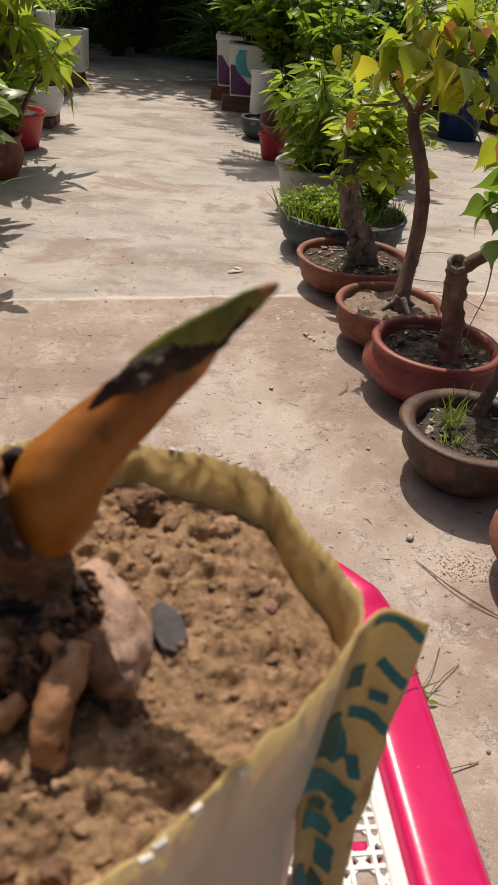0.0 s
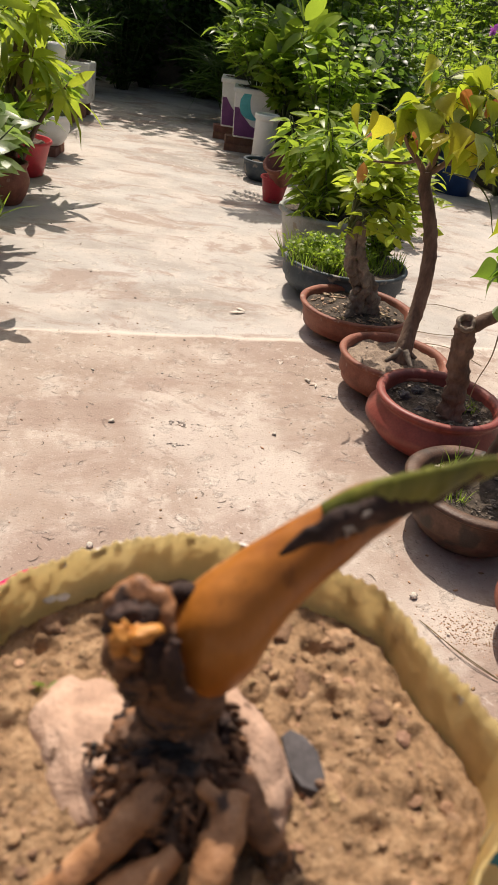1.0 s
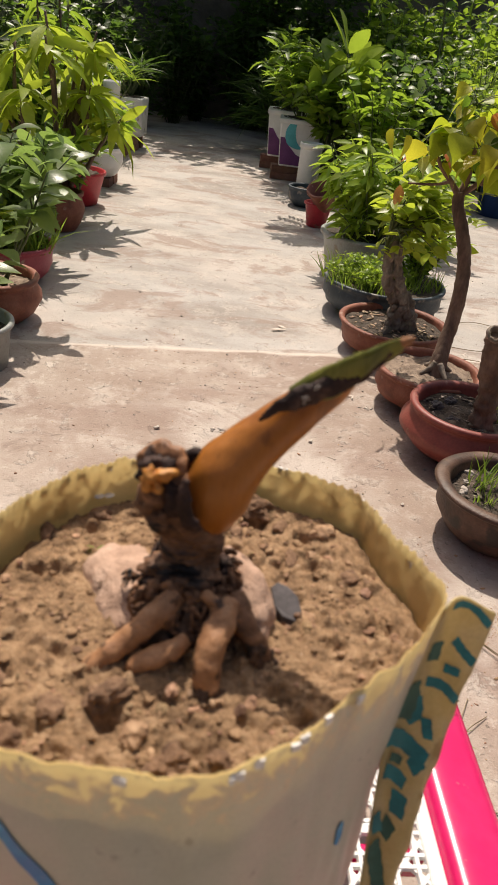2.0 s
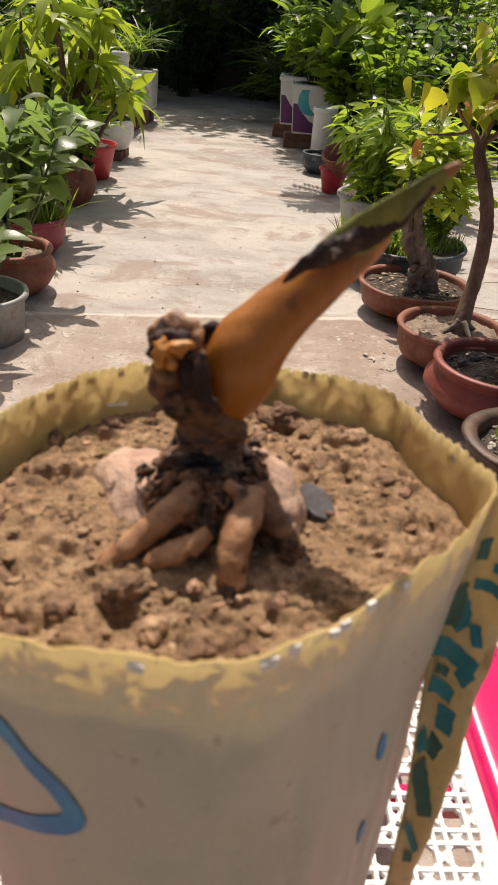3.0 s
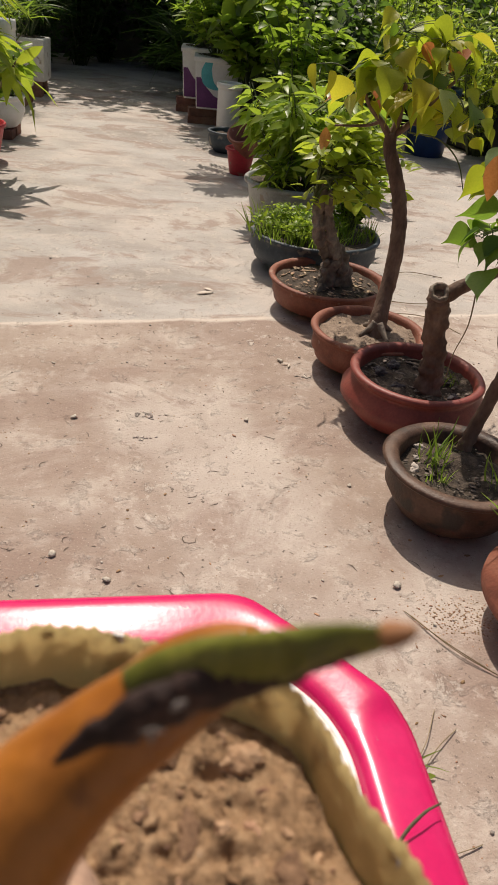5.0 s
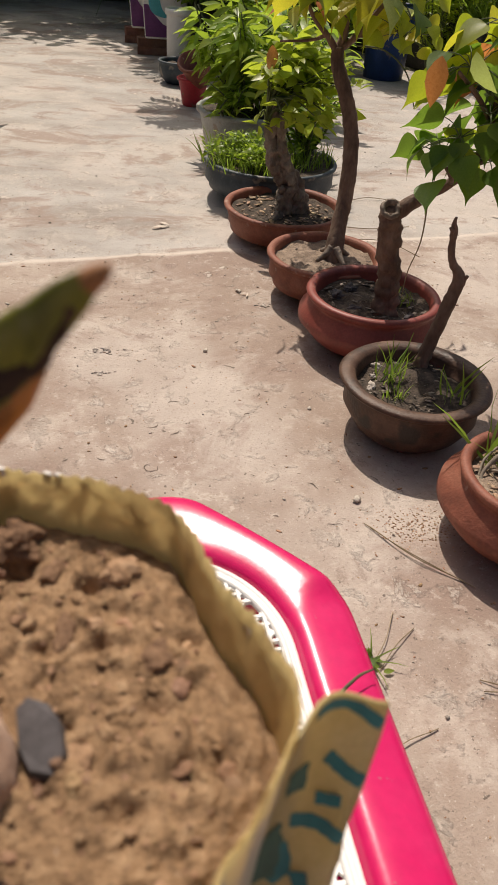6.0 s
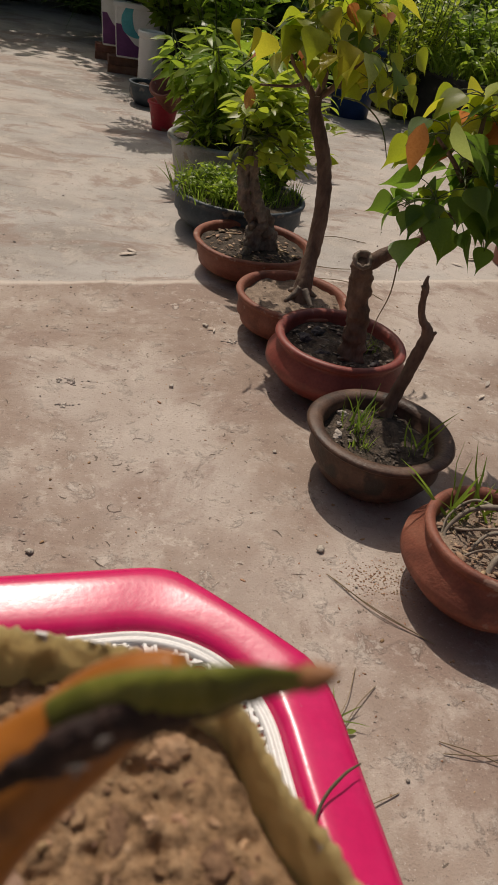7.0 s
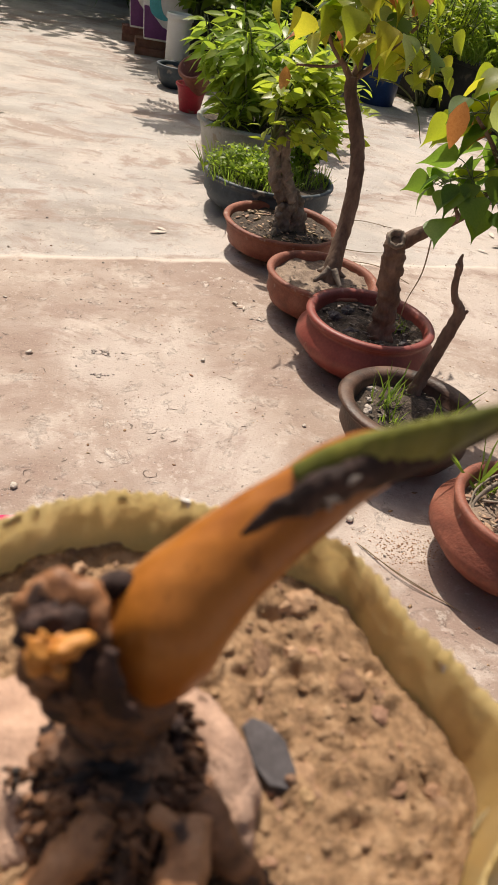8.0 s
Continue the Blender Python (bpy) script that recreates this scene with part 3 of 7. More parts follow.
def make_ground():
    xs = [-400, -60, -14, -6] + list(np.linspace(-3.2, 4.0, 241)) + [7, 15, 60, 400]
    ys = [-400, -60, -12, -4] + list(np.linspace(-1.0, 8.0, 301)) + [9, 10.5, 14, 60, 400]
    verts = [(x, y, paving_height(x, y) if -3.2 <= x <= 4 and -1 <= y <= 8 else 0.0) for y in ys for x in xs]
    w = len(xs)
    faces = [(j * w + i, j * w + i + 1, (j + 1) * w + i + 1, (j + 1) * w + i) for j in range(len(ys) - 1) for i in range(w - 1)]
    me = bpy.data.meshes.new("ground")
    me.from_pydata(verts, [], faces)
    me.materials.append(concrete)
    ob = new("ground", smooth_mesh(me))
    return tagged(ob, "old cracked cement paving, pale and dusty", "paving", kind="structure")


ground = make_ground()


def make_wall(name, lo, hi, material, label):
    bm = bmesh.new()
    box(bm, lo, hi, 0.01)
    return tagged(new(name, mesh_of(name, bm, material, True)), label, "wall", kind="structure")


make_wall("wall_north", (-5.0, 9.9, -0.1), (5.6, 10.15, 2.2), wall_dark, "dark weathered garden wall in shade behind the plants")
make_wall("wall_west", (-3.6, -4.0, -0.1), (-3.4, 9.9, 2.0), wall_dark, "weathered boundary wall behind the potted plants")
make_wall("wall_south", (-3.4, -4.0, -0.1), (5.6, -3.8, 2.2), wall_dark, "plain weathered boundary wall")
make_wall("wall_east", (5.4, -3.8, -0.1), (5.6, 8.4, 2.0), wall_dark, "plain weathered boundary wall")


def corrugated_fence():
    bm = bmesh.new()
    xs = np.linspace(0.9, 5.4, 221)
    cols = []
    for x in xs:
        y = 9.3 + 0.018 * math.sin(x * 2 * math.pi / 0.076)
        cols.append([bm.verts.new((x, y + o, z)) for o, z in ((0, 0.0), (0, 1.2), (0.003, 1.2), (0.003, 0.0))])
    for a, b in zip(cols, cols[1:]):
        for k in range(4):
            bm.faces.new((a[k], b[k], b[(k + 1) % 4], a[(k + 1) % 4]))
    ob = new("wall_sheet", mesh_of("wall_sheet", bm, sheet_metal))
    return tagged(ob, "grey corrugated sheet fence behind the hedge", "fence", kind="structure")


corrugated_fence()


# ---- the pink stool ----
def stool():
    st = thing("stool", (-0.0635, 0.315, 0.005), "glossy pink plastic stool with white cane-pattern seat", "stool", turn=5.5)
    hu, hv, ch, far = 0.26, 0.28, 0.130, 0.027
    ou = hu + 0.012
    corners = [(ou, -hv + ch), (ou, hv - ch + 0.012), (ou - ch, hv + far), (-ou + ch, hv + far), (-ou, hv - ch + 0.012), (-ou, -hv + ch), (-ou + ch, -hv), (ou - ch, -hv)]
    dense = []
    for i, p in enumerate(corners):
        q = corners[(i + 1) % 8]
        dense += [(p[0] + (q[0] - p[0]) * k / 40, p[1] + (q[1] - p[1]) * k / 40) for k in range(40)]
    dense = np.array(dense)
    soft = sum(np.roll(dense, s, 0) for s in range(-4, 5)) / 9.0
    ang = np.arctan2(soft[:, 1], soft[:, 0])
    order = np.argsort(ang)
    seg = 224
    th = np.linspace(-math.pi, math.pi, seg, endpoint=False)
    r_out = np.interp(th, ang[order], np.hypot(*soft[order].T), period=2 * math.pi)

    def rounded(a, b, r):
        out = []
        for t in th:
            c, s = math.cos(t), math.sin(t)
            lo, hi = 0.0, 1.0
            for _ in range(40):
                k = (lo + hi) / 2
                x, y = abs(k * c), abs(k * s)
                dx, dy = max(x - (a - r), 0), max(y - (b - r), 0)
                inside = x <= a and y <= b and dx * dx + dy * dy <= r * r
                lo, hi = (k, hi) if inside else (lo, k)
            out.append(lo)
        return np.array(out)

    r_in = rounded(hu - 0.052, hv - 0.052, 0.125)

    def ring(bm, rows, close=True):
        loops = []
        for rr, z in rows:
            loops.append([bm.verts.new((r * math.cos(t), r * math.sin(t), h)) for r, t, h in zip(rr, th, np.broadcast_to(z, seg))])
        n = len(loops)
        for i in range(n if close else n - 1):
            a, b = loops[i], loops[(i + 1) % n]
            for k in range(seg):
                j = (k + 1) % seg
                bm.faces.new((a[k], a[j], b[j], b[k]))

    # along the two straight sides the crest lies close to the panel and the top falls outward
    px, py = r_out * np.cos(th), r_out * np.sin(th)
    tx, ty = np.roll(px, -2) - np.roll(px, 2), np.roll(py, -2) - np.roll(py, 2)
    side = np.clip((np.abs(ty) / np.hypot(tx, ty) - 0.80) / 0.18, 0, 1)
    side = side * side * (3 - 2 * side)
    mix = lambda f: r_out * (1 - f) + r_in * f
    bm = bmesh.new()
    rows = [(r_out - 0.004, 0.335), (r_out + 0.0005, 0.338), (r_out, 0.395), (r_out - 0.0015, 0.406)]
    for f, crown, lean in ((0.05, 0.4185, 0.4125), (0.12, 0.4258, 0.4165), (0.21, 0.4298, 0.4195), (0.31, 0.4304, 0.4218), (0.43, 0.4293, 0.4236), (0.55, 0.4280, 0.4252), (0.67, 0.4266, 0.4262), (0.78, 0.4252, 0.4266), (0.87, 0.4235, 0.4258), (0.94, 0.4212, 0.4232)):
        rows.append((mix(f), crown + (lean - crown) * side))
    ring(bm, rows + [(mix(0.965), 0.4185), (r_in, 0.4150), (r_in, 0.4105), (mix(0.6), 0.411), (mix(0.2), 0.404), (r_out - 0.0035, 0.393)])
    part("seat_rim", bm, pink_plastic, st, "glossy pink rounded rim")
    bm = bmesh.new()
    ring(bm, [(r_in + 0.001, 0.4135), (r_in - 0.001, 0.4170), (r_in - 0.0045, 0.4178), (r_in - 0.0055, 0.4160), (r_in - 0.0075, 0.4160), (r_in - 0.0085, 0.4178), (r_in - 0.013, 0.4172), (r_in - 0.014, 0.4130), (r_in - 0.013, 0.4095), (r_in + 0.001, 0.4095)])
    panel = part("cane_panel", bm, white_plastic, st, "white openwork cane-pattern panel with a moulded border")

    # cane pattern: pairs of straight strips and single slanting strips
    a, b, rad = hu - 0.062, hv - 0.062, 0.118

    def inside(x, y):
        dx, dy = max(abs(x) - (a - rad), 0), max(abs(y) - (b - rad), 0)
        return abs(x) <= a and abs(y) <= b and dx * dx + dy * dy <= rad * rad

    def strip(p, way, width, z0, z1):
        ts = [t for t in np.arange(-0.6, 0.6, 0.003) if inside(p[0] + way[0] * t, p[1] + way[1] * t)]
        if len(ts) < 3:
            return
        nx, ny = -way[1] * width / 2, way[0] * width / 2
        bm = bmesh.new()
        ends = []
        for t in (ts[0], ts[-1]):
            x, y = p[0] + way[0] * t, p[1] + way[1] * t
            ends.append([bm.verts.new(q) for q in ((x - nx, y - ny, z0), (x + nx, y + ny, z0), (x + nx * 0.7, y + ny * 0.7, z1), (x - nx * 0.7, y - ny * 0.7, z1))])
        for k in range(4):
            bm.faces.new((ends[0][k], ends[0][(k + 1) % 4], ends[1][(k + 1) % 4], ends[1][k]))
        part("cane_strip", bm, white_plastic, panel, "", True)

    pitch, s2 = 0.0275, math.sqrt(0.5)
    for i in range(-9, 10):
        for o in (-0.0046, 0.0046):
            strip((i * pitch + o, 0), (0, 1), 0.0043, 0.4110, 0.4158)
            strip((0, i * pitch + o), (1, 0), 0.0043, 0.4112, 0.4150)
    for i in range(-19, 20):
        c = (i + 0.5) * pitch
        strip((c / 2, c / 2), (s2, -s2), 0.0042, 0.4106, 0.4138)
        strip((c / 2, -c / 2), (s2, s2), 0.0042, 0.4108, 0.4142)
    for sx in (-1, 1):
        for sy in (-1, 1):
            bm = bmesh.new()
            top = [(sx * 0.16, sy * 0.255), (sx * 0.255, sy * 0.17), (sx * 0.235, sy * 0.15), (sx * 0.14, sy * 0.235)]
            low = [(x * 1.12 + sx * 0.01, y * 1.12 + sy * 0.01) for x, y in [(sx * 0.19, sy * 0.245), (sx * 0.245, sy * 0.2), (sx * 0.235, sy * 0.19), (sx * 0.18, sy * 0.235)]]
            va = [bm.verts.new((x, y, 0.40)) for x, y in top]
            vb = [bm.verts.new((x, y, 0.0)) for x, y in low]
            bm.faces.new(va)
            bm.faces.new(vb)
            for k in range(4):
                bm.faces.new((va[k], va[(k + 1) % 4], vb[(k + 1) % 4], vb[k]))
            part("leg", bm, pink_plastic, st, "", True)
    for c in (-0.07, 0.07):
        bm = bmesh.new()
        box(bm, (-0.20, c - 0.004, 0.375), (0.20, c + 0.004, 0.408), 0.0015)
        part("under_rib", bm, pink_plastic, st)
        bm = bmesh.new()
        box(bm, (c - 0.004, -0.21, 0.372), (c + 0.004, 0.21, 0.405), 0.0015)
        part("under_rib", bm, pink_plastic, st)
    return st


stool()

# ---- the grow bag and its cutting ----
BAG = (-0.065, 0.18, 0.4245)
RIM = [(1, 0.1255), (-10, 0.114), (-24, 0.103), (-43, 0.095), (-68, 0.101), (-93, 0.107), (-110, 0.114), (-140, 0.118), (-170, 0.110), (166, 0.103), (140, 0.105), (120, 0.107), (104, 0.1135), (93, 0.1165), (75, 0.1165), (57, 0.1195), (45, 0.1250), (38, 0.1225), (27, 0.1135), (19, 0.1145), (11, 0.1185)]
RIM.sort()
RIM_A, RIM_R = [radians(p[0]) for p in RIM], [p[1] for p in RIM]


RIM_STEPS = 1440
RIM_TABLE = np.mean([np.interp(np.linspace(0, 2 * math.pi, RIM_STEPS, endpoint=False) + d, RIM_A, RIM_R, period=2 * math.pi) for d in np.linspace(-0.09, 0.09, 7)], 0).tolist()


def rim_radius(a):
    k = a * RIM_STEPS / (2 * math.pi)
    i = math.floor(k)
    return RIM_TABLE[i % RIM_STEPS] * (1 - k + i) + RIM_TABLE[(i + 1) % RIM_STEPS] * (k - i)


def bag_point(a, h, out=0.0):
    """A point of the bag's side at the angle a and the height h above its base."""
    k = min(max(h / 0.319, 0), 1)
    r = 0.112 * (1 - k ** 1.6) + rim_radius(a) * k ** 1.6
    r += 0.004 * noise.noise(Vector((math.cos(a) * 2.2, math.sin(a) * 2.2, h * 7))) * min(k * 4, 1) + 0.0016 * noise.noise(Vector((math.cos(a) * 9, math.sin(a) * 9, h * 22)))
    if h < 0.015:
        r *= 0.93 + 0.07 * h / 0.015
    return Vector(((r + out) * math.cos(a), (r + out) * math.sin(a), h))


def grow_bag():
    bag = thing("grow_bag", BAG, "woven sack grow bag, grey outside, yellow inside, on the stool", "grow bag")
    seg, rows = 440, 40
    bm = bmesh.new()
    outer, inner = [], []
    for j in range(rows + 1):
        oa, ia = [], []
        for i in range(seg):
            a = 2 * math.pi * i / seg - math.pi
            top = 0.319 + 0.0035 * noise.noise(Vector((math.cos(a) * 2.5, math.sin(a) * 2.5, 8))) + 0.006 * math.exp(-((a + 0.05) / 0.22) ** 2) + 0.0012 * noise.noise(Vector((i * 0.45, 0, 3))) + 0.0022 * noise.noise(Vector((math.cos(a) * 11, math.sin(a) * 11, 5)))
            if not -2.3 < a < -0.35:
                top += 0.0013 if (a * 21.0) % 1.0 < 0.55 else 0.0
            h = top * (j / rows) ** 0.85
            oa.append(bm.verts.new(bag_point(a, h)))
            ia.append(bm.verts.new(bag_point(a, h, -0.0012)))
        outer.append(oa)
        inner.append(ia)
    for j in range(rows):
        for i in range(seg):
            k = (i + 1) % seg
            bm.faces.new((outer[j][i], outer[j][k], outer[j + 1][k], outer[j + 1][i])).material_index = 0
            bm.faces.new((inner[j][k], inner[j][i], inner[j + 1][i], inner[j + 1][k])).material_index = 1
    for i in range(seg):
        k = (i + 1) % seg
        bm.faces.new((outer[rows][i], outer[rows][k], inner[rows][k], inner[rows][i])).material_index = 1
        bm.faces.new((outer[0][k], outer[0][i], inner[0][i], inner[0][k])).material_index = 0
    bm.faces.new(outer[0][::-1]).material_index = 0
    part("sack", bm, [bag_outer, bag_inner], bag, "grey woven sack with a frayed yellow top edge")

    # ends of the cut tapes along the edge
    rng = np.random.default_rng(5)
    bm = bmesh.new()
    for _ in range(28):
        a = rng.choice([rng.uniform(-1.3, -0.6), rng.uniform(0.3, 2.6), rng.uniform(-math.pi, math.pi)])
        p = bag_point(a, 0.3155, rng.uniform(-0.0004, 0.0008))
        along = Vector((-math.sin(a), math.cos(a), rng.uniform(-0.2, 0.2)))
        w, hgt = rng.uniform(0.001, 0.0028), rng.uniform(0.002, 0.0045)
        o = Vector((math.cos(a), math.sin(a), 0)) * 0.0007
        q = [p - along * w - o, p + along * w - o, p + along * w + o, p - along * w + o]
        va, vb = [bm.verts.new(x - Vector((0, 0, 0.002))) for x in q], [bm.verts.new(x + Vector((0, 0, hgt * 0.6))) for x in q]
        bm.faces.new(va)
        bm.faces.new(vb)
        for k in range(4):
            bm.faces.new((va[k], va[(k + 1) % 4], vb[(k + 1) % 4], vb[k]))
    ob = part("frayed_edge", bm, paper_mat, bag, "pale cut tape ends", True)
    tagged(ob, kind="stuff")

    # the stitched side seam stands out as a flap
    def flap_point(s, w, lift=0.0):
        z = 0.327 - 0.30 * s
        ax, ay = 0.121 - 0.016 * min(s * 5, 1.0) + 0.006 * s, -0.008 - 0.043 * min(s * 1.9, 1.0)
        width = (0.036 + 0.004 * min(s * 5, 1) - 0.022 * min(s * 1.5, 1)) * (1 + 0.12 * math.sin(9 * s) + (0.10 * math.sin(31 * s + 1.0) + 0.05 * math.sin(77 * s)) * max(0, w - 0.5) * min(s * 6, 1)) * (1.0 - 0.25 * max(0, s - 0.7))
        bx = ax + width * w * 0.86
        by = ay + width * w * (0.52 - 0.25 * s) + 0.005 * math.sin(5 * s + 3 * w) + 0.003 * math.sin(w * 5)
        z -= 0.45 * width * w * (1 - s) * 0.9
        return Vector((bx + lift * 0.35, by - lift, z))

    bm = bmesh.new()
    n, m = 110, 8
    grid = [[(bm.verts.new(flap_point(i / n, j / m, 0.0006)), bm.verts.new(flap_point(i / n, j / m, -0.0006))) for j in range(m + 1)] for i in range(n + 1)]
    for i in range(n):
        for j in range(m):
            for k in (0, 1):
                bm.faces.new((grid[i][j][k], grid[i][j + 1][k], grid[i + 1][j + 1][k], grid[i + 1][j][k]))
    for i in range(n):
        for j in (0, m):
            bm.faces.new((grid[i][j][0], grid[i + 1][j][0], grid[i + 1][j][1], grid[i][j][1]))
    for j in range(m):
        for i in (0, n):
            bm.faces.new((grid[i][j][0], grid[i][j + 1][0], grid[i][j + 1][1], grid[i][j][1]))
    flap = part("seam_flap", bm, flap_mat, bag, "yellow seam flap with teal print")

    def print_bar(line, width, ink, label, lift):
        """A bar of ink along points (s, w) of the flap."""
        bm = bmesh.new()
        pts = spline(line, 7)
        prev = None
        for i, q in enumerate(pts):
            d = pts[min(i + 1, len(pts) - 1)] - pts[max(i - 1, 0)]
            d = d / max(np.linalg.norm(d * np.array((0.30, 0.034))), 1e-6)
            side = np.array((-d[1] * 0.034, d[0] * 0.30))
            off = np.array((side[0] / 0.30, side[1] / 0.034)) * width / 2 * (1 + 0.07 * math.sin(i * 1.7))
            row = []
            for k in (-1, -0.4, 0.4, 1):
                s, w = q[0] + off[0] * k, min(max(q[1] + off[1] * k, 0.02), 0.98)
                row.append(bm.verts.new(flap_point(max(s, 0.004), w, lift)))
            if prev:
                for k in range(3):
                    bm.faces.new((prev[k], prev[k + 1], row[k + 1], row[k]))
            prev = row
        part("print_bar", bm, ink, flap, label)

    for i, (line, width, ink, label) in enumerate((
            ([(0.014, 0.25), (0.008, 0.60), (0.022, 0.97)], 0.0045, teal_ink, "teal ink bar"), ([(0.070, 0.55), (0.080, 0.75), (0.088, 0.97)], 0.0050, teal_ink, "teal ink bar"),
            ([(0.080, 0.30), (0.115, 0.36)], 0.0070, green_ink, "dark green ink bar"),
            ([(0.152, 0.42), (0.145, 0.70), (0.155, 0.97)], 0.0052, teal_ink, "teal ink bar"), ([(0.160, 0.14), (0.195, 0.26), (0.222, 0.22)], 0.0140, green_ink, "dark green ink patch"),
            ([(0.180, 0.40), (0.205, 0.50), (0.228, 0.36)], 0.0050, teal_ink, "teal ink bar"), ([(0.252, 0.06), (0.262, 0.40), (0.272, 0.78)], 0.0100, teal_ink, "teal ink band"),
            ([(0.272, 0.72), (0.298, 0.58)], 0.0080, teal_ink, "teal ink bar"), ([(0.316, 0.10), (0.328, 0.55)], 0.0080, teal_ink, "teal ink bar"), ([(0.345, 0.50), (0.385, 0.52)], 0.0110, teal_ink, "teal ink patch"), ([(0.398, 0.46), (0.432, 0.34)], 0.0095, green_ink, "dark green ink bar"),
            ([(0.395, 0.06), (0.430, 0.20)], 0.0090, teal_ink, "teal ink bar"), ([(0.118, 0.56), (0.112, 0.80)], 0.0044, teal_ink, "teal ink bar"), ([(0.205, 0.62), (0.235, 0.72)], 0.0060, teal_ink, "teal ink bar"), ([(0.290, 0.16), (0.296, 0.40)], 0.0050, green_ink, "dark green ink bar"), ([(0.448, 0.10), (0.485, 0.30), (0.530, 0.52)], 0.0135, green_ink, "dark green ink band"),
            ([(0.565, 0.08), (0.588, 0.30), (0.622, 0.58)], 0.0072, teal_ink, "teal ink bar"), ([(0.632, 0.38), (0.660, 0.44)], 0.0100, green_ink, "dark green ink patch"),
            ([(0.740, 0.10), (0.790, 0.25), (0.850, 0.40)], 0.0110, flap_stain, "dark brown stain"), ([(0.900, 0.20), (0.960, 0.40)], 0.0080, flap_stain, "dark brown stain"))):
        print_bar(line, width * 0.97, ink, label, 0.0009 + 0.00006 * i)

    # blue angle mark on the side
    bm = bmesh.new()
    marks = [[(-2.42, 0.300), (-2.20, 0.276), (-2.00, 0.250), (-1.900, 0.234), (-1.878, 0.2275), (-1.905, 0.2215), (-2.00, 0.213), (-2.42, 0.182)]]
    for line in marks:
        prev = None
        pts = spline(line, 8)
        for i, q in enumerate(pts):
            d = pts[min(i + 1, len(pts) - 1)] - pts[max(i - 1, 0)]
            along, up = d[0] * 0.115, d[1]
            size = math.hypot(along, up)
            row = [bm.verts.new(bag_point(q[0] - k * 0.0050 * up / size / 0.115, q[1] + k * 0.0050 * along / size, 0.0007)) for k in (-1, 0, 1)]
            if prev:
                bm.faces.new((prev[0], prev[1], row[1], row[0]))
                bm.faces.new((prev[1], prev[2], row[2], row[1]))
            prev = row
    part("blue_mark", bm, blue_ink, bag, "blue printed angle mark")
    for a, h in ((-0.60, 0.225), (-0.62, 0.165)):
        bm = bmesh.new()
        c = [bm.verts.new(bag_point(a + 0.035 * math.cos(t) * rr, h + 0.008 * math.sin(t), 0.0007)) for t, rr in ((k * math.pi / 5, 1 + 0.2 * math.sin(k * 2.3)) for k in range(10))]
        bm.faces.new(c)
        part("blue_spot", bm, blue_ink, bag, "blue ink spot")

    # soil with hollows and clods
    pits = [(0.031, 0.084, 0.011, 0.010), (0.060, 0.073, 0.007, 0.007), (0.016, -0.075, 0.010, 0.006), (-0.022, -0.066, 0.009, 0.008), (-0.060, 0.060, 0.008, 0.006), (-0.040, 0.075, 0.007, 0.006),
            (0.083, 0.020, 0.008, 0.005), (0.075, -0.010, 0.007, 0.005), (0.045, 0.045, 0.006, 0.004), (-0.055, -0.035, 0.008, 0.006), (-0.075, -0.050, 0.008, 0.006), (0.010, 0.055, 0.007, 0.004),
            (-0.075, 0.02, 0.007, 0.005), (-0.085, 0.045, 0.006, 0.005), (0.065, 0.045, 0.005, 0.005), (0.095, 0.045, 0.006, 0.005), (-0.04, -0.085, 0.008, 0.006), (-0.005, -0.09, 0.007, 0.004), (0.05, -0.045, 0.008, 0.004)]

    pit_rng = np.random.default_rng(14)
    for _ in range(16):
        a, r = pit_rng.uniform(0, 6.283), 0.105 * math.sqrt(pit_rng.uniform(0.12, 1))
        pits.append((r * math.cos(a), r * math.sin(a), pit_rng.uniform(0.003, 0.006), pit_rng.uniform(0.002, 0.0045)))

    def plates(v, scale, seed, share, lift):
        """Cracked crust: some cells of the ground stand proud as tilted, sharp-edged clods, others have dropped out."""
        d, p = noise.voronoi(v * scale + Vector((seed, seed * 0.7, 0)))
        c = p[0]
        h1 = noise.cell_vector(c * 57.3 + Vector((0.5, 0.5, 0.5)))
        gap = min((d[1] - d[0]) / 0.22, 1.0)
        if h1.x < share:
            rel = v * scale + Vector((seed, seed * 0.7, 0)) - c
            return lift * gap * (0.45 + 0.55 * h1.y) * (1 + 1.3 * (h1.y - 0.5) * rel.x + 1.3 * (h1.z - 0.5) * rel.y)
        return -lift * 0.9 * gap if h1.x > 0.915 else 0.0

    def soil_height(x, y):
        v = Vector((x, y, 0))
        w = v + 0.0016 * noise.noise_vector(v * 150)
        z = 0.2930 + 0.0024 * noise.noise(v * 22) + 0.0010 * noise.noise(v * 65 + Vector((3, 1, 2))) + 0.0006 * noise.noise(v * 330) + 0.0005 * noise.noise(v * 620)
        z += plates(w, 78, 3.0, 0.13, 0.0036) + plates(w, 150, 9.0, 0.20, 0.0022) + plates(w, 310, 5.0, 0.26, 0.0010)
        wob = 0.35 * noise.noise(v * 160)
        for px, py, rad, deep in pits:
            if abs(x - px) > rad * 1.4 or abs(y - py) > rad:
                continue
            d = math.hypot(x - px, (y - py) * 1.5) / rad + wob
            z -= deep * max(0.0, 1 - d * d) if d < 1 else 0
        z += 0.007 * math.exp(-((x / 0.05) ** 2 + ((y + 0.01) / 0.04) ** 2)) + 0.006 * min(max((x - 0.03) / 0.08, 0.0), 1.0)
        return z

    bm = bmesh.new()
    rings_n, seg = 140, 420
    centre = bm.verts.new((0, 0, soil_height(0, 0)))
    prev = None
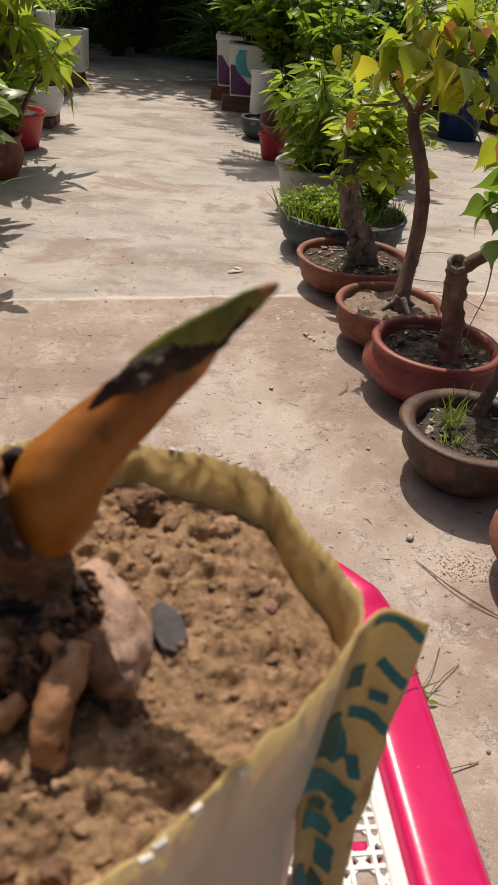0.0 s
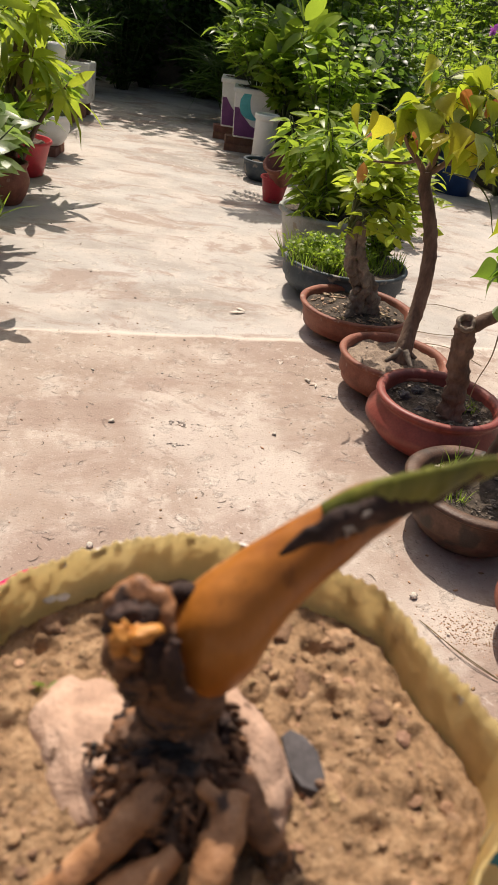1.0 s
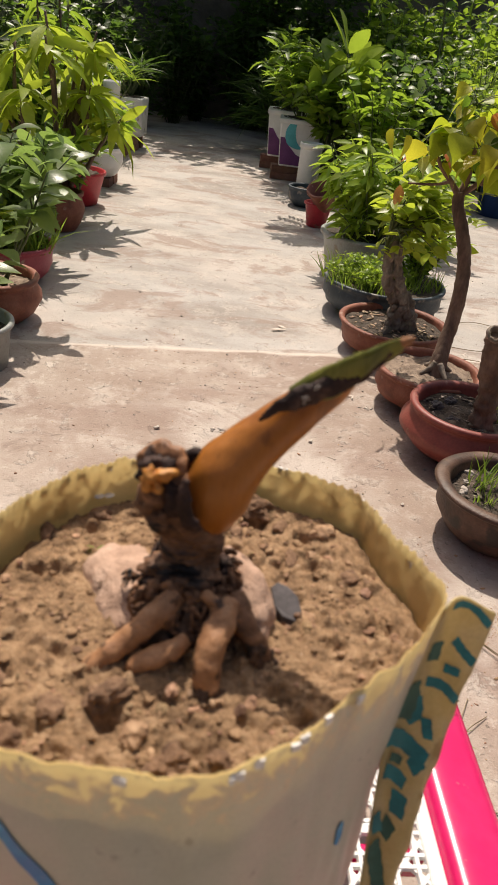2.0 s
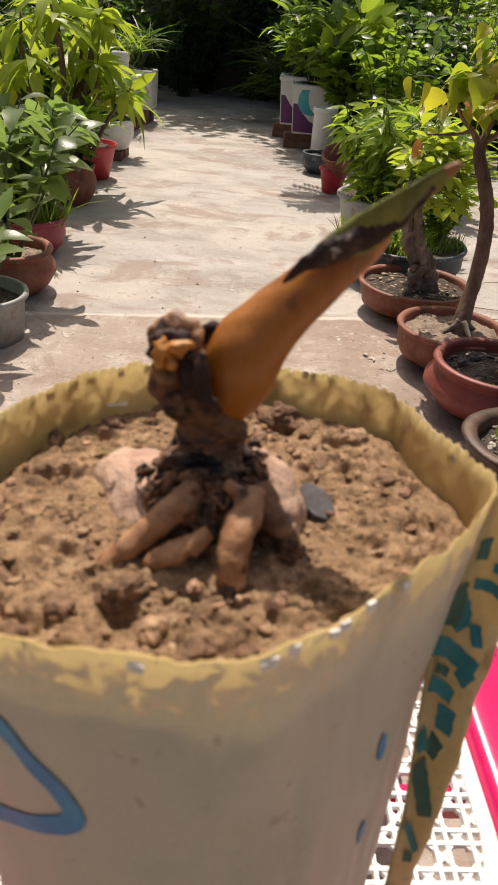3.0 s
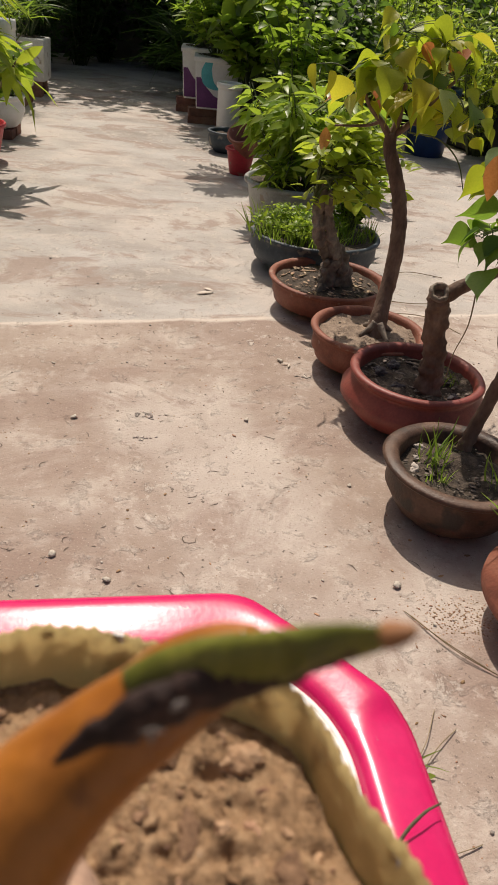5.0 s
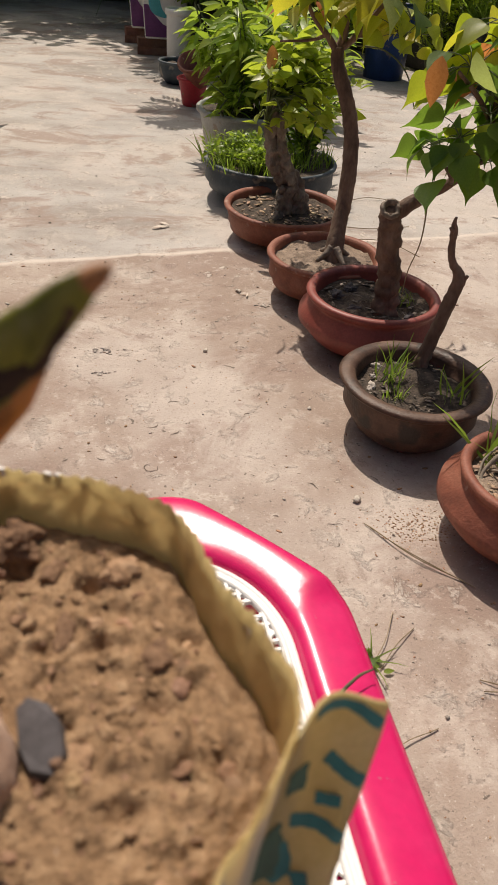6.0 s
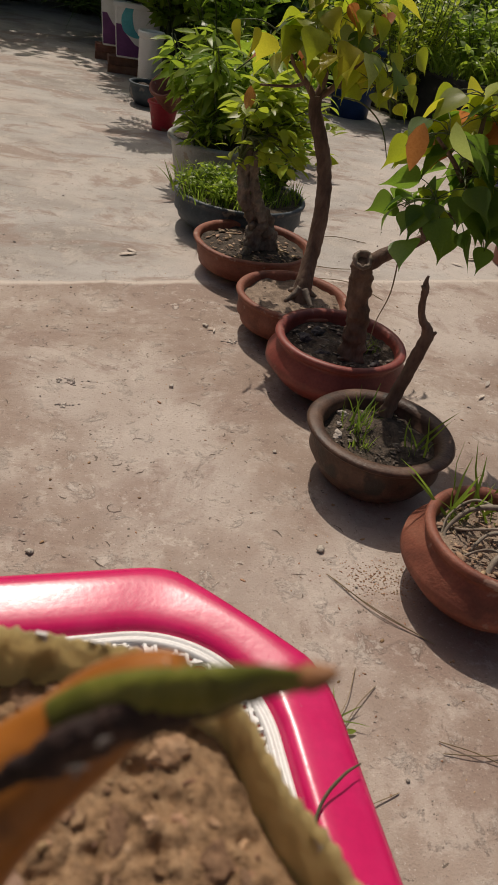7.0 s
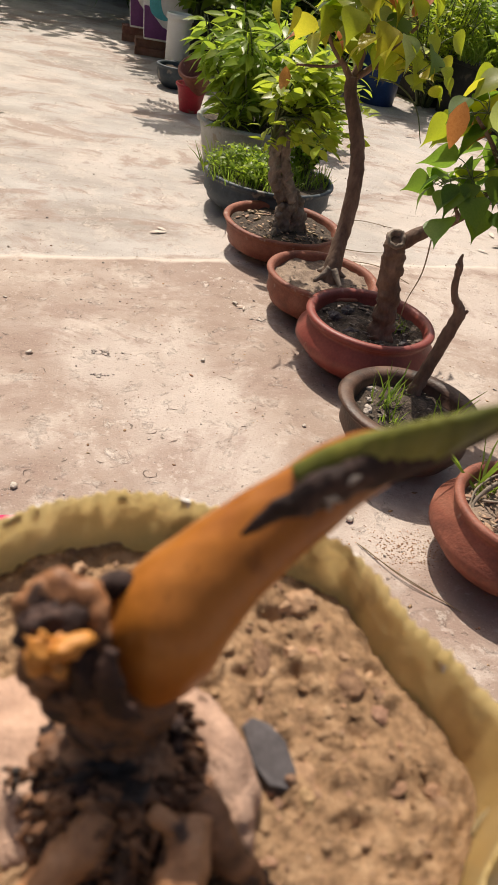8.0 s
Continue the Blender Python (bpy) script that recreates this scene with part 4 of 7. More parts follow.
    for j in range(1, rings_n + 1):
        f = j / rings_n
        loop = []
        for i in range(seg):
            a = 2 * math.pi * i / seg
            r = (rim_radius(a if a < math.pi else a - 2 * math.pi) - 0.0025) * f
            x, y = r * math.cos(a), r * math.sin(a)
            loop.append(bm.verts.new((x, y, soil_height(x, y) - 0.005 * max(0.0, (f - 0.93) / 0.07))))
        for i in range(seg):
            k = (i + 1) % seg
            bm.faces.new((prev[i], loop[i], loop[k], prev[k])) if prev else bm.faces.new((centre, loop[i], loop[k]))
        prev = loop
    part("soil", bm, bag_soil, bag, "dry crumbly brown soil")
    bm = bmesh.new()
    for i in range(1100):
        a, r = rng.uniform(0, 6.283), 0.108 * math.sqrt(rng.uniform(0.01, 1))
        x, y = r * math.cos(a), r * math.sin(a)
        if r > rim_radius(a if a < math.pi else a - 2 * math.pi) - 0.009:
            continue
        s = rng.choice([0.0006, 0.0009, 0.0015, 0.0026], p=[0.55, 0.33, 0.10, 0.02])
        blob(bm, (x, y, soil_height(x, y) + s * 0.35), (s * rng.uniform(0.8, 1.5), s, s * rng.uniform(0.5, 0.9)), 0.7, 420, 1 if s < 0.001 else 2, rng.uniform(0, 6), i * 1.7)
    tagged(part("soil_grit", bm, clod_mat, bag, "loose soil crumbs and grit", True), kind="stuff")
    bm = bmesh.new()
    for i in range(120):
        a, r = rng.uniform(0, 6.283), 0.104 * math.sqrt(rng.uniform(0.1, 1))
        x, y = r * math.cos(a), r * math.sin(a)
        s, n = rng.uniform(0.0016, 0.0045), 7
        if r > rim_radius(a if a < math.pi else a - 2 * math.pi) - 0.011:
            continue
        tilt = Euler((rng.normal(0, 0.10), rng.normal(0, 0.10), rng.uniform(0, 6.3))).to_matrix()
        edge = [Vector((s * rng.uniform(0.7, 1.25) * math.cos(k * 6.283 / n), s * rng.uniform(0.5, 0.9) * math.sin(k * 6.283 / n), 0)) for k in range(n)]
        c = Vector((x, y, soil_height(x, y) - 0.0002))
        low = [bm.verts.new(c + tilt @ p) for p in edge]
        top = [bm.verts.new(c + tilt @ (p * 0.9 + Vector((0, 0, 0.0012)))) for p in edge]
        bm.faces.new(low)
        bm.faces.new(top)
        for k in range(n):
            bm.faces.new((low[k], low[(k + 1) % n], top[(k + 1) % n], top[k]))
    tagged(part("soil_crust", bm, bag_soil, bag, "flat crusty flakes of soil", True), kind="stuff")
    for x, y, size, mt in ((0.029, 0.098, 0.011, clod_dark), (0.070, 0.078, 0.007, clod_mat), (-0.026, -0.057, 0.0095, clod_dark), (0.006, -0.083, 0.008, clod_dark), (-0.045, -0.066, 0.0070, clod_dark), (0.060, 0.010, 0.005, clod_mat), (-0.075, -0.052, 0.0085, clod_dark),
                           (-0.012, -0.074, 0.0065, clod_mat), (0.026, -0.078, 0.0055, clod_dark), (-0.060, -0.080, 0.0075, clod_dark), (0.052, 0.052, 0.0055, clod_dark), (0.085, 0.040, 0.0060, clod_dark), (-0.090, -0.020, 0.0060, clod_dark), (0.046, 0.080, 0.0050, clod_dark), (0.020, 0.066, 0.0050, clod_dark), (-0.062, 0.072, 0.0065, clod_dark), (-0.085, 0.050, 0.0055, clod_dark)):
        bm = bmesh.new()
        blob(bm, (x, y, soil_height(x, y) + size * 0.12), (size * 1.15, size * 0.8, size * 0.5), 0.75, 130, 3, x * 90, y * 40)
        part("clod", bm, mt, bag, "", True)
    return bag


bag = grow_bag()


def slate_chip():
    ob = thing("stone_chip", (-0.015, 0.193, 0.7195), "flat dark grey stone chip lying on the soil", "stone", turn=12)
    bm = bmesh.new()
    out = [(-0.008, 0.0115), (-0.003, 0.0140), (0.004, 0.0105), (0.0085, 0.002), (0.0085, -0.009), (0.0035, -0.0140), (-0.005, -0.0110), (-0.0085, -0.002)]
    out = [(x * 0.82, y) for x, y in out]
    a = [bm.verts.new((x, y, 0.0008 * math.sin(x * 700))) for x, y in out]
    b = [bm.verts.new((x * 0.88, y * 0.88, 0.0042 + 0.0008 * math.sin(y * 500))) for x, y in out]
    bm.faces.new(a)
    bm.faces.new(b)
    for i in range(len(out)):
        j = (i + 1) % len(out)
        bm.faces.new((a[i], a[j], b[j], b[i]))
    part("chip_body", bm, slate_mat, ob, "", True).rotation_euler = (0.12, -0.1, 0)


slate_chip()


def seedling():
    ob = thing("seedling", (-0.118, 0.216, 0.7195), "tiny green seedling leaf on the soil", "plant")
    rng = np.random.default_rng(2)
    me = leaf_cloud("seed_leaf", [("round", (0, 0, 0.002), leaf_turn((1, 0.1, 0.3), 0.2, rng), 0.008, 0.2), ("round", (0, 0, 0.002), leaf_turn((-1, 0.2, 0.3), -0.2, rng), 0.007, 0.2)], grass_mat)
    part("seed_leaf", me, None, ob)
    ob = thing("paper_scrap", (-0.126, 0.265, 0.722), "small white scrap lying on the soil by the rim", "litter", turn=20)
    bm = bmesh.new()
    for c in (-0.003, 0.003):
        blob(bm, (c, 0, 0), (0.0032, 0.0028, 0.0006), 0.3, 200, 2, 0, c)
    part("scrap", bm, paper_mat, ob)


seedling()


def cutting():
    o = Vector((-0.066, 0.186, 0.716))
    pl = thing("plant_cutting", o, "sprouting root cutting with an orange sheath and rolled green leaf", "plant")
    loc = lambda pts: [(x - o.x, y - o.y, z - o.z, r) for x, y, z, r in pts]
    rng = np.random.default_rng(9)

    # neck with ring scars, swelling into a broken, two-lobed head
    bm = bmesh.new()
    tube(bm, loc([(-0.066, 0.184, 0.705, 0.027), (-0.066, 0.185, 0.722, 0.0235), (-0.066, 0.187, 0.736, 0.0160), (-0.0655, 0.188, 0.750, 0.0142), (-0.0665, 0.189, 0.760, 0.0146), (-0.0705, 0.189, 0.770, 0.0128), (-0.0765, 0.1900, 0.781, 0.0114), (-0.0792, 0.1915, 0.791, 0.0108), (-0.0802, 0.192, 0.798, 0.0064)]), 64, 14, 0.20, 95)
    for v in bm.verts:
        if 0.024 < v.co.z < 0.056:
            k = 1 + 0.05 * math.sin(v.co.z * 1650 + 1.5 * noise.noise(v.co * 60)) + 0.03 * noise.noise(v.co * 420)
            v.co.x, v.co.y = v.co.x * k, v.co.y * k
    stem = part("stem", bm, stem_mat, pl, "scarred dark brown stem with ring marks")
    for name, c, size, turn, mt, label in (("head_lobe", (-0.0190, -0.0010, 0.0665), (0.0064, 0.0078, 0.0120), 0.3, stem_mat, "dark wrinkled lobe of the broken head"),
                                           ("head_lobe", (-0.0085, -0.0050, 0.0660), (0.0055, 0.0060, 0.0115), -0.4, husk_mat, "dark wrinkled lobe of the broken head"),
                                           ("head_lobe", (-0.0130, -0.0060, 0.0575), (0.0060, 0.0050, 0.0070), 0.1, stem_mat, "dark wrinkled lobe of the broken head")):
        bm = bmesh.new()
        blob(bm, c, size, 0.40, 150, 4, turn, c[0] * 900)
        part(name, bm, mt, stem, label)

    # broken end: a dark hollow with a ragged orange star of fibres, a tan lip above it
    hollow = Vector((-0.0172, -0.0050, 0.0810))
    bm = bmesh.new()
    blob(bm, hollow + Vector((0.0005, 0.0030, -0.0004)), (0.0098, 0.0050, 0.0076), 0.35, 220, 4, 0.2, 4)
    part("dark_rind", bm, husk_mat, stem, "dark rind round the broken end")
    bm = bmesh.new()
    for i in range(9):
        a = i * 0.698 + rng.uniform(-0.2, 0.2)
        tip = hollow + Vector((0.0072 * math.cos(a) * rng.uniform(0.7, 1.1), -0.0008 - 0.0015 * rng.uniform(0, 1), 0.0064 * math.sin(a) * rng.uniform(0.7, 1.1)))
        mid = (hollow + tip) / 2 + Vector((0, -0.0022, 0.0006))
        tube(bm, [(*(hollow + Vector((0, -0.0006, 0))), 0.0014), (*mid, 0.0019), (*tip, 0.0005)], 9, 4, 0.5, 380, 0.55)
    for k, (dx, dz, w, h) in enumerate(((0.0050, 0.0036, 0.0046, 0.0026), (-0.0024, 0.0016, 0.0036, 0.0034), (-0.0030, -0.0030, 0.0034, 0.0036), (0.0012, -0.0034, 0.0030, 0.0026))):
        blob(bm, hollow + Vector((dx, -0.0045, dz)), (w, 0.0028, h), 0.55, 260, 3, 0.5 - 0.4 * k, 2 + k)
    part("cut_end", bm, cut_mat, stem, "ragged fresh orange broken end")
    bm = bmesh.new()
    tube(bm, [(-0.0258, 0.0005, 0.0790, 0.0016), (-0.0232, 0.0025, 0.0848, 0.0040), (-0.0160, 0.0040, 0.0872, 0.0052), (-0.0092, 0.0020, 0.0858, 0.0046), (-0.0058, -0.0030, 0.0815, 0.0022)], 20, 8, 0.35, 200, 0.75)
    part("cap_skin", bm, cap_mat, stem, "orange-brown rind folded over the broken end")
    bm = bmesh.new()
    tube(bm, loc([(-0.0725, 0.195, 0.795, 0.003), (-0.0702, 0.1955, 0.7990, 0.0036), (-0.0672, 0.1945, 0.8025, 0.0032), (-0.0645, 0.193, 0.8000, 0.0014)]), 16, 5, 0.35, 220)
    part("bud", bm, husk_mat, pl, "dark dried bud beside the sheath")

    # sheath, straight and tapering, with an uneven foot
    bm = bmesh.new()
    tube(bm, loc([(-0.0575, 0.1900, 0.7600, 0.0040), (-0.0590, 0.1905, 0.7680, 0.0112), (-0.0578, 0.1910, 0.7800, 0.0156), (-0.0540, 0.1920, 0.7935, 0.0160), (-0.0445, 0.1955, 0.8065, 0.0134), (-0.0336, 0.199, 0.8179, 0.0112), (-0.0255, 0.2005, 0.8260, 0.0101), (-0.0180, 0.202, 0.8336, 0.0092), (-0.0105, 0.2015, 0.8410, 0.0076), (-0.0050, 0.2005, 0.8462, 0.0046)]), 44, 10, 0.035, 60, 0.86)
    for v in bm.verts:
        v.co += Vector((0.7, 0.2, -0.7)) * 0.00012 * math.sin(v.co.y * 900 + v.co.x * 260)
    sheath = part("leaf_sheath", bm, sheath_mat, pl, "smooth orange-brown leaf sheath")
    bm = bmesh.new()
    tube(bm, loc([(-0.0690, 0.1765, 0.7990, 0.0020), (-0.0698, 0.1742, 0.7915, 0.0034), (-0.0680, 0.1735, 0.7840, 0.0030), (-0.0655, 0.1738, 0.7775, 0.0040), (-0.0615, 0.1742, 0.7745, 0.0022)]), 16, 8, 0.45, 220, 0.45)
    part("dry_membrane", bm, husk_mat, pl, "dark dry membrane where the sheath leaves the stem")

    # rolled leaf with a dried husk along its under side
    bm = bmesh.new()
    tube(bm, loc([(-0.0260, 0.1995, 0.8330, 0.0066), (-0.0184, 0.1982, 0.8400, 0.0072), (-0.0097, 0.194, 0.8492, 0.0066), (-0.0019, 0.189, 0.8584, 0.0052), (0.0058, 0.184, 0.8673, 0.0034), (0.0096, 0.181, 0.8719, 0.0021), (0.0122, 0.1799, 0.8744, 0.0008)]), 30, 10, 0.03, 90, 0.5)
    for v in bm.verts:
        a = math.atan2(v.co.y - 0.008, v.co.x - 0.06)
        v.co += Vector((0, 1, 0.3)) * 0.0004 * math.sin(14 * a)
    rolled = part("rolled_leaf", bm, blade_mat, pl, "tightly rolled olive-green leaf")
    bm = bmesh.new()
    tube(bm, loc([(0.0098, 0.1812, 0.8718, 0.0022), (0.0118, 0.1802, 0.8738, 0.0016), (0.0132, 0.1796, 0.8752, 0.0007)]), 14, 5, 0.1, 200)
    part("leaf_tip", bm, blade_tip_mat, rolled, "dry brown tip")
    bm = bmesh.new()
    tube(bm, loc([(-0.0415, 0.1895, 0.8255, 0.0006), (-0.0360, 0.1900, 0.8312, 0.0024), (-0.0292, 0.1910, 0.8358, 0.0038), (-0.0214, 0.1927, 0.8398, 0.0047), (-0.0120, 0.1930, 0.8450, 0.0043), (-0.0035, 0.1905, 0.8518, 0.0036), (0.0019, 0.1870, 0.8594, 0.0025), (0.0068, 0.1830, 0.8668, 0.0012)]), 24, 9, 0.30, 170, 0.6)
    part("dried_husk", bm, husk_mat, sheath, "dark dried husk along the sheath and leaf")
    bm = bmesh.new()
    for k, (p, q) in enumerate((((-0.0258, 0.1862, 0.8405), (-0.0215, 0.1866, 0.8402)), ((-0.0240, 0.1864, 0.8372), (-0.0232, 0.1862, 0.8420)), ((-0.0205, 0.1880, 0.8440), (-0.0180, 0.1885, 0.8462)))):
        tube(bm, loc([(*p, 0.0003), (*((Vector(p) + Vector(q)) / 2), 0.0007), (*q, 0.0002)]), 7, 4, 0.8, 700, 0.4)
    part("torn_film", bm, film_mat, sheath, "pale torn film on the husk")

    # collar and ragged crown above the roots
    bm = bmesh.new()
    tube(bm, [(0, 0.001, 0.032, 0.0150), (0, -0.001, 0.026, 0.0185), (0.001, -0.006, 0.018, 0.0230), (0.001, -0.009, 0.008, 0.0255), (0.001, -0.010, -0.006, 0.0260)], 72, 12, 0.50, 150, 0.92)
    part("root_crown", bm, stem_mat, pl, "ragged brown root crown")
    bm = bmesh.new()
    for i in range(70):
        a = i * 6.283 / 70 + rng.normal(0, 0.04)
        c = Vector((0.0185 * math.cos(a), 0.0175 * math.sin(a), 0.0262 + 0.003 * math.sin(a * 3 + 1)))
        out = Vector((math.cos(a), math.sin(a), rng.uniform(-1.6, -0.2))) * rng.uniform(0.003, 0.0060)
        tube(bm, [(*(c - out * 0.3), 0.0030), (*(c + out * 0.4), 0.0022), (*(c + out), 0.0005)], 7, 3, 0.7, 320)
    part("black_collar", bm, husk_mat, pl, "blackened ragged collar round the neck")
    for mt, n, name, label in ((root_mat, 34, "bark_rag", "torn tan scraps of bark on the crown"), (stem_mat, 90, "bark_rag", "torn brown scraps of bark on the crown"), (root_dark, 26, "bark_rag", "blackened scraps of bark on the crown")):
        bm = bmesh.new()
        for i in range(n):
            a = rng.uniform(-2.6, 0.7)
            z = rng.uniform(0.004, 0.034)
            r = 0.0185 + 0.0120 * (1 - z / 0.036) + rng.uniform(-0.001, 0.0025)
            c = Vector((r * math.cos(a) + 0.001, r * 0.92 * math.sin(a) - 0.012 * (1 - z / 0.036) - 0.001, z))
            along = Vector((rng.normal(0, 0.6), rng.normal(0, 0.4), -1.0)).normalized() * rng.uniform(0.003, 0.0085)
            lift = Vector((math.cos(a), math.sin(a), 0)) * rng.uniform(0.0004, 0.003)
            w = rng.uniform(0.0010, 0.0026)
            tube(bm, [(*(c - along * 0.5), w), (*(c + lift * 0.4), w * 1.2), (*(c + along * 0.5 + lift), w * 0.3)], 7, 4, 0.5, 300, 0.4)
        tagged(part(name, bm, mt, pl, label), kind="stuff")

    # dark lump added to give the gaps between the roots their deep shade
    bm = bmesh.new()
    blob(bm, (0.006, -0.022, 0.006), (0.021, 0.013, 0.015), 0.6, 160, 4, 0.1, 6)
    part("gap_shade_fill", bm, root_dark, pl, "dark filler lump standing in for the shade between the roots")
    roots = [([(-0.0690, 0.1660, 0.7420, 0.0066), (-0.0746, 0.1585, 0.7380, 0.0062), (-0.0880, 0.1475, 0.7285, 0.0055), (-0.0990, 0.1410, 0.7200, 0.0050), (-0.1065, 0.1370, 0.7120, 0.0042)], root_mat, "tan root reaching into the soil"),
             ([(-0.0610, 0.1500, 0.7320, 0.0034), (-0.0664, 0.1450, 0.7295, 0.0046), (-0.0745, 0.1425, 0.7255, 0.0050), (-0.0818, 0.1408, 0.7220, 0.0047), (-0.0852, 0.1400, 0.7205, 0.0024)], root_mat, "short tan root stub"),
             ([(-0.0455, 0.1630, 0.7440, 0.0060), (-0.0462, 0.1545, 0.7415, 0.0066), (-0.0485, 0.1470, 0.7370, 0.0068), (-0.0500, 0.1385, 0.7285, 0.0064), (-0.0486, 0.1335, 0.7190, 0.0054)], root_mat, "tan root with a blunt blackened end"),
             ([(-0.0420, 0.1690, 0.7440, 0.0055), (-0.0362, 0.1590, 0.7375, 0.0056), (-0.0295, 0.1550, 0.7285, 0.0052), (-0.0235, 0.1540, 0.7205, 0.0040)], stem_mat, "half-blackened root"),
             ([(-0.0560, 0.1640, 0.7470, 0.0028), (-0.0490, 0.1590, 0.7465, 0.0026), (-0.0400, 0.1600, 0.7430, 0.0018)], root_mat, "small tan rootlet")]
    for pts, mt, label in roots:
        bm = bmesh.new()
        tube(bm, loc(pts), 26, 9, 0.20, 150)
        part("root", bm, mt, pl, label)
    for c, size in (((0.0178, -0.0535, 0.0035), (0.0066, 0.0050, 0.0052)), ((0.0415, -0.0330, 0.0050), (0.0052, 0.0046, 0.0056)), ((0.0368, -0.0350, 0.0110), (0.0036, 0.0036, 0.0056))):
        bm = bmesh.new()
        for k in range(7):
            a = k * 0.9
            blob(bm, Vector(c) + Vector((size[0] * 0.45 * math.cos(a), size[1] * 0.4 * math.sin(a), size[2] * 0.35 * math.sin(a * 2.1))), (size[0] * 0.55, size[1] * 0.55, size[2] * 0.55), 0.8, 330, 3, a, k)
        part("root_end", bm, root_dark, pl, "blackened crumbling root end")
    bm = bmesh.new()
    for i in range(150):
        a = rng.uniform(-3.3, 1.2)
        k = rng.uniform(0.75, 1.05)
        p0 = Vector((0.026 * k * math.cos(a), 0.022 * k * math.sin(a) - 0.007, rng.uniform(0.006, 0.032) - 0.01 * (k - 0.75)))
        way = Vector((math.cos(a), math.sin(a), rng.uniform(-3.2, -0.6))) * rng.uniform(0.0025, 0.005) + Vector((-math.sin(a), math.cos(a), 0)) * rng.normal(0, 0.004)
        tube(bm, [(*p0, 0.0012), (*(p0 + way * 0.6 + Vector((0, 0, 0.001))), 0.0009), (*(p0 + way), 0.0004)], 5, 2, 0.5, 400)
    tagged(part("fibre_tangle", bm, stem_mat, pl, "ragged brown fibres"), kind="stuff")
    for c, s, t, k in (((-0.029, 0.006, 0.000), (0.0235, 0.034, 0.0165), 0.55, 1.0), ((0.028, 0.004, 0.004), (0.0135, 0.037, 0.0215), 0.36, 5.0)):
        bm = bmesh.new()
        blob(bm, c, s, 0.20, 42, 5, t, k)
        for v in bm.verts:
            v.co += v.normal * (0.0009 * noise.noise(v.co * 190) + 0.0007 * noise.noise(v.co * 420) + 0.0006 * noise.noise(v.co * 900))
        part("swollen_root", bm, tuber_mat, pl, "pinkish crumbly swollen root")


cutting()


# ---- pots ----
crumb_mat = surface("grey_soil_bits", [(0.06, 0.045, 0.035), (0.15, 0.12, 0.095), (0.34, 0.29, 0.24)], 60, (0.8, 0.95), 0.5, 260, per="island")


def bowl_profile(r, h, foot, belly, lip, wall=0.013, fill=0.75):
    """A clay bowl: foot, bulging belly, drawn-in neck and rounded lip."""
    return [(0, 0), (foot * 0.9, 0), (foot, 0.006), (foot + (belly - foot) * 0.55, h * 0.22), (belly, h * 0.50), (belly * 0.995, h * 0.62), (r * 0.985, h * 0.80), (r * 0.975, h * 0.86), (r + lip * 0.6, h * 0.90), (r + lip, h * 0.95),
            (r + lip * 0.6, h * 0.99), (r - wall * 0.4, h), (r - wall, h * 0.97), (r - wall * 1.3, h * 0.90), (r - wall * 1.3, h * 0.3), (0, h * 0.25)]


def bucket_profile(r, h, foot, wall=0.006, lip=0.008):
    return [(0, 0), (foot * 0.92, 0), (foot, 0.004), (r * 0.985, h * 0.88), (r, h * 0.90), (r + lip, h * 0.905), (r + lip, h * 0.975), (r + lip * 0.5, h), (r - wall * 0.3, h), (r - wall, h * 0.98), (foot - wall, h * 0.2), (0, h * 0.18)]


def soil_disc(r, z, rough, seed):
    bm = bmesh.new()
    rings_n, seg = 14, 44
    height = lambda x, y: z + rough * noise.noise(Vector((x * 16 + seed, y * 16, seed))) + rough * 0.7 * noise.noise(Vector((x * 55 + seed, y * 55, 2)))
    c = bm.verts.new((0, 0, height(0, 0)))
    prev = None
    for j in range(1, rings_n + 1):
        loop = [bm.verts.new((r * j / rings_n * math.cos(t), r * j / rings_n * math.sin(t), height(r * j / rings_n * math.cos(t), r * j / rings_n * math.sin(t)))) for t in (2 * math.pi * i / seg for i in range(seg))]
        for i in range(seg):
            k = (i + 1) % seg
            bm.faces.new((prev[i], loop[i], loop[k], prev[k])) if prev else bm.faces.new((c, loop[i], loop[k]))
        prev = loop
    return bm


def litter(rng, r, z, n, size):
    """Loose crumbs and dry bits on the soil of a pot."""
    bm = bmesh.new()
    for i in range(n):
        a, q = rng.uniform(0, 6.283), r * math.sqrt(rng.uniform(0, 1))
        s = size * rng.uniform(0.4, 1.3)
        blob(bm, (q * math.cos(a), q * math.sin(a), z + s * 0.15), (s * rng.uniform(1.0, 2.2), s * rng.uniform(0.4, 1.0), s * 0.22), 0.8, 160, 1, rng.uniform(0, 6.283), i)
    return bm


def planted_pot(name, place, profile, material, soil_r, soil_z, soil_mat, label, group="", seed=0, wob=0.03, bits=60, bit=0.0035, bit_mat=None, category="plant pot", oval=1.0, seg=56):
    rng = np.random.default_rng(seed + 100)
    ob = thing(name, place, label, category, group, seed * 37.0)
    part("pot_body", lathe(profile, seg, wob, seed * 1.3, oval), material, ob)
    part("soil", soil_disc(soil_r, soil_z, 0.012, seed * 2.1), soil_mat, ob, "earth in the pot")
    if bits:
        tagged(part("litter", litter(rng, soil_r * 0.92, soil_z + 0.003, bits, bit * 0.75), bit_mat or crumb_mat, ob, "small stones and dry bits on the soil"), kind="stuff")
    return ob


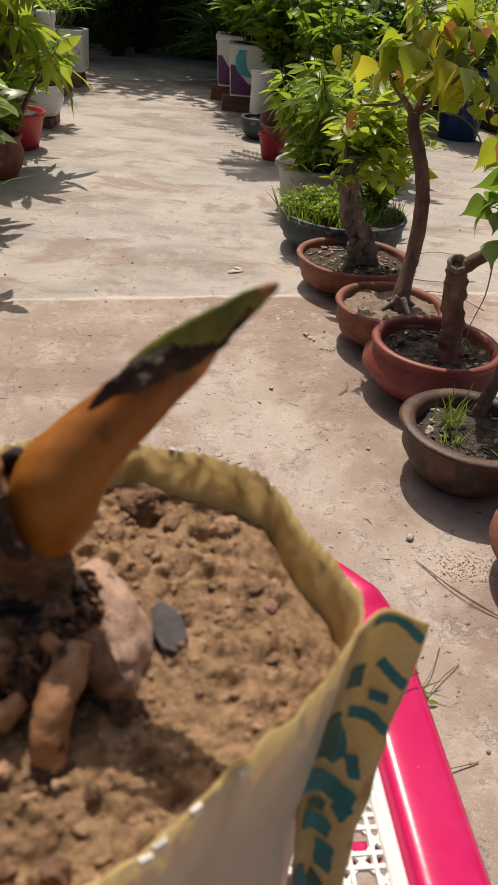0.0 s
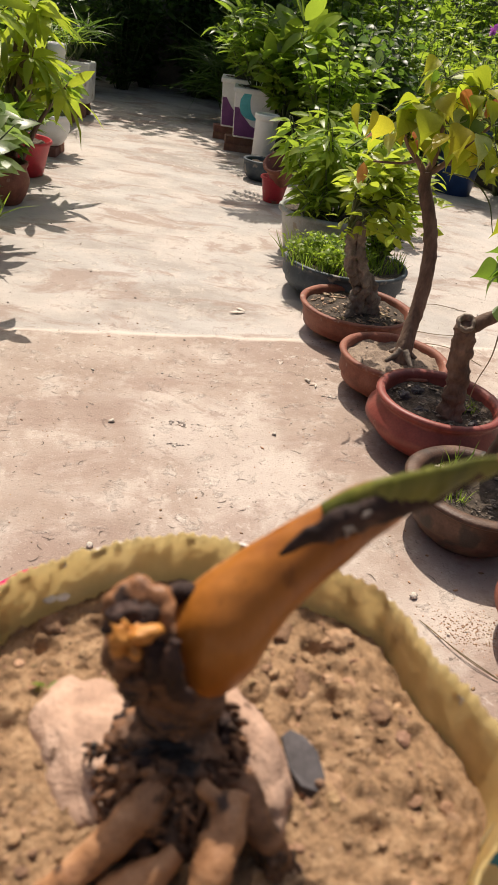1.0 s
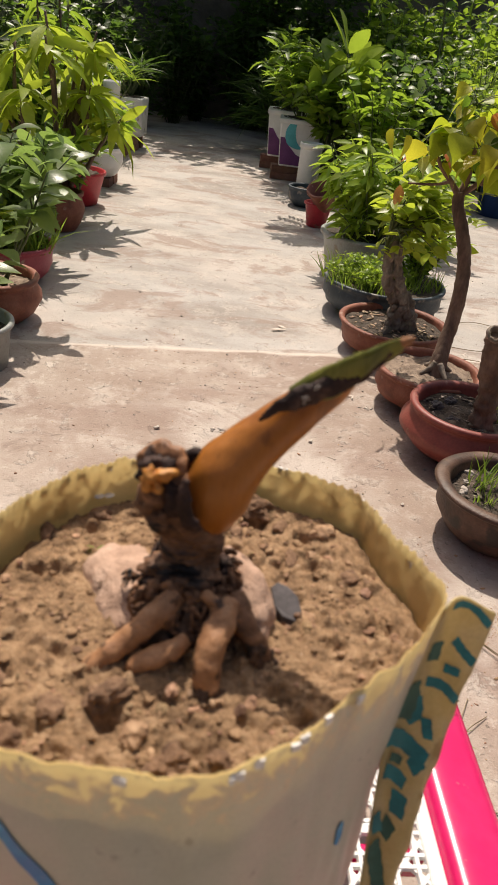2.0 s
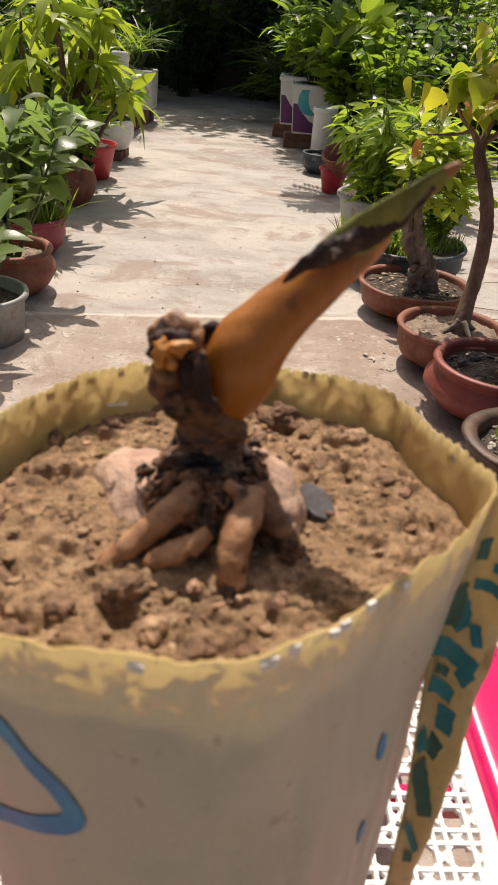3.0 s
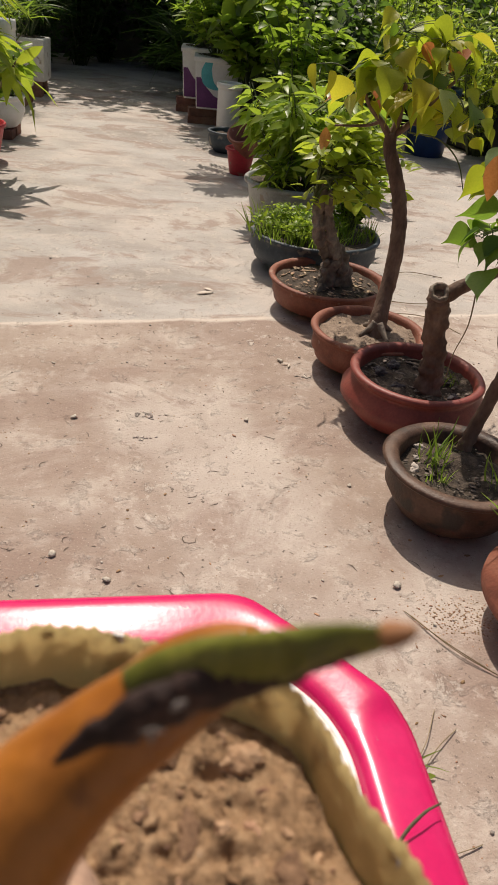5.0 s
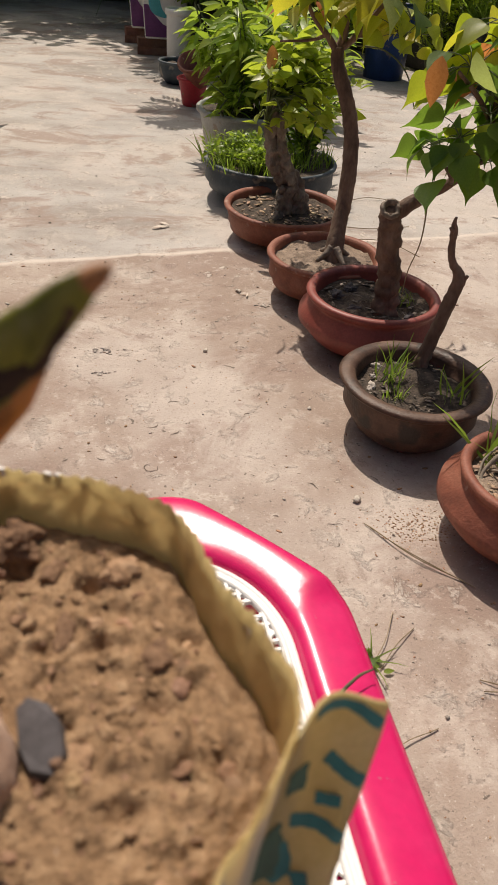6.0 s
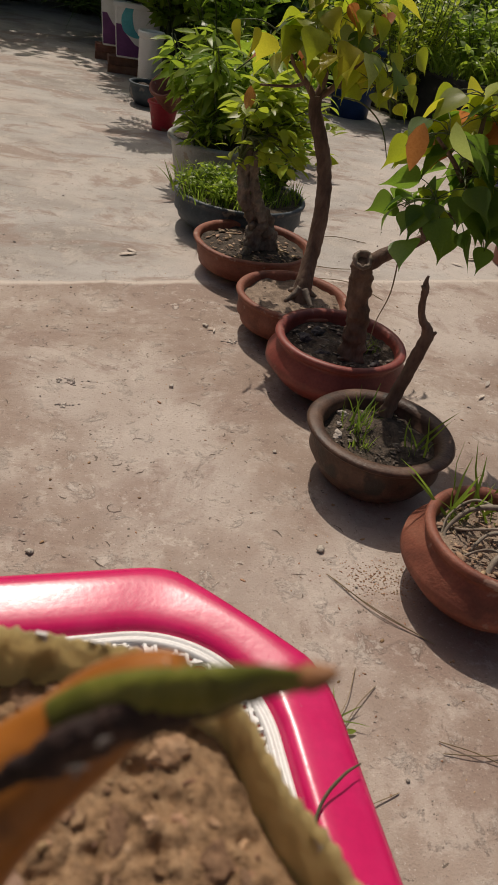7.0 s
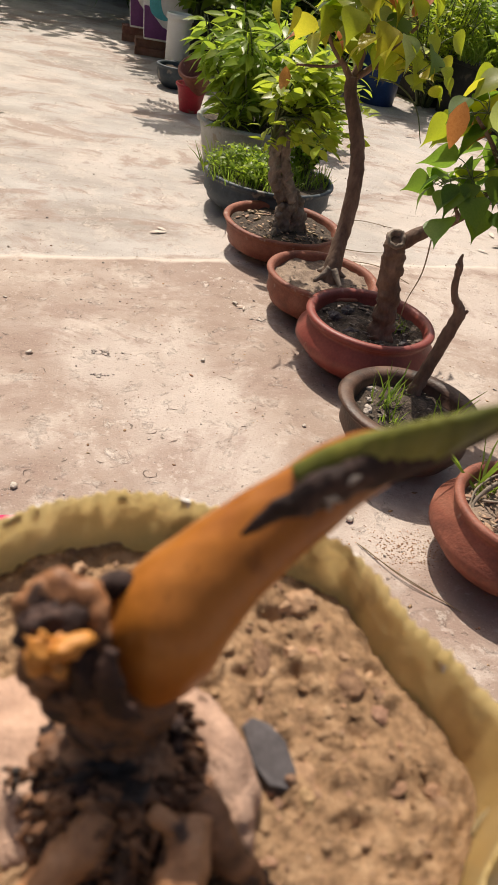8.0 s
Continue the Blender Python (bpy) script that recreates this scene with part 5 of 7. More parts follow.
ROW = "bonsai pots in a row"
planted_pot("bonsai_pot", (0.442, 2.45, 0.001), bowl_profile(0.202, 0.120, 0.10, 0.192, 0.008), terracotta, 0.182, 0.094, soil_dark, "shallow terracotta bonsai pot with leaf litter on the soil", ROW, 1, 0.02, 150, 0.010, dry_leaf)
planted_pot("bonsai_pot", (0.495, 1.995, 0.004), bowl_profile(0.163, 0.136, 0.085, 0.160, 0.008), terracotta, 0.148, 0.110, soil_dry, "dusty terracotta bonsai pot with dry grey soil", ROW, 2, 0.02, 60, 0.005)
planted_pot("bonsai_pot", (0.562, 1.695, 0.004), bowl_profile(0.163, 0.158, 0.10, 0.186, 0.010), red_oxide, 0.146, 0.124, soil_dark, "round red-painted clay bonsai pot with dark soil", ROW, 3, 0.015, 110, 0.008)
planted_pot("bonsai_pot", (0.563, 1.312, 0.004), bowl_profile(0.149, 0.142, 0.095, 0.146, 0.015, 0.018), dark_clay, 0.131, 0.108, soil_dark, "dark brown weathered clay bonsai pot with a thick rim", ROW, 4, 0.02, 100, 0.006)
planted_pot("bonsai_pot", (0.683, 0.968, 0.004), bowl_profile(0.132, 0.158, 0.085, 0.163, 0.006), terracotta, 0.122, 0.128, soil_dry, "round terracotta bonsai pot with bare twisting roots", ROW, 5, 0.02, 190, 0.008, dry_leaf)


# ---- trees of single leaves ----
LEAF_MESHES = {}


def single_leaf(kind, droop, material):
    key = (kind, droop, material.name)
    if key not in LEAF_MESHES:
        p, f = leaf_shape(kind, droop, (-1, -0.5, 0, 0.5, 1))
        me = bpy.data.meshes.new("leaf")
        me.from_pydata(p.tolist(), [], f)
        me.materials.append(material)
        LEAF_MESHES[key] = smooth_mesh(me)
    return LEAF_MESHES[key]


def hang_leaf(tree, place, way, length, material, rng, kind="heart", label=""):
    ob = new("leaf", single_leaf(kind, float(rng.choice([0.1, 0.3, 0.5])), material))
    t = leaf_turn(way, rng.normal(0, 0.5), rng)
    m = Matrix([list(r) for r in t]).to_4x4()
    ob.parent = tree
    ob.matrix_basis = Matrix.Translation(place) @ m @ Matrix.Diagonal((length, length, length, 1))
    return tagged(ob, label)


def leafy_twigs(tree, tips, rng, per, size, pick, bm, spread=0.05):
    """Leaves on thin stalks round each twig's end."""
    for (x, y, z, tone) in tips:
        for i in range(per):
            a = rng.uniform(0, 6.283)
            el = rng.uniform(-0.5, 0.8)
            d = Vector((math.cos(a) * math.cos(el), math.sin(a) * math.cos(el), math.sin(el)))
            p = Vector((x, y, z)) + d * spread * rng.uniform(0.35, 1.2)
            way = Vector((d.x, d.y, d.z * 0.35 - rng.uniform(0.25, 1.1)))
            tube(bm, [(x, y, z, 0.0013), (*((Vector((x, y, z)) + p) / 2 + Vector((0, 0, 0.008))), 0.0011), (*p, 0.0009)], 5, 2)
            hang_leaf(tree, p, way, size * rng.uniform(0.6, 1.2), pick(tone, rng), rng)


def pick_bright(tone, rng):
    return rng.choice([leaf_lime, leaf_yellow, leaf_deep, leaf_orange, leaf_pale], p=[0.47, 0.35, 0.08, 0.03, 0.07])


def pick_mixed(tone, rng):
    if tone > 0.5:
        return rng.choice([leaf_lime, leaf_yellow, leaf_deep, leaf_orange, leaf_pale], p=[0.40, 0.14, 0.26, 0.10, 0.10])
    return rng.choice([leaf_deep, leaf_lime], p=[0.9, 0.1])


def curved_tree():
    o = Vector((0.524, 2.015, 0.118))
    tr = thing("bonsai_tree", o, "young fig tree with a curved brown trunk and yellow-green heart-shaped leaves", "tree", "bonsai trees")
    loc = lambda pts: [(x - o.x, y - o.y, z - o.z, r) for x, y, z, r in pts]
    bm = bmesh.new()
    tube(bm, loc([(0.523, 2.012, 0.100, 0.034), (0.527, 2.025, 0.140, 0.027), (0.536, 2.050, 0.195, 0.0230), (0.551, 2.080, 0.270, 0.0222), (0.555, 2.105, 0.380, 0.0215), (0.548, 2.125, 0.450, 0.0205), (0.528, 2.140, 0.520, 0.0195), (0.496, 2.150, 0.595, 0.0185), (0.490, 2.156, 0.640, 0.0165)]), 16, 7, 0.13, 45)
    part("trunk", bm, bark, tr, "smooth brown curving trunk")
    for a in (0.4, 2.0, 3.6, 5.1):
        bm = bmesh.new()
        tube(bm, [(0.01 * math.cos(a), 0.01 * math.sin(a), 0.03, 0.012), (0.032 * math.cos(a), 0.032 * math.sin(a), 0.012, 0.009), (0.06 * math.cos(a), 0.06 * math.sin(a), -0.004, 0.005)], 10, 5, 0.2, 60)
        part("root", bm, bark_grey, tr)
    limbs = [[(0.490, 2.156, 0.630, 0.011), (0.455, 2.150, 0.668, 0.008), (0.415, 2.140, 0.705, 0.006), (0.370, 2.120, 0.770, 0.004)],
             [(0.490, 2.156, 0.632, 0.011), (0.505, 2.160, 0.680, 0.009), (0.500, 2.150, 0.740, 0.007), (0.510, 2.130, 0.830, 0.004)],
             [(0.490, 2.156, 0.632, 0.010), (0.535, 2.150, 0.670, 0.008), (0.580, 2.130, 0.735, 0.006), (0.620, 2.100, 0.790, 0.004)],
             [(0.455, 2.150, 0.668, 0.006), (0.420, 2.180, 0.650, 0.004), (0.340, 2.200, 0.640, 0.003)],
             [(0.535, 2.150, 0.670, 0.006), (0.590, 2.140, 0.680, 0.0045), (0.660, 2.110, 0.700, 0.003)]]
    bm_tw = bmesh.new()
    for pts in limbs:
        bm = bmesh.new()
        tube(bm, loc(pts), 9, 5, 0.12, 60)
        part("branch", bm, bark, tr)
    rng = np.random.default_rng(21)
    tips = [(x - o.x, y - o.y, z - o.z, 1.0) for x, y, z in ((0.41, 2.14, 0.77), (0.51, 2.13, 0.83), (0.62, 2.10, 0.79), (0.40, 2.20, 0.72), (0.66, 2.11, 0.72), (0.44, 2.10, 0.80), (0.56, 2.08, 0.86), (0.47, 2.12, 0.88), (0.60, 2.16, 0.86), (0.44, 2.2, 0.74), (0.63, 2.06, 0.68), (0.55, 2.05, 0.76))]
    leafy_twigs(tr, tips, rng, 11, 0.078, pick_bright, bm_tw, 0.072)
    for place, way in (((0.255, 2.12, 0.79), (-0.1, -0.2, -1.0)), ((0.29, 2.10, 0.78), (0.1, -0.25, -1.0)), ((0.33, 2.12, 0.77), (-0.2, -0.1, -1.0))):
        hang_leaf(tr, Vector(place) - o, Vector(way), 0.085, leaf_yellow, rng)
    tube(bm_tw, loc([(0.37, 2.12, 0.77, 0.002), (0.31, 2.12, 0.795, 0.0016), (0.255, 2.12, 0.79, 0.001)]), 5, 3)
    tagged(part("leaf_stalk", bm_tw, stem_green, tr, "thin leaf stalks"), kind="stuff")
    return tr


curved_tree()


def stump_tree():
    o = Vector((0.588, 1.662, 0.128))
    tr = thing("bonsai_tree", o, "cut-back fig stump with a side branch of heart-shaped leaves", "tree", "bonsai trees")
    loc = lambda pts: [(x - o.x, y - o.y, z - o.z, r) for x, y, z, r in pts]
    bm = bmesh.new()
    tube(bm, loc([(0.588, 1.662, 0.112, 0.040), (0.587, 1.662, 0.150, 0.032), (0.582, 1.664, 0.205, 0.0285), (0.571, 1.664, 0.270, 0.0270), (0.558, 1.658, 0.335, 0.0265), (0.553, 1.655, 0.372, 0.0270), (0.550, 1.648, 0.392, 0.0245)]), 28, 10, 0.34, 46)
    part("stump", bm, bark, tr, "knotty brown stump")
    bm = bmesh.new()
    rim = lathe([(0.010, -0.012), (0.019, -0.010), (0.0245, 0.0), (0.0225, 0.007), (0.0165, 0.008), (0.0125, 0.002), (0.010, -0.012)], 22, 0.16, 3)
    for v in rim.verts:
        v.co = Euler((0.75, -0.25, 0)).to_matrix() @ v.co + Vector((0.545, 1.640, 0.392)) - o
    part("callus", rim, bark_grey, tr, "pale callus ring round the hollow cut")
    bm.free()
    limbs = [[(0.560, 1.655, 0.375, 0.020), (0.585, 1.645, 0.400, 0.0175), (0.622, 1.635, 0.430, 0.0135), (0.665, 1.620, 0.462, 0.0110), (0.700, 1.600, 0.520, 0.0085), (0.705, 1.580, 0.620, 0.0065), (0.690, 1.560, 0.740, 0.0045)],
             [(0.690, 1.605, 0.500, 0.007), (0.740, 1.590, 0.540, 0.006), (0.800, 1.570, 0.620, 0.004)],
             [(0.704, 1.585, 0.600, 0.006), (0.650, 1.550, 0.650, 0.005), (0.580, 1.500, 0.700, 0.0035)],
             [(0.665, 1.620, 0.462, 0.007), (0.640, 1.570, 0.490, 0.005), (0.600, 1.540, 0.530, 0.003)]]
    for pts in limbs:
        bm = bmesh.new()
        tube(bm, loc(pts), 11, 5, 0.14, 60)
        part("branch", bm, bark, tr)
    bm_tw = bmesh.new()
    rng = np.random.default_rng(33)
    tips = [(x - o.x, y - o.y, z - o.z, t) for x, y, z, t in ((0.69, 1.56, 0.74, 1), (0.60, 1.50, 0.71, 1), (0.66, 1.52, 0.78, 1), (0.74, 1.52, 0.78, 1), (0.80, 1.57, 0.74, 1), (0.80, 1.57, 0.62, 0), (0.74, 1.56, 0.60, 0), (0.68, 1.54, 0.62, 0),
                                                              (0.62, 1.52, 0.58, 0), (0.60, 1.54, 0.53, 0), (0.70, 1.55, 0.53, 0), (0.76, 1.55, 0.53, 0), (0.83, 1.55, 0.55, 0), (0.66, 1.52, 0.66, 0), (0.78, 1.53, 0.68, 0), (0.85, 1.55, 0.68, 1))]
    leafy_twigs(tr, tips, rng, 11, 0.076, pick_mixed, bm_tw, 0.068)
    tagged(part("leaf_stalk", bm_tw, stem_green, tr, "thin leaf stalks"), kind="stuff")
    for place, way, size, mt in (((0.515, 1.430, 0.735), (-0.15, -0.25, -1.0), 0.085, leaf_orange), ((0.575, 1.430, 0.745), (0.25, -0.3, -0.9), 0.085, leaf_pale), ((0.70, 1.47, 0.47 + 0.06), (0.1, -0.1, -1), 0.082, leaf_deep), ((0.745, 1.50, 0.55), (0.2, -0.1, -1), 0.082, leaf_deep), ((0.66, 1.50, 0.53), (-0.1, -0.1, -1), 0.082, leaf_deep)):
        hang_leaf(tr, Vector(place) - o, Vector(way), size, mt, rng, "ovate" if mt in (leaf_orange, leaf_pale) else "heart")
    bm = bmesh.new()
    tube(bm, loc([(0.625, 1.63, 0.425, 0.002), (0.622, 1.61, 0.33, 0.0016), (0.610, 1.62, 0.25, 0.0012), (0.612, 1.63, 0.18, 0.001)]), 6, 4)
    part("hanging_stalk", bm, straw, tr, "thin hanging stalk")


stump_tree()


def bare_stick():
    o = Vector((0.608, 1.41, 0.122))
    tr = thing("bonsai_tree", o, "bare leafless woody stick with a kinked top", "tree", "bonsai trees")
    loc = lambda pts: [(x - o.x, y - o.y, z - o.z, r) for x, y, z, r in pts]
    bm = bmesh.new()
    tube(bm, loc([(0.605, 1.410, 0.095, 0.0185), (0.610, 1.410, 0.125, 0.0172), (0.617, 1.410, 0.170, 0.0158), (0.632, 1.410, 0.247, 0.0148), (0.643, 1.410, 0.303, 0.0145), (0.6465, 1.410, 0.325, 0.0138), (0.638, 1.410, 0.343, 0.0108), (0.625, 1.410, 0.358, 0.0086), (0.615, 1.410, 0.380, 0.0076), (0.6105, 1.410, 0.410, 0.0070), (0.609, 1.410, 0.430, 0.0074), (0.6045, 1.410, 0.446, 0.0052), (0.606, 1.410, 0.458, 0.0025)]), 16, 7, 0.22, 75)
    part("trunk", bm, bark, tr)
    for pts in ([(0.609, 1.410, 0.424, 0.0050), (0.602, 1.406, 0.433, 0.0042), (0.5955, 1.403, 0.438, 0.0026)], [(0.648, 1.41, 0.322, 0.006), (0.656, 1.404, 0.332, 0.005), (0.659, 1.402, 0.338, 0.003)]):
        bm = bmesh.new()
        tube(bm, loc(pts), 8, 4, 0.25, 90)
        part("twig_stub", bm, bark, tr)


bare_stick()


def gnarled_tree():
    o = Vector((0.445, 2.475, 0.092))
    tr = thing("bonsai_tree", o, "gnarled grey bonsai trunk with a bushy bright green crown", "tree", "bonsai trees")
    loc = lambda pts: [(x - o.x, y - o.y, z - o.z, r) for x, y, z, r in pts]
    for pts in ([(0.478, 2.50, 0.055, 0.054), (0.474, 2.50, 0.110, 0.046), (0.460, 2.50, 0.165, 0.036), (0.430, 2.49, 0.205, 0.024), (0.402, 2.48, 0.255, 0.022), (0.388, 2.49, 0.320, 0.019), (0.392, 2.50, 0.385, 0.015), (0.402, 2.51, 0.450, 0.010)],
                [(0.505, 2.49, 0.060, 0.036), (0.498, 2.48, 0.125, 0.030), (0.476, 2.475, 0.190, 0.027), (0.452, 2.475, 0.228, 0.020), (0.428, 2.48, 0.285, 0.017), (0.416, 2.485, 0.345, 0.014), (0.420, 2.49, 0.400, 0.010)],
                [(0.446, 2.47, 0.065, 0.026), (0.452, 2.462, 0.125, 0.022), (0.470, 2.46, 0.185, 0.019), (0.452, 2.465, 0.235, 0.015), (0.420, 2.475, 0.262, 0.012)],
                [(0.440, 2.45, 0.075, 0.020), (0.420, 2.43, 0.085, 0.017), (0.395, 2.41, 0.080, 0.012)]):
        bm = bmesh.new()
        tube(bm, [(x - 0.455, y - 2.50, z - 0.086, r) for x, y, z, r in pts], 28, 11, 0.62, 52)
        part("trunk", bm, bark_grey, tr, "knobbly grey-brown trunk")
    for x, y, z, s in ((0.462, 2.455, 0.205, 0.020), (0.440, 2.46, 0.170, 0.017), (0.492, 2.46, 0.150, 0.018)):
        bm = bmesh.new()
        blob(bm, (x - 0.455, y - 2.50, z - 0.086), (s, s * 0.8, s), 0.5, 60, 3, x * 9, z * 40)
        part("burl", bm, bark_grey, tr)
    rng = np.random.default_rng(8)
    leaves = []
    bm = bmesh.new()
    for i in range(58):
        a = rng.uniform(0, 6.283)
        r = rng.uniform(0.02, 0.17)
        top = Vector((0.025 + r * math.cos(a) * 0.95, r * math.sin(a) * 0.8, rng.uniform(0.33, 0.54) - r * 0.25))
        root = Vector((-0.085, 0.0, 0.26 + rng.uniform(0, 0.1)))
        tube(bm, [(*root, 0.005), (*((root + top) / 2 + Vector((0, 0, 0.03))), 0.003), (*top, 0.0015)], 5, 3)
        for _ in range(8):
            b, el = rng.uniform(0, 6.283), rng.uniform(-0.4, 0.7)
            d = np.array((math.cos(b) * math.cos(el), math.sin(b) * math.cos(el), math.sin(el)))
            leaves.append(("ovate", np.array(top) + d * rng.uniform(0, 0.035) + np.array((0, 0, rng.uniform(-0.03, 0.02))), leaf_turn(d + np.array((0, 0, -0.15)), rng.normal(0, 0.4), rng), rng.uniform(0.04, 0.075), rng.choice([0.1, 0.3])))
    tagged(part("twig_mass", bm, stem_green, tr, "thin green twigs"), kind="stuff")
    part("crown", leaf_cloud("crown", leaves, crown_lime), None, tr, "bright green leaves")
    hang_leaf(tr, Vector((0.352, 2.42, 0.60)) - o, Vector((0.05, -0.2, -1)), 0.08, leaf_orange, rng, "ovate", "single orange leaf")


gnarled_tree()


def rooty_plant():
    o = Vector((0.71, 0.97, 0.128))
    tr = thing("bonsai_tree", o, "bonsai with bare grey roots arching over the pot", "tree", "bonsai trees")
    bm = bmesh.new()
    tube(bm, [(0.03, 0.0, -0.02, 0.030), (0.03, 0.0, 0.05, 0.024), (0.025, 0.01, 0.12, 0.018), (0.04, 0.02, 0.20, 0.014)], 16, 6, 0.22, 40)
    part("trunk", bm, bark_grey, tr)
    for pts in ([(0.03, 0.0, 0.055, 0.010), (-0.02, 0.03, 0.065, 0.008), (-0.075, 0.045, 0.045, 0.0065), (-0.115, 0.03, 0.005, 0.005), (-0.112, 0.0, -0.005, 0.004)],
                [(0.03, -0.01, 0.045, 0.010), (-0.01, -0.035, 0.04, 0.009), (-0.055, -0.055, 0.022, 0.008), (-0.085, -0.085, -0.005, 0.006)],
                [(0.02, 0.02, 0.05, 0.008), (-0.03, 0.055, 0.045, 0.006), (-0.075, 0.075, 0.005, 0.005)],
                [(0.03, -0.02, 0.04, 0.009), (0.01, -0.07, 0.03, 0.007), (-0.02, -0.105, 0.0, 0.005)],
                [(0.0, 0.0, 0.03, 0.006), (-0.05, 0.0, 0.028, 0.005), (-0.09, -0.02, 0.0, 0.004)], [(0.01, 0.03, 0.04, 0.005), (-0.05, 0.07, 0.05, 0.004), (-0.10, 0.06, 0.02, 0.0035), (-0.12, 0.03, -0.004, 0.003)],
                [(0.02, -0.03, 0.05, 0.005), (-0.04, -0.02, 0.06, 0.004), (-0.09, 0.01, 0.03, 0.0035), (-0.10, 0.05, 0.0, 0.003)], [(-0.02, -0.05, 0.02, 0.004), (-0.07, -0.04, 0.03, 0.0035), (-0.11, -0.03, 0.0, 0.003)]):
        bm = bmesh.new()
        tube(bm, [(x, y, z, r * 0.72) for x, y, z, r in pts], 12, 7, 0.22, 60)
        part("root", bm, pale_root, tr, "arching grey root")


rooty_plant()


# ---- shrubs, grasses ----
def shrub(name, place, height, spread, kind, size, stems, per, material, label, seed, category="shrub", group="", wood=None, droop=(0.1, 0.3, 0.5), rise=0.35, low=0.25, thick=0.006, whorl=False, squash=1.0):
    rng = np.random.default_rng(seed)
    ob = thing(name, place, label, category, group)
    bm = bmesh.new()
    leaves = []
    for i in range(stems):
        a = rng.uniform(0, 6.283)
        k = spread * math.sqrt(rng.uniform(0.02, 1))
        h = height * rng.uniform(0.62, 1.0) * (1 - 0.25 * k / max(spread, 1e-3))
        root = np.array((0.12 * k * math.cos(a), 0.12 * k * math.sin(a), -0.01))
        top = np.array((k * math.cos(a), k * math.sin(a) * squash, h))
        mid = root * 0.5 + top * 0.5 + np.array((rng.normal(0, 0.03), rng.normal(0, 0.03), h * 0.12))
        line = spline([root, mid, top], 6)
        tube(bm, [(*root, thick), (*mid, thick * 0.75), (*top, thick * 0.35)], 6, 4, 0.1, 30)
        for j in range(per):
            f = low + (1 - low) * ((j + rng.uniform(0, 1)) / per) if not whorl else 1 - 0.12 * rng.uniform(0, 1) ** 2
            p = line[min(int(f * (len(line) - 1)), len(line) - 1)]
            b = j * 2.4 + rng.uniform(-0.5, 0.5) + i
            d = np.array((math.cos(b), math.sin(b), rise + rng.normal(0, 0.35)))
            leaves.append((kind, p + d * 0.01, leaf_turn(d, rng.normal(0, 0.35), rng), size * rng.uniform(0.55, 1.15), float(rng.choice(droop))))
    tagged(part("branchwork", bm, wood or stem_green, ob, "branching stems"), kind="stuff")
    tagged(part("foliage", leaf_cloud("foliage", leaves, material), None, ob, "dense leaves"), kind="stuff")
    return ob


def grass(name, place, spread, n, height, label, seed, material=None, lean=0.45, group="grass tufts"):
    rng = np.random.default_rng(seed)
    me = leaf_cloud("grass", grass_tuft(rng, spread, n, height, lean), material or grass_mat)
    ob = new(name, me)
    ob.location = place
    return tagged(ob, label, "grass", group)


grass("grass_tuft", (0.52, 1.35, 0.109), 0.035, 26, 0.10, "small green grass tuft in the dark pot", 1)
grass("grass_tuft", (0.51, 1.28, 0.109), 0.025, 16, 0.07, "small green grass tuft in the dark pot", 2)
grass("grass_tuft", (0.635, 1.27, 0.107), 0.03, 10, 0.11, "small green grass tuft in the dark pot", 3)
grass("grass_tuft", (0.645, 1.71, 0.125), 0.035, 40, 0.035, "short yellow-green moss and grass in the red pot", 4)
grass("grass_tuft", (0.63, 1.05, 0.128), 0.03, 14, 0.14, "green grass blades between the bare roots", 5, lean=0.9)
grass("grass_tuft", (0.71, 1.04, 0.128), 0.03, 14, 0.15, "green grass blades between the bare roots", 6, lean=0.8)

# ---- the blue-grey tub with grass and the tub behind it ----
planted_pot("planter_tub", (0.445, 2.88, 0.0), bowl_profile(0.252, 0.155, 0.17, 0.250, 0.007), blue_grey_plastic, 0.236, 0.140, soil_dark, "wide blue-grey plastic tub full of grass", "", 6, 0.015, 40, 0.006)
grass("grass_bed", (0.38, 2.86, 0.138), 0.205, 520, 0.095, "thick bright green grass filling the tub", 11, group="")
grass("grass_bed", (0.57, 2.88, 0.138), 0.12, 140, 0.085, "thick bright green grass filling the tub", 12, group="")
shrub("ground_cover", (0.36, 2.84, 0.130), 0.12, 0.19, "ovate", 0.030, 60, 12, crown_bright, "low mat of small bright green leaves in the tub", 18, rise=0.6, low=0.3, thick=0.002)
shrub("shrub", (0.58, 2.95, 0.126), 0.36, 0.15, "ovate", 0.055, 16, 26, crown_mid, "small leafy green shrub in the tub", 13)
planted_pot("planter_tub", (0.42, 3.48, 0.0), bucket_profile(0.225, 0.205, 0.19, 0.008, 0.012), grey_plastic, 0.21, 0.18, soil_dark, "grey plastic tub with a leafy shrub", "", 7, 0.015, 40, 0.006)
shrub("shrub", (0.43, 3.46, 0.178), 0.54, 0.27, "lance", 0.13, 24, 26, crown_bright, "bushy shrub of drooping bright green leaves in the grey tub", 14, rise=-0.1, droop=(0.3, 0.5))
shrub("shrub", (0.55, 3.55, 0.178), 0.50, 0.22, "ovate", 0.08, 14, 24, crown_mid, "leafy green shrub in the grey tub", 15)
shrub("shrub", (0.32, 3.36, 0.178), 0.20, 0.10, "lance", 0.09, 9, 14, crown_bright, "low green sprig beside the tub rim", 16)

# ---- right-hand row farther off ----
planted_pot("flower_pot", (0.205, 4.42, 0.0), bucket_profile(0.082, 0.145, 0.058), red_plastic, 0.075, 0.12, soil_dark, "small red plastic flower pot", "", 8, 0.01, 0)


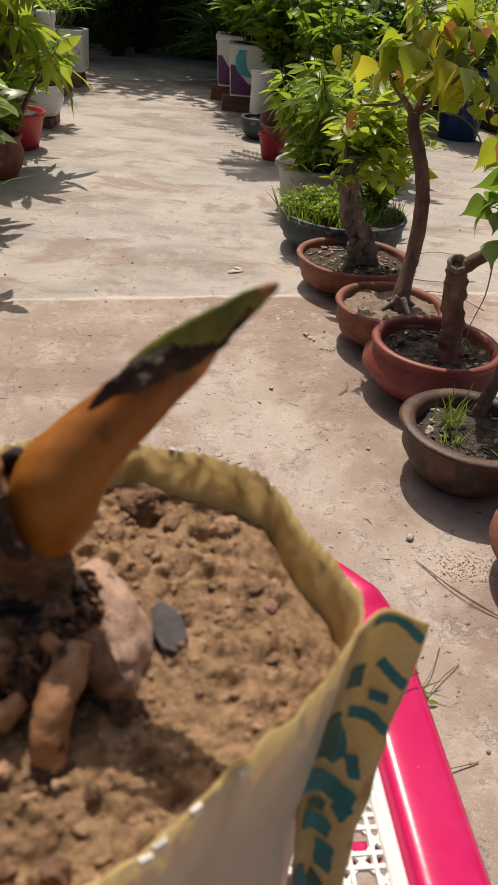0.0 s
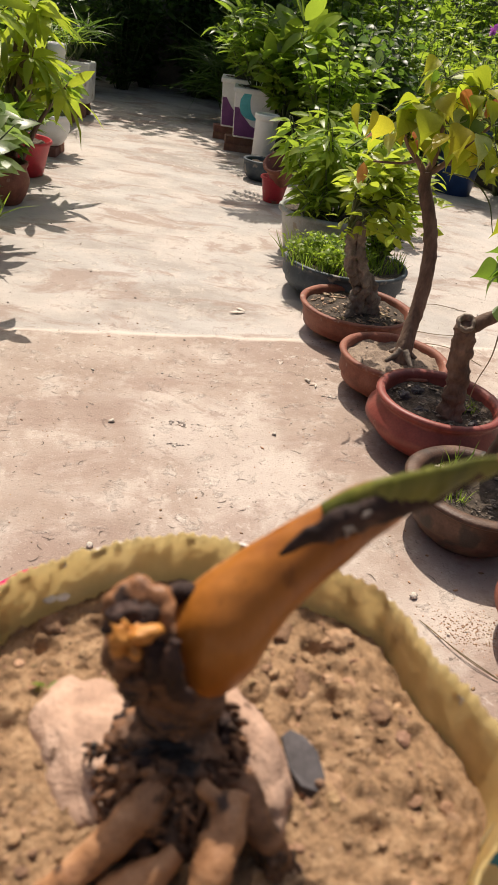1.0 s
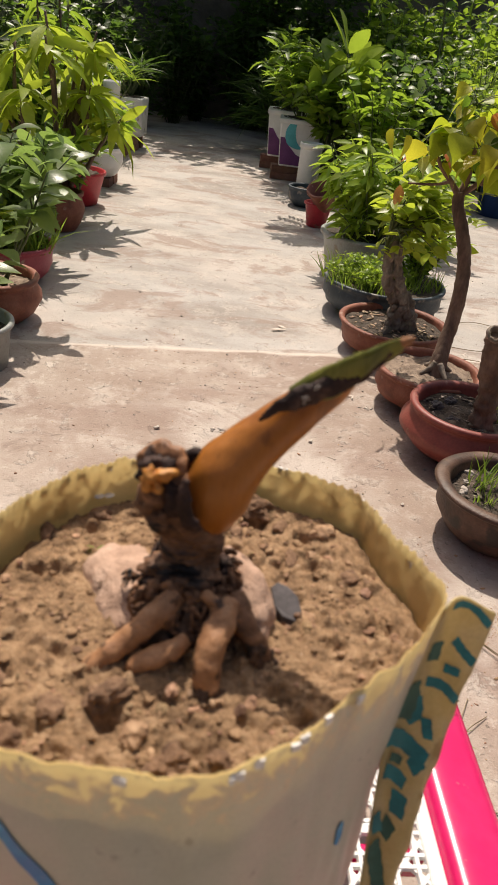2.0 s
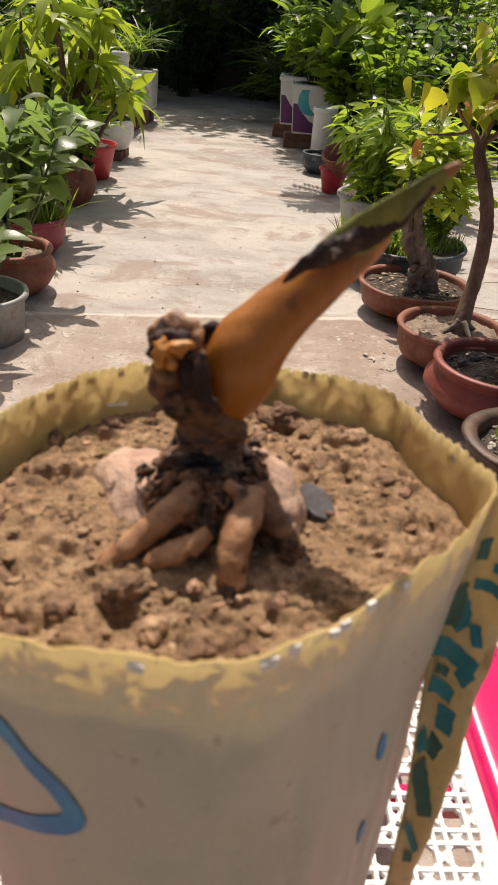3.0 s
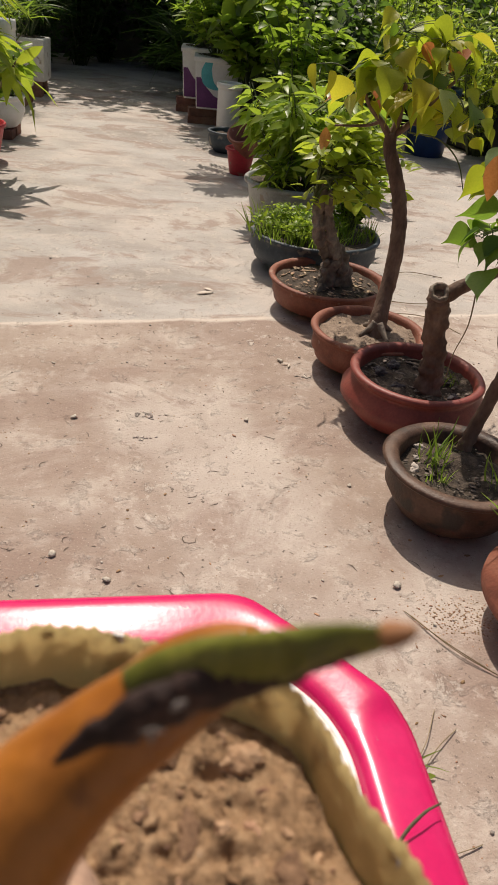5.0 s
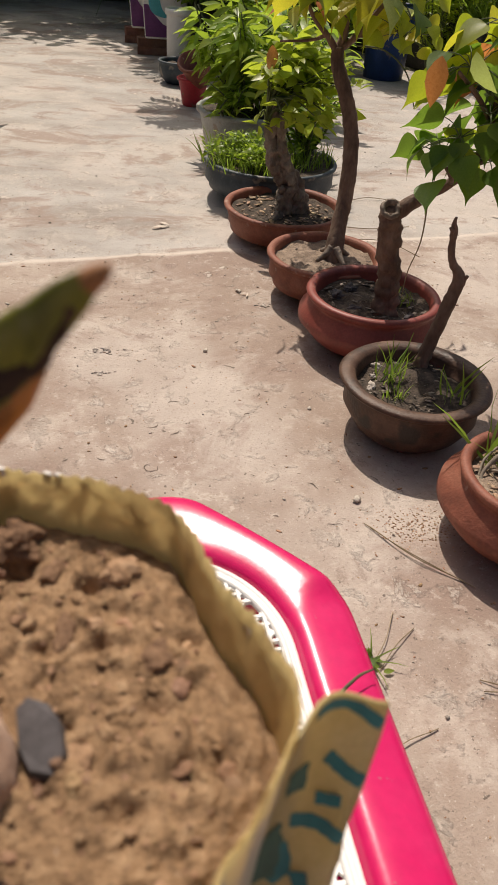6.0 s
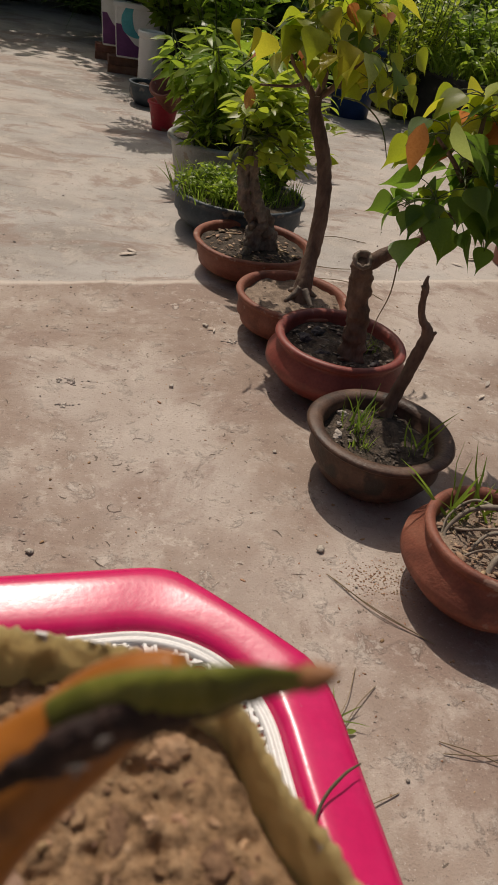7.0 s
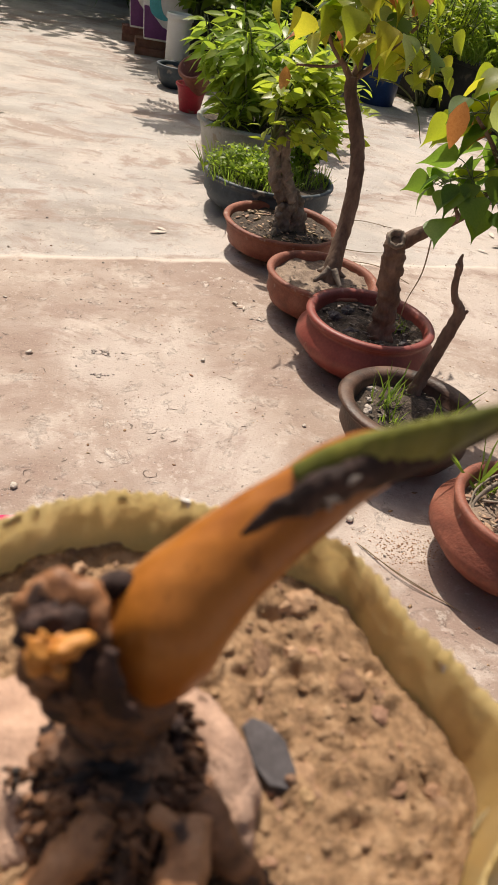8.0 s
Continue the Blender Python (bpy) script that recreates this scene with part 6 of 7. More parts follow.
def leaning_pot():
    ob = thing("flower_pot", (0.245, 4.40, 0.125), "small weathered clay pot lying tilted on the red pot", "plant pot")
    body = lathe(bucket_profile(0.085, 0.15, 0.055, 0.009, 0.006), 36, 0.02, 2)
    for v in body.verts:
        v.co = Euler((0.5, -0.35, 0)).to_matrix() @ v.co
    part("pot_body", body, terracotta, ob)


leaning_pot()
planted_pot("planter_bowl", (0.14, 5.02, 0.0), bowl_profile(0.125, 0.13, 0.085, 0.125, 0.006), blue_grey_plastic, 0.112, 0.10, soil_dark, "blue-grey bowl planter on the paving", "", 9, 0.01, 20)
planted_pot("white_canister", (0.145, 5.36, 0.0), bucket_profile(0.08, 0.37, 0.077), white_plastic, 0.07, 0.34, soil_dark, "tall dusty white plastic canister", "", 10, 0.01, 0, category="canister")


def brick_stack(place, n, group):
    ob = None
    for i in range(n):
        ob = thing("brick", (place[0], place[1], place[2] + 0.055 * i), "old red brick under a planter", "brick", group, 7.0 * i)
        bm = bmesh.new()
        box(bm, (-0.11, -0.055, 0), (0.11, 0.055, 0.054), 0.004)
        part("brick_body", bm, brick_mat, ob, "", True)


def printed_box(place, w, h, label, swirl=True):
    ob = thing("planter_box", place, label, "planter", "printed planter boxes")
    bm = bmesh.new()
    box(bm, (-w / 2, -w / 2, 0), (w / 2, w / 2, h), 0.012, 0.86)
    part("box_body", bm, white_plastic, ob)
    bm = bmesh.new()
    box(bm, (-w / 2 - 0.008, -w / 2 - 0.008, h - 0.03), (w / 2 + 0.008, w / 2 + 0.008, h + 0.004), 0.006)
    part("box_lip", bm, white_plastic, ob)
    part("soil", soil_disc(w / 2 - 0.02, h + 0.006, 0.01, 3), soil_dark, ob)

    def face_pt(u, v):
        k = 0.86 + 0.14 * v
        return Vector((u * w / 2 * k, -w / 2 * k - 0.002, v * h))

    bm = bmesh.new()
    low = [face_pt(u, v) for u, v in ((-0.96, 0.04), (0.96, 0.04), (0.96, 0.17), (0.4, 0.20), (-0.1, 0.28), (-0.5, 0.45), (-0.75, 0.62), (-0.96, 0.62))]
    bm.faces.new([bm.verts.new(p) for p in low])
    part("purple_print", bm, purple_plastic, ob, "purple printed base")
    if swirl:
        bm = bmesh.new()
        prev = None
        for q in spline([(-0.30, 0.95, 0.20), (-0.42, 0.74, 0.30), (-0.30, 0.50, 0.32), (0.10, 0.40, 0.24), (0.45, 0.42, 0.06)], 8):
            a, b = face_pt(q[0] - q[2], q[1]) + Vector((0, -0.002, 0)), face_pt(q[0] + q[2] * 0.6, q[1] + q[2] * 0.12) + Vector((0, -0.002, 0))
            row = [bm.verts.new(a), bm.verts.new(b)]
            if prev:
                bm.faces.new((prev[0], prev[1], row[1], row[0]))
            prev = row
        part("teal_swirl", bm, teal_plastic, ob, "teal printed swirl")
    return ob


printed_box((0.06, 6.05, 0.112), 0.33, 0.345, "white planter box printed in purple and teal, on bricks")
printed_box((-0.045, 6.52, 0.112), 0.34, 0.36, "white planter box printed in purple, on bricks", False)
for bx, by in ((-0.03, 6.0), (0.15, 6.05), (-0.14, 6.5), (0.05, 6.5)):
    brick_stack((bx, by, 0.0), 2, "bricks under planters")
G = "plants along the right side"
shrub("potted_shrub", (0.06, 6.05, 0.46), 0.66, 0.30, "lance", 0.17, 20, 22, crown_mid, "leafy green plant growing in the printed box", 31, group=G)
shrub("potted_shrub", (-0.045, 6.52, 0.47), 0.72, 0.30, "lance", 0.16, 18, 22, crown_mid, "leafy green plant growing in a planter box", 32, group=G)
shrub("potted_shrub", (0.30, 5.75, 0.30), 0.60, 0.34, "ovate", 0.15, 22, 22, crown_mid, "dense green shrub beside the printed box", 33, group=G)
shrub("broadleaf_plant", (0.28, 5.62, 0.30), 0.78, 0.18, "round", 0.30, 8, 3, crown_bright, "plant with large broad green leaves", 34, group=G, whorl=True, rise=1.5)
shrub("potted_shrub", (0.60, 5.2, 0.0), 1.15, 0.36, "ovate", 0.12, 26, 26, crown_mid, "dense green shrub by the path", 35, group=G)
shrub("potted_shrub", (0.57, 4.78, 0.0), 0.66, 0.22, "lance", 0.15, 18, 22, crown_bright, "drooping bright green plant by the red pot", 36, group=G, rise=-0.1)
shrub("potted_shrub", (0.74, 4.15, 0.0), 0.62, 0.28, "ovate", 0.10, 24, 26, crown_mid, "dense green shrub by the path", 37, group=G)
shrub("potted_shrub", (0.95, 5.85, 0.0), 1.32, 0.42, "ovate", 0.11, 44, 34, crown_dark, "tall dark green shrub", 38, group=G)
shrub("potted_shrub", (1.05, 6.9, 0.0), 1.35, 0.5, "lance", 0.14, 30, 30, crown_mid, "tall green shrub with narrow leaves", 39, group=G)
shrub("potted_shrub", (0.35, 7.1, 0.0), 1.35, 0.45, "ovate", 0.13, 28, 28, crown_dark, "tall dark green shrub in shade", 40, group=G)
shrub("potted_shrub", (-0.15, 7.5, 0.0), 0.95, 0.35, "blade", 0.5, 26, 10, crown_dark, "arching narrow-leaved plant in shade", 41, group=G)
planted_pot("flower_pot", (0.60, 5.2, 0.0), bucket_profile(0.15, 0.24, 0.11), black_plastic, 0.14, 0.2, soil_dark, "black plastic nursery pot", "", 21, 0.01, 0)
planted_pot("flower_pot", (0.57, 4.78, 0.0), bucket_profile(0.12, 0.20, 0.09), terracotta, 0.11, 0.17, soil_dark, "weathered clay flower pot", "", 22, 0.01, 0)
planted_pot("flower_pot", (0.74, 4.15, 0.0), bucket_profile(0.14, 0.22, 0.10), black_plastic, 0.13, 0.19, soil_dark, "black plastic nursery pot", "", 23, 0.01, 0)
planted_pot("flower_pot", (0.30, 5.75, 0.0), bucket_profile(0.16, 0.32, 0.12), black_plastic, 0.15, 0.29, soil_dark, "black plastic nursery pot", "", 24, 0.01, 0)

# ---- the hedge of black troughs at the back ----
HEDGE = "black planting troughs"
along = Vector((0.75, -2.0, 0)).normalized()
for i in range(5):
    c = Vector((1.72, 6.55, 0)) + along * (0.62 * i) + Vector((0.22, 0.08, 0))
    tr = thing("planting_trough", c, "black plastic planting trough full of grass and leaves", "planter", HEDGE, math.degrees(math.atan2(along.y, along.x)))
    bm = bmesh.new()
    box(bm, (-0.295, -0.19, 0), (0.295, 0.19, 0.38), 0.015, 0.9)
    part("trough_body", bm, black_plastic, tr)
    bm = bmesh.new()
    box(bm, (-0.305, -0.20, 0.345), (0.305, 0.20, 0.385), 0.008)
    part("trough_lip", bm, black_plastic, tr)
    grass("grass_bed", c + Vector((0, 0, 0.375)), 0.27, 330, 0.22, "thick bright grass growing from the trough", 50 + i, lean=0.7, group="")
    shrub("hedge_plant", c + Vector((0.05, 0.05, 0.375)), 0.50, 0.28, "lance", 0.10, 18, 26, crown_bright if i % 2 else crown_mid, "leafy green plant in the trough", 60 + i, group=HEDGE)
planted_pot("planter_tub", (1.62, 5.60, 0.0), bucket_profile(0.17, 0.46, 0.14), blue_plastic, 0.155, 0.43, soil_dark, "tall dark blue plastic planter", "", 25, 0.01, 0)
shrub("potted_shrub", (1.62, 5.60, 0.42), 0.66, 0.30, "lance", 0.10, 26, 30, crown_bright, "leafy plant in the blue planter", 70)
planted_pot("planter_tub", (2.20, 3.95, 0.0), bucket_profile(0.16, 0.30, 0.13), blue_plastic, 0.145, 0.27, soil_dark, "dark blue plastic planter", "", 26, 0.01, 0)
shrub("potted_shrub", (2.20, 3.95, 0.26), 0.5, 0.28, "ovate", 0.10, 16, 22, crown_mid, "leafy plant in the blue planter", 71)
planted_pot("flower_pot", (1.67, 2.80, 0.0), bucket_profile(0.135, 0.27, 0.115), terracotta, 0.125, 0.24, soil_dark, "moss-stained clay flower pot", "", 27, 0.02, 0)
shrub("potted_shrub", (1.67, 2.80, 0.235), 0.35, 0.2, "lance", 0.14, 9, 14, crown_mid, "green plant in the clay pot", 72)
for i, (x, y, h, m, k) in enumerate(((1.55, 7.3, 1.25, crown_mid, "ovate"), (2.1, 7.0, 1.2, crown_bright, "lance"), (2.7, 6.4, 1.15, crown_mid, "lance"), (3.1, 5.6, 1.1, crown_bright, "ovate"), (3.3, 4.6, 1.0, crown_mid, "lance"), (2.4, 7.6, 1.35, crown_dark, "ovate"), (3.4, 6.8, 1.2, crown_mid, "lance"), (3.9, 5.4, 1.1, crown_dark, "ovate"))):
    shrub("garden_shrub", (x, y, 0.0), h, 0.5, k, 0.12, 34, 30, m, "dense garden shrub in front of the fence", 80 + i, group="garden shrubs", low=0.15)
rng_f = np.random.default_rng(4)
for x, y, z in ((1.50, 5.25, 1.06), (1.68, 5.22, 1.10), (1.60, 5.6, 1.08), (2.05, 5.2, 1.0)):
    me = leaf_cloud("petals", [("round", (0, 0, 0), leaf_turn((math.cos(k * 1.257), -0.4 + 0.3 * math.sin(k * 1.257), math.sin(k * 1.257)), 0, rng_f), 0.042, 0.2) for k in range(5)], flower_purple)
    ob = thing("flower", (x, y, z), "small purple flower among the leaves", "flower", "purple flowers")
    part("petals", me, None, ob)
    bm = bmesh.new()
    tube(bm, [(0, 0, 0, 0.002), (0.0, 0.03, -0.2, 0.002), (0.02, 0.05, -0.45, 0.003)], 6, 3)
    part("stalk", bm, stem_green, ob)

# ---- left-hand row ----
L = "pots along the left side"
planted_pot("flower_pot", (-0.935, 1.87, 0.004), bucket_profile(0.14, 0.145, 0.125, 0.006, 0.009), grey_plastic, 0.13, 0.11, soil_dark, "pale grey enamel pot with a rolled rim", L, 11, 0.01, 20)
planted_pot("flower_pot", (-1.00, 2.28, 0.0), bowl_profile(0.150, 0.160, 0.11, 0.168, 0.012), terracotta, 0.135, 0.12, soil_dry, "round terracotta flower pot", L, 12, 0.02, 60, 0.006, dry_leaf)
planted_pot("flower_pot", (-1.09, 2.72, 0.0), bowl_profile(0.165, 0.155, 0.11, 0.160, 0.008), maroon_plastic, 0.15, 0.13, soil_dark, "maroon plastic bowl full of grass", L, 13, 0.01, 20)
planted_pot("flower_pot", (-1.15, 3.58, 0.0), bowl_profile(0.115, 0.195, 0.085, 0.125, 0.006), terracotta, 0.10, 0.165, soil_dark, "small terracotta flower pot", L, 14, 0.02, 20)
planted_pot("flower_pot", (-1.25, 4.22, 0.0), bucket_profile(0.175, 0.19, 0.13), red_plastic, 0.165, 0.165, soil_dark, "pinkish red plastic flower pot", L, 15, 0.01, 20)
planted_pot("flower_pot", (-1.28, 4.88, 0.057), bowl_profile(0.17, 0.185, 0.12, 0.168, 0.006), white_plastic, 0.15, 0.16, soil_dark, "dusty white bowl planter raised on bricks", L, 16, 0.01, 20)
brick_stack((-1.28, 4.81, 0.0), 1, "bricks under pots")
brick_stack((-1.28, 4.95, 0.0), 1, "bricks under pots")


def foam_box(place, w, d, h, label):
    ob = thing("foam_box", place, label, "box", "foam boxes")
    bm = bmesh.new()
    box(bm, (-w / 2, -d / 2, 0), (w / 2, d / 2, h), 0.012, 0.94)
    part("box_body", bm, styrofoam, ob)
    part("soil", soil_disc(min(w, d) / 2 - 0.02, h + 0.004, 0.008, 2), soil_dark, ob)


foam_box((-1.46, 6.10, 0.112), 0.26, 0.30, 0.29, "white foam box planter on bricks")
foam_box((-1.44, 6.60, 0.112), 0.30, 0.30, 0.30, "white foam box planter on bricks")
for bx, by in ((-1.46, 6.0), (-1.46, 6.18), (-1.44, 6.5), (-1.44, 6.7)):
    brick_stack((bx, by, 0.0), 2, "bricks under foam boxes")
planted_pot("white_canister", (-1.46, 5.42, 0.0), bucket_profile(0.062, 0.73, 0.058, 0.005, 0.006), white_plastic, 0.055, 0.70, soil_dark, "tall white plastic drum standing among the plants", "", 17, 0.01, 0, category="drum")
planted_pot("white_canister", (-1.30, 5.36, 0.0), bucket_profile(0.055, 0.60, 0.05, 0.005, 0.006), white_plastic, 0.048, 0.57, soil_dark, "white plastic canister standing among the plants", "", 18, 0.01, 0, category="canister")
LP = "plants along the left side"
grass("grass_bed", (-1.05, 2.72, 0.13), 0.13, 200, 0.17, "tall bright grass in the maroon bowl", 90, lean=0.6, group="")
shrub("potted_shrub", (-1.14, 2.74, 0.13), 0.24, 0.14, "round", 0.085, 10, 9, crown_lime, "succulent plant with round lime leaves", 91, group=LP, rise=0.6)
shrub("potted_shrub", (-0.92, 1.90, 0.11), 0.55, 0.24, "ovate", 0.12, 6, 10, crown_blue, "thin plant with grey-green leaves", 92, group=LP)
shrub("potted_shrub", (-0.99, 2.28, 0.12), 0.62, 0.27, "ovate", 0.13, 7, 10, crown_blue, "glossy grey-green leaved plant", 93, group=LP, low=0.4)
shrub("potted_shrub", (-1.16, 2.92, 0.0), 0.74, 0.27, "ovate", 0.14, 20, 18, crown_blue, "shrub with glossy oval leaves", 94, group=LP)
shrub("potted_shrub", (-1.17, 3.58, 0.165), 0.40, 0.20, "ovate", 0.14, 10, 12, crown_mid, "leafy plant in a clay pot", 95, group=LP)
shrub("young_tree", (-1.22, 3.75, 0.0), 1.06, 0.40, "lance", 0.25, 15, 13, crown_lime, "young mango tree with drooping yellow-green leaves", 96, "tree", LP, bark, (0.3, 0.5), -0.15, 0.55, 0.016, True)
shrub("potted_shrub", (-1.27, 4.88, 0.22), 0.36, 0.26, "ovate", 0.13, 18, 16, crown_mid, "drooping leafy plant in the white bowl", 97, group=LP, rise=0.0)
shrub("potted_shrub", (-1.25, 4.22, 0.165), 0.35, 0.18, "lance", 0.13, 8, 12, crown_mid, "small plant in the red pot", 98, group=LP)
shrub("potted_shrub", (-1.62, 4.55, 0.0), 1.05, 0.34, "ovate", 0.13, 24, 24, crown_mid, "tall leafy green plant", 99, group=LP)
shrub("young_tree", (-1.75, 5.45, 0.0), 1.35, 0.42, "lance", 0.20, 16, 20, crown_mid, "young tree with long pointed leaves", 100, "tree", LP, bark, (0.3, 0.5), -0.1, 0.5, 0.014)
shrub("potted_shrub", (-1.46, 6.10, 0.40), 0.28, 0.2, "blade", 0.24, 12, 8, crown_mid, "wispy grassy plant in the foam box", 101, group=LP, whorl=True, rise=0.3)
shrub("potted_shrub", (-1.44, 6.60, 0.41), 0.34, 0.2, "blade", 0.26, 12, 8, crown_dark, "wispy grassy plant in the foam box", 102, group=LP, whorl=True, rise=0.3)
for i, (x, y, h, m, k) in enumerate(((-2.0, 2.3, 1.1, crown_mid, "ovate"), (-1.9, 3.2, 1.15, crown_dark, "ovate"), (-2.3, 4.2, 1.3, crown_mid, "lance"), (-2.2, 5.2, 1.4, crown_dark, "ovate"), (-2.1, 6.3, 1.4, crown_mid, "lance"), (-1.9, 7.3, 1.4, crown_dark, "ovate"), (-2.6, 7.0, 1.5, crown_dark, "ovate"), (-1.7, 8.2, 1.2, crown_dark, "lance"))):
    shrub("garden_shrub", (x, y, 0.0), h, 0.45, k, 0.13, 30, 28, m, "dense garden shrub behind the pots", 110 + i, group="garden shrubs", low=0.12)
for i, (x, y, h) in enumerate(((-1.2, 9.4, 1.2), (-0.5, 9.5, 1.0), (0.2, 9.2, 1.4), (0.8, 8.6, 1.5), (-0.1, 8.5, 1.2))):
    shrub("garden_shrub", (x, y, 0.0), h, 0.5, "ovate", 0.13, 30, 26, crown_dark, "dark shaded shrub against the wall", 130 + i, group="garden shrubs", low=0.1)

for i, (x, y, h, m) in enumerate(((1.6, 8.1, 1.7, crown_mid), (2.6, 8.0, 1.6, crown_mid), (3.5, 7.9, 1.6, crown_dark), (0.75, 7.7, 1.6, crown_mid), (4.4, 7.0, 1.5, crown_mid), (-0.55, 9.2, 1.5, crown_dark), (-1.4, 8.9, 1.6, crown_dark), (-2.3, 8.6, 1.7, crown_dark))):
    shrub("garden_shrub", (x, y, 0.0), h, 0.55, "ovate", 0.12, 40, 34, m, "tall dense garden shrub at the back", 150 + i, group="garden shrubs", low=0.1)


for i, (x, y, h, m) in enumerate(((1.25, 6.1, 1.05, crown_bright), (2.05, 5.75, 1.15, crown_lime), (2.6, 5.2, 1.05, crown_bright), (1.6, 6.9, 1.35, crown_bright), (2.9, 7.2, 1.6, crown_bright), (2.2, 8.3, 1.75, crown_mid), (3.2, 8.5, 1.75, crown_bright), (1.2, 8.9, 1.7, crown_dark))):
    shrub("garden_shrub", (x, y, 0.0), h, 0.42, "lance" if i % 2 else "ovate", 0.085, 40, 40, m, "dense small-leaved shrub in front of the fence", 170 + i, group="garden shrubs", low=0.2)


for i, (x, y) in enumerate(((0.35, 9.0), (1.0, 8.3), (1.8, 9.0), (2.5, 8.8), (3.3, 9.0), (4.1, 8.7), (-0.4, 9.5))):
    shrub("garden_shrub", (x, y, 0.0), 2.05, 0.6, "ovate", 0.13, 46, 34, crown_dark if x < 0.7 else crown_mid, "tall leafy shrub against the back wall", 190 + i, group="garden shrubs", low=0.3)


# out-of-view canopy, added only to throw dappled shade over the path's far end
def shade_tree():
    rng = np.random.default_rng(77)
    ob = thing("shade_tree", (-1.2, 10.9, 0.0), "large unseen leafy tree added behind the wall to shade the far end", "tree")
    bm = bmesh.new()
    tube(bm, [(0, 0, -0.1, 0.16), (0.03, 0, 1.2, 0.13), (0.0, -0.1, 2.4, 0.11), (0.1, -0.3, 3.2, 0.07)], 14, 6, 0.15, 6)
    part("trunk", bm, bark_grey, ob)
    tips = []
    for i in range(22):
        a = rng.uniform(0, 6.283)
        t = Vector((rng.uniform(-2.2, 2.6), rng.uniform(-2.9, -0.2), rng.uniform(2.6, 3.3)))
        tips.append(t)
        bm = bmesh.new()
        tube(bm, [(0, -0.1, 2.2, 0.06), (t.x * 0.5, t.y * 0.5, 2.6 + 0.2 * math.sin(a), 0.04), (*t, 0.012)], 8, 5, 0.12, 8)
        part("branch", bm, bark_grey, ob)
    leaves = []
    for i in range(5600):
        t = tips[rng.integers(len(tips))]
        p = np.array(t) * rng.uniform(0.8, 1.08) * np.array((1, 1, 0)) + np.array((0, 0, t.z)) + rng.normal(0, 0.26, 3) * np.array((1, 1, 0.7))
        d = rng.normal(0, 1, 3) * np.array((1, 1, 0.4)) + np.array((0, 0, -0.3))
        leaves.append(("ovate", p, leaf_turn(d, rng.normal(0, 0.5), rng), rng.uniform(0.12, 0.24), 0.3))
    tagged(part("crown", leaf_cloud("crown", leaves, crown_mid), None, ob, "dense leaves"), kind="stuff")


shade_tree()

def frond_tree():
    o = Vector((0.98, 5.90, 0.0))
    ob = thing("young_tree", o, "slender young tree with feathery fronds leaning over the path", "tree")
    rng = np.random.default_rng(51)
    bm = bmesh.new()
    tube(bm, [(0, 0, 0, 0.009), (0.0, 0.0, 0.6, 0.008), (-0.01, -0.03, 1.20, 0.007), (-0.15, -0.25, 1.42, 0.006), (-0.68, -0.90, 1.40, 0.004)], 8, 6, 0.1, 20)
    part("trunk", bm, stem_green, ob, "thin green stem")
    bm = bmesh.new()
    tube(bm, [(-0.08, -0.15, 1.36, 0.006), (-0.5, 0.25, 1.50, 0.005), (-1.05, 0.5, 1.50, 0.004)], 6, 6, 0.1, 20)
    part("branch", bm, stem_green, ob)
    leaves = []
    for i in range(24):
        bx, by, bz = (-0.68, -0.90, 1.38) if i < 11 else (-0.75 - 0.03 * (i - 11), 0.36 + 0.012 * (i - 11), 1.50)
        a = rng.uniform(2.2, 4.6) if i < 11 else rng.uniform(0, 6.283)
        n = 9
        line = spline([np.array((bx, by, bz)), np.array((bx + 0.22 * math.cos(a), by + 0.22 * math.sin(a), bz + 0.06 + rng.uniform(-0.08, 0.08))), np.array((bx + 0.50 * math.cos(a), by + 0.45 * math.sin(a), bz - 0.02 + rng.uniform(-0.1, 0.1)))], n)
        bm = bmesh.new()
        tube(bm, [(*line[0], 0.003), (*line[n], 0.0022), (*line[-1], 0.001)], 5, 5)
        part("frond_stalk", bm, stem_green, ob)
        for k in range(3, len(line)):
            d = line[min(k + 1, len(line) - 1)] - line[k - 1]
            side = np.cross(d, (0, 0, 1))
            side /= np.linalg.norm(side)
            for s in (-1, 1):
                leaves.append(("lance", line[k], leaf_turn(side * s + d / np.linalg.norm(d) * 0.7, 0, rng), rng.uniform(0.09, 0.13), 0.1))
    tagged(part("foliage", leaf_cloud("foliage", leaves, crown_mid), None, ob, "narrow paired leaflets"), kind="stuff")


frond_tree()

# ---- litter on the paving ----
def weed():
    rng = np.random.default_rng(3)
    lv = [("ovate", (rng.normal(0, 0.008), rng.normal(0, 0.008), 0.004), leaf_turn((math.cos(a), math.sin(a), 0.35), 0, rng), rng.uniform(0.012, 0.026), 0.3) for a in np.linspace(0, 6, 22)] + [("blade", (0, 0, 0.002), leaf_turn((math.cos(a), math.sin(a), 0.5), 0, rng), 0.06, 0.3) for a in np.linspace(0.3, 6, 7)]
    ob = thing("weed", (0.337, 0.705, 0.006), "small green weed in a crack of the paving", "weed")
    tagged(part("foliage", leaf_cloud("foliage", lv, grass_mat), None, ob), kind="stuff")


weed()


def blade_of_grass(name, pts, material, label, group="dry grass blades"):
    ob = thing(name, pts[0][:3], label, "grass", group)
    o = pts[0]
    bm = bmesh.new()
    tube(bm, [(x - o[0], y - o[1], z - o[2], r) for x, y, z, r in pts], 6, 6, 0.0, 30, 0.4)
    part("blade", bm, material, ob)


def z_at(x, y):
    return paving_height(x, y) + 0.0025


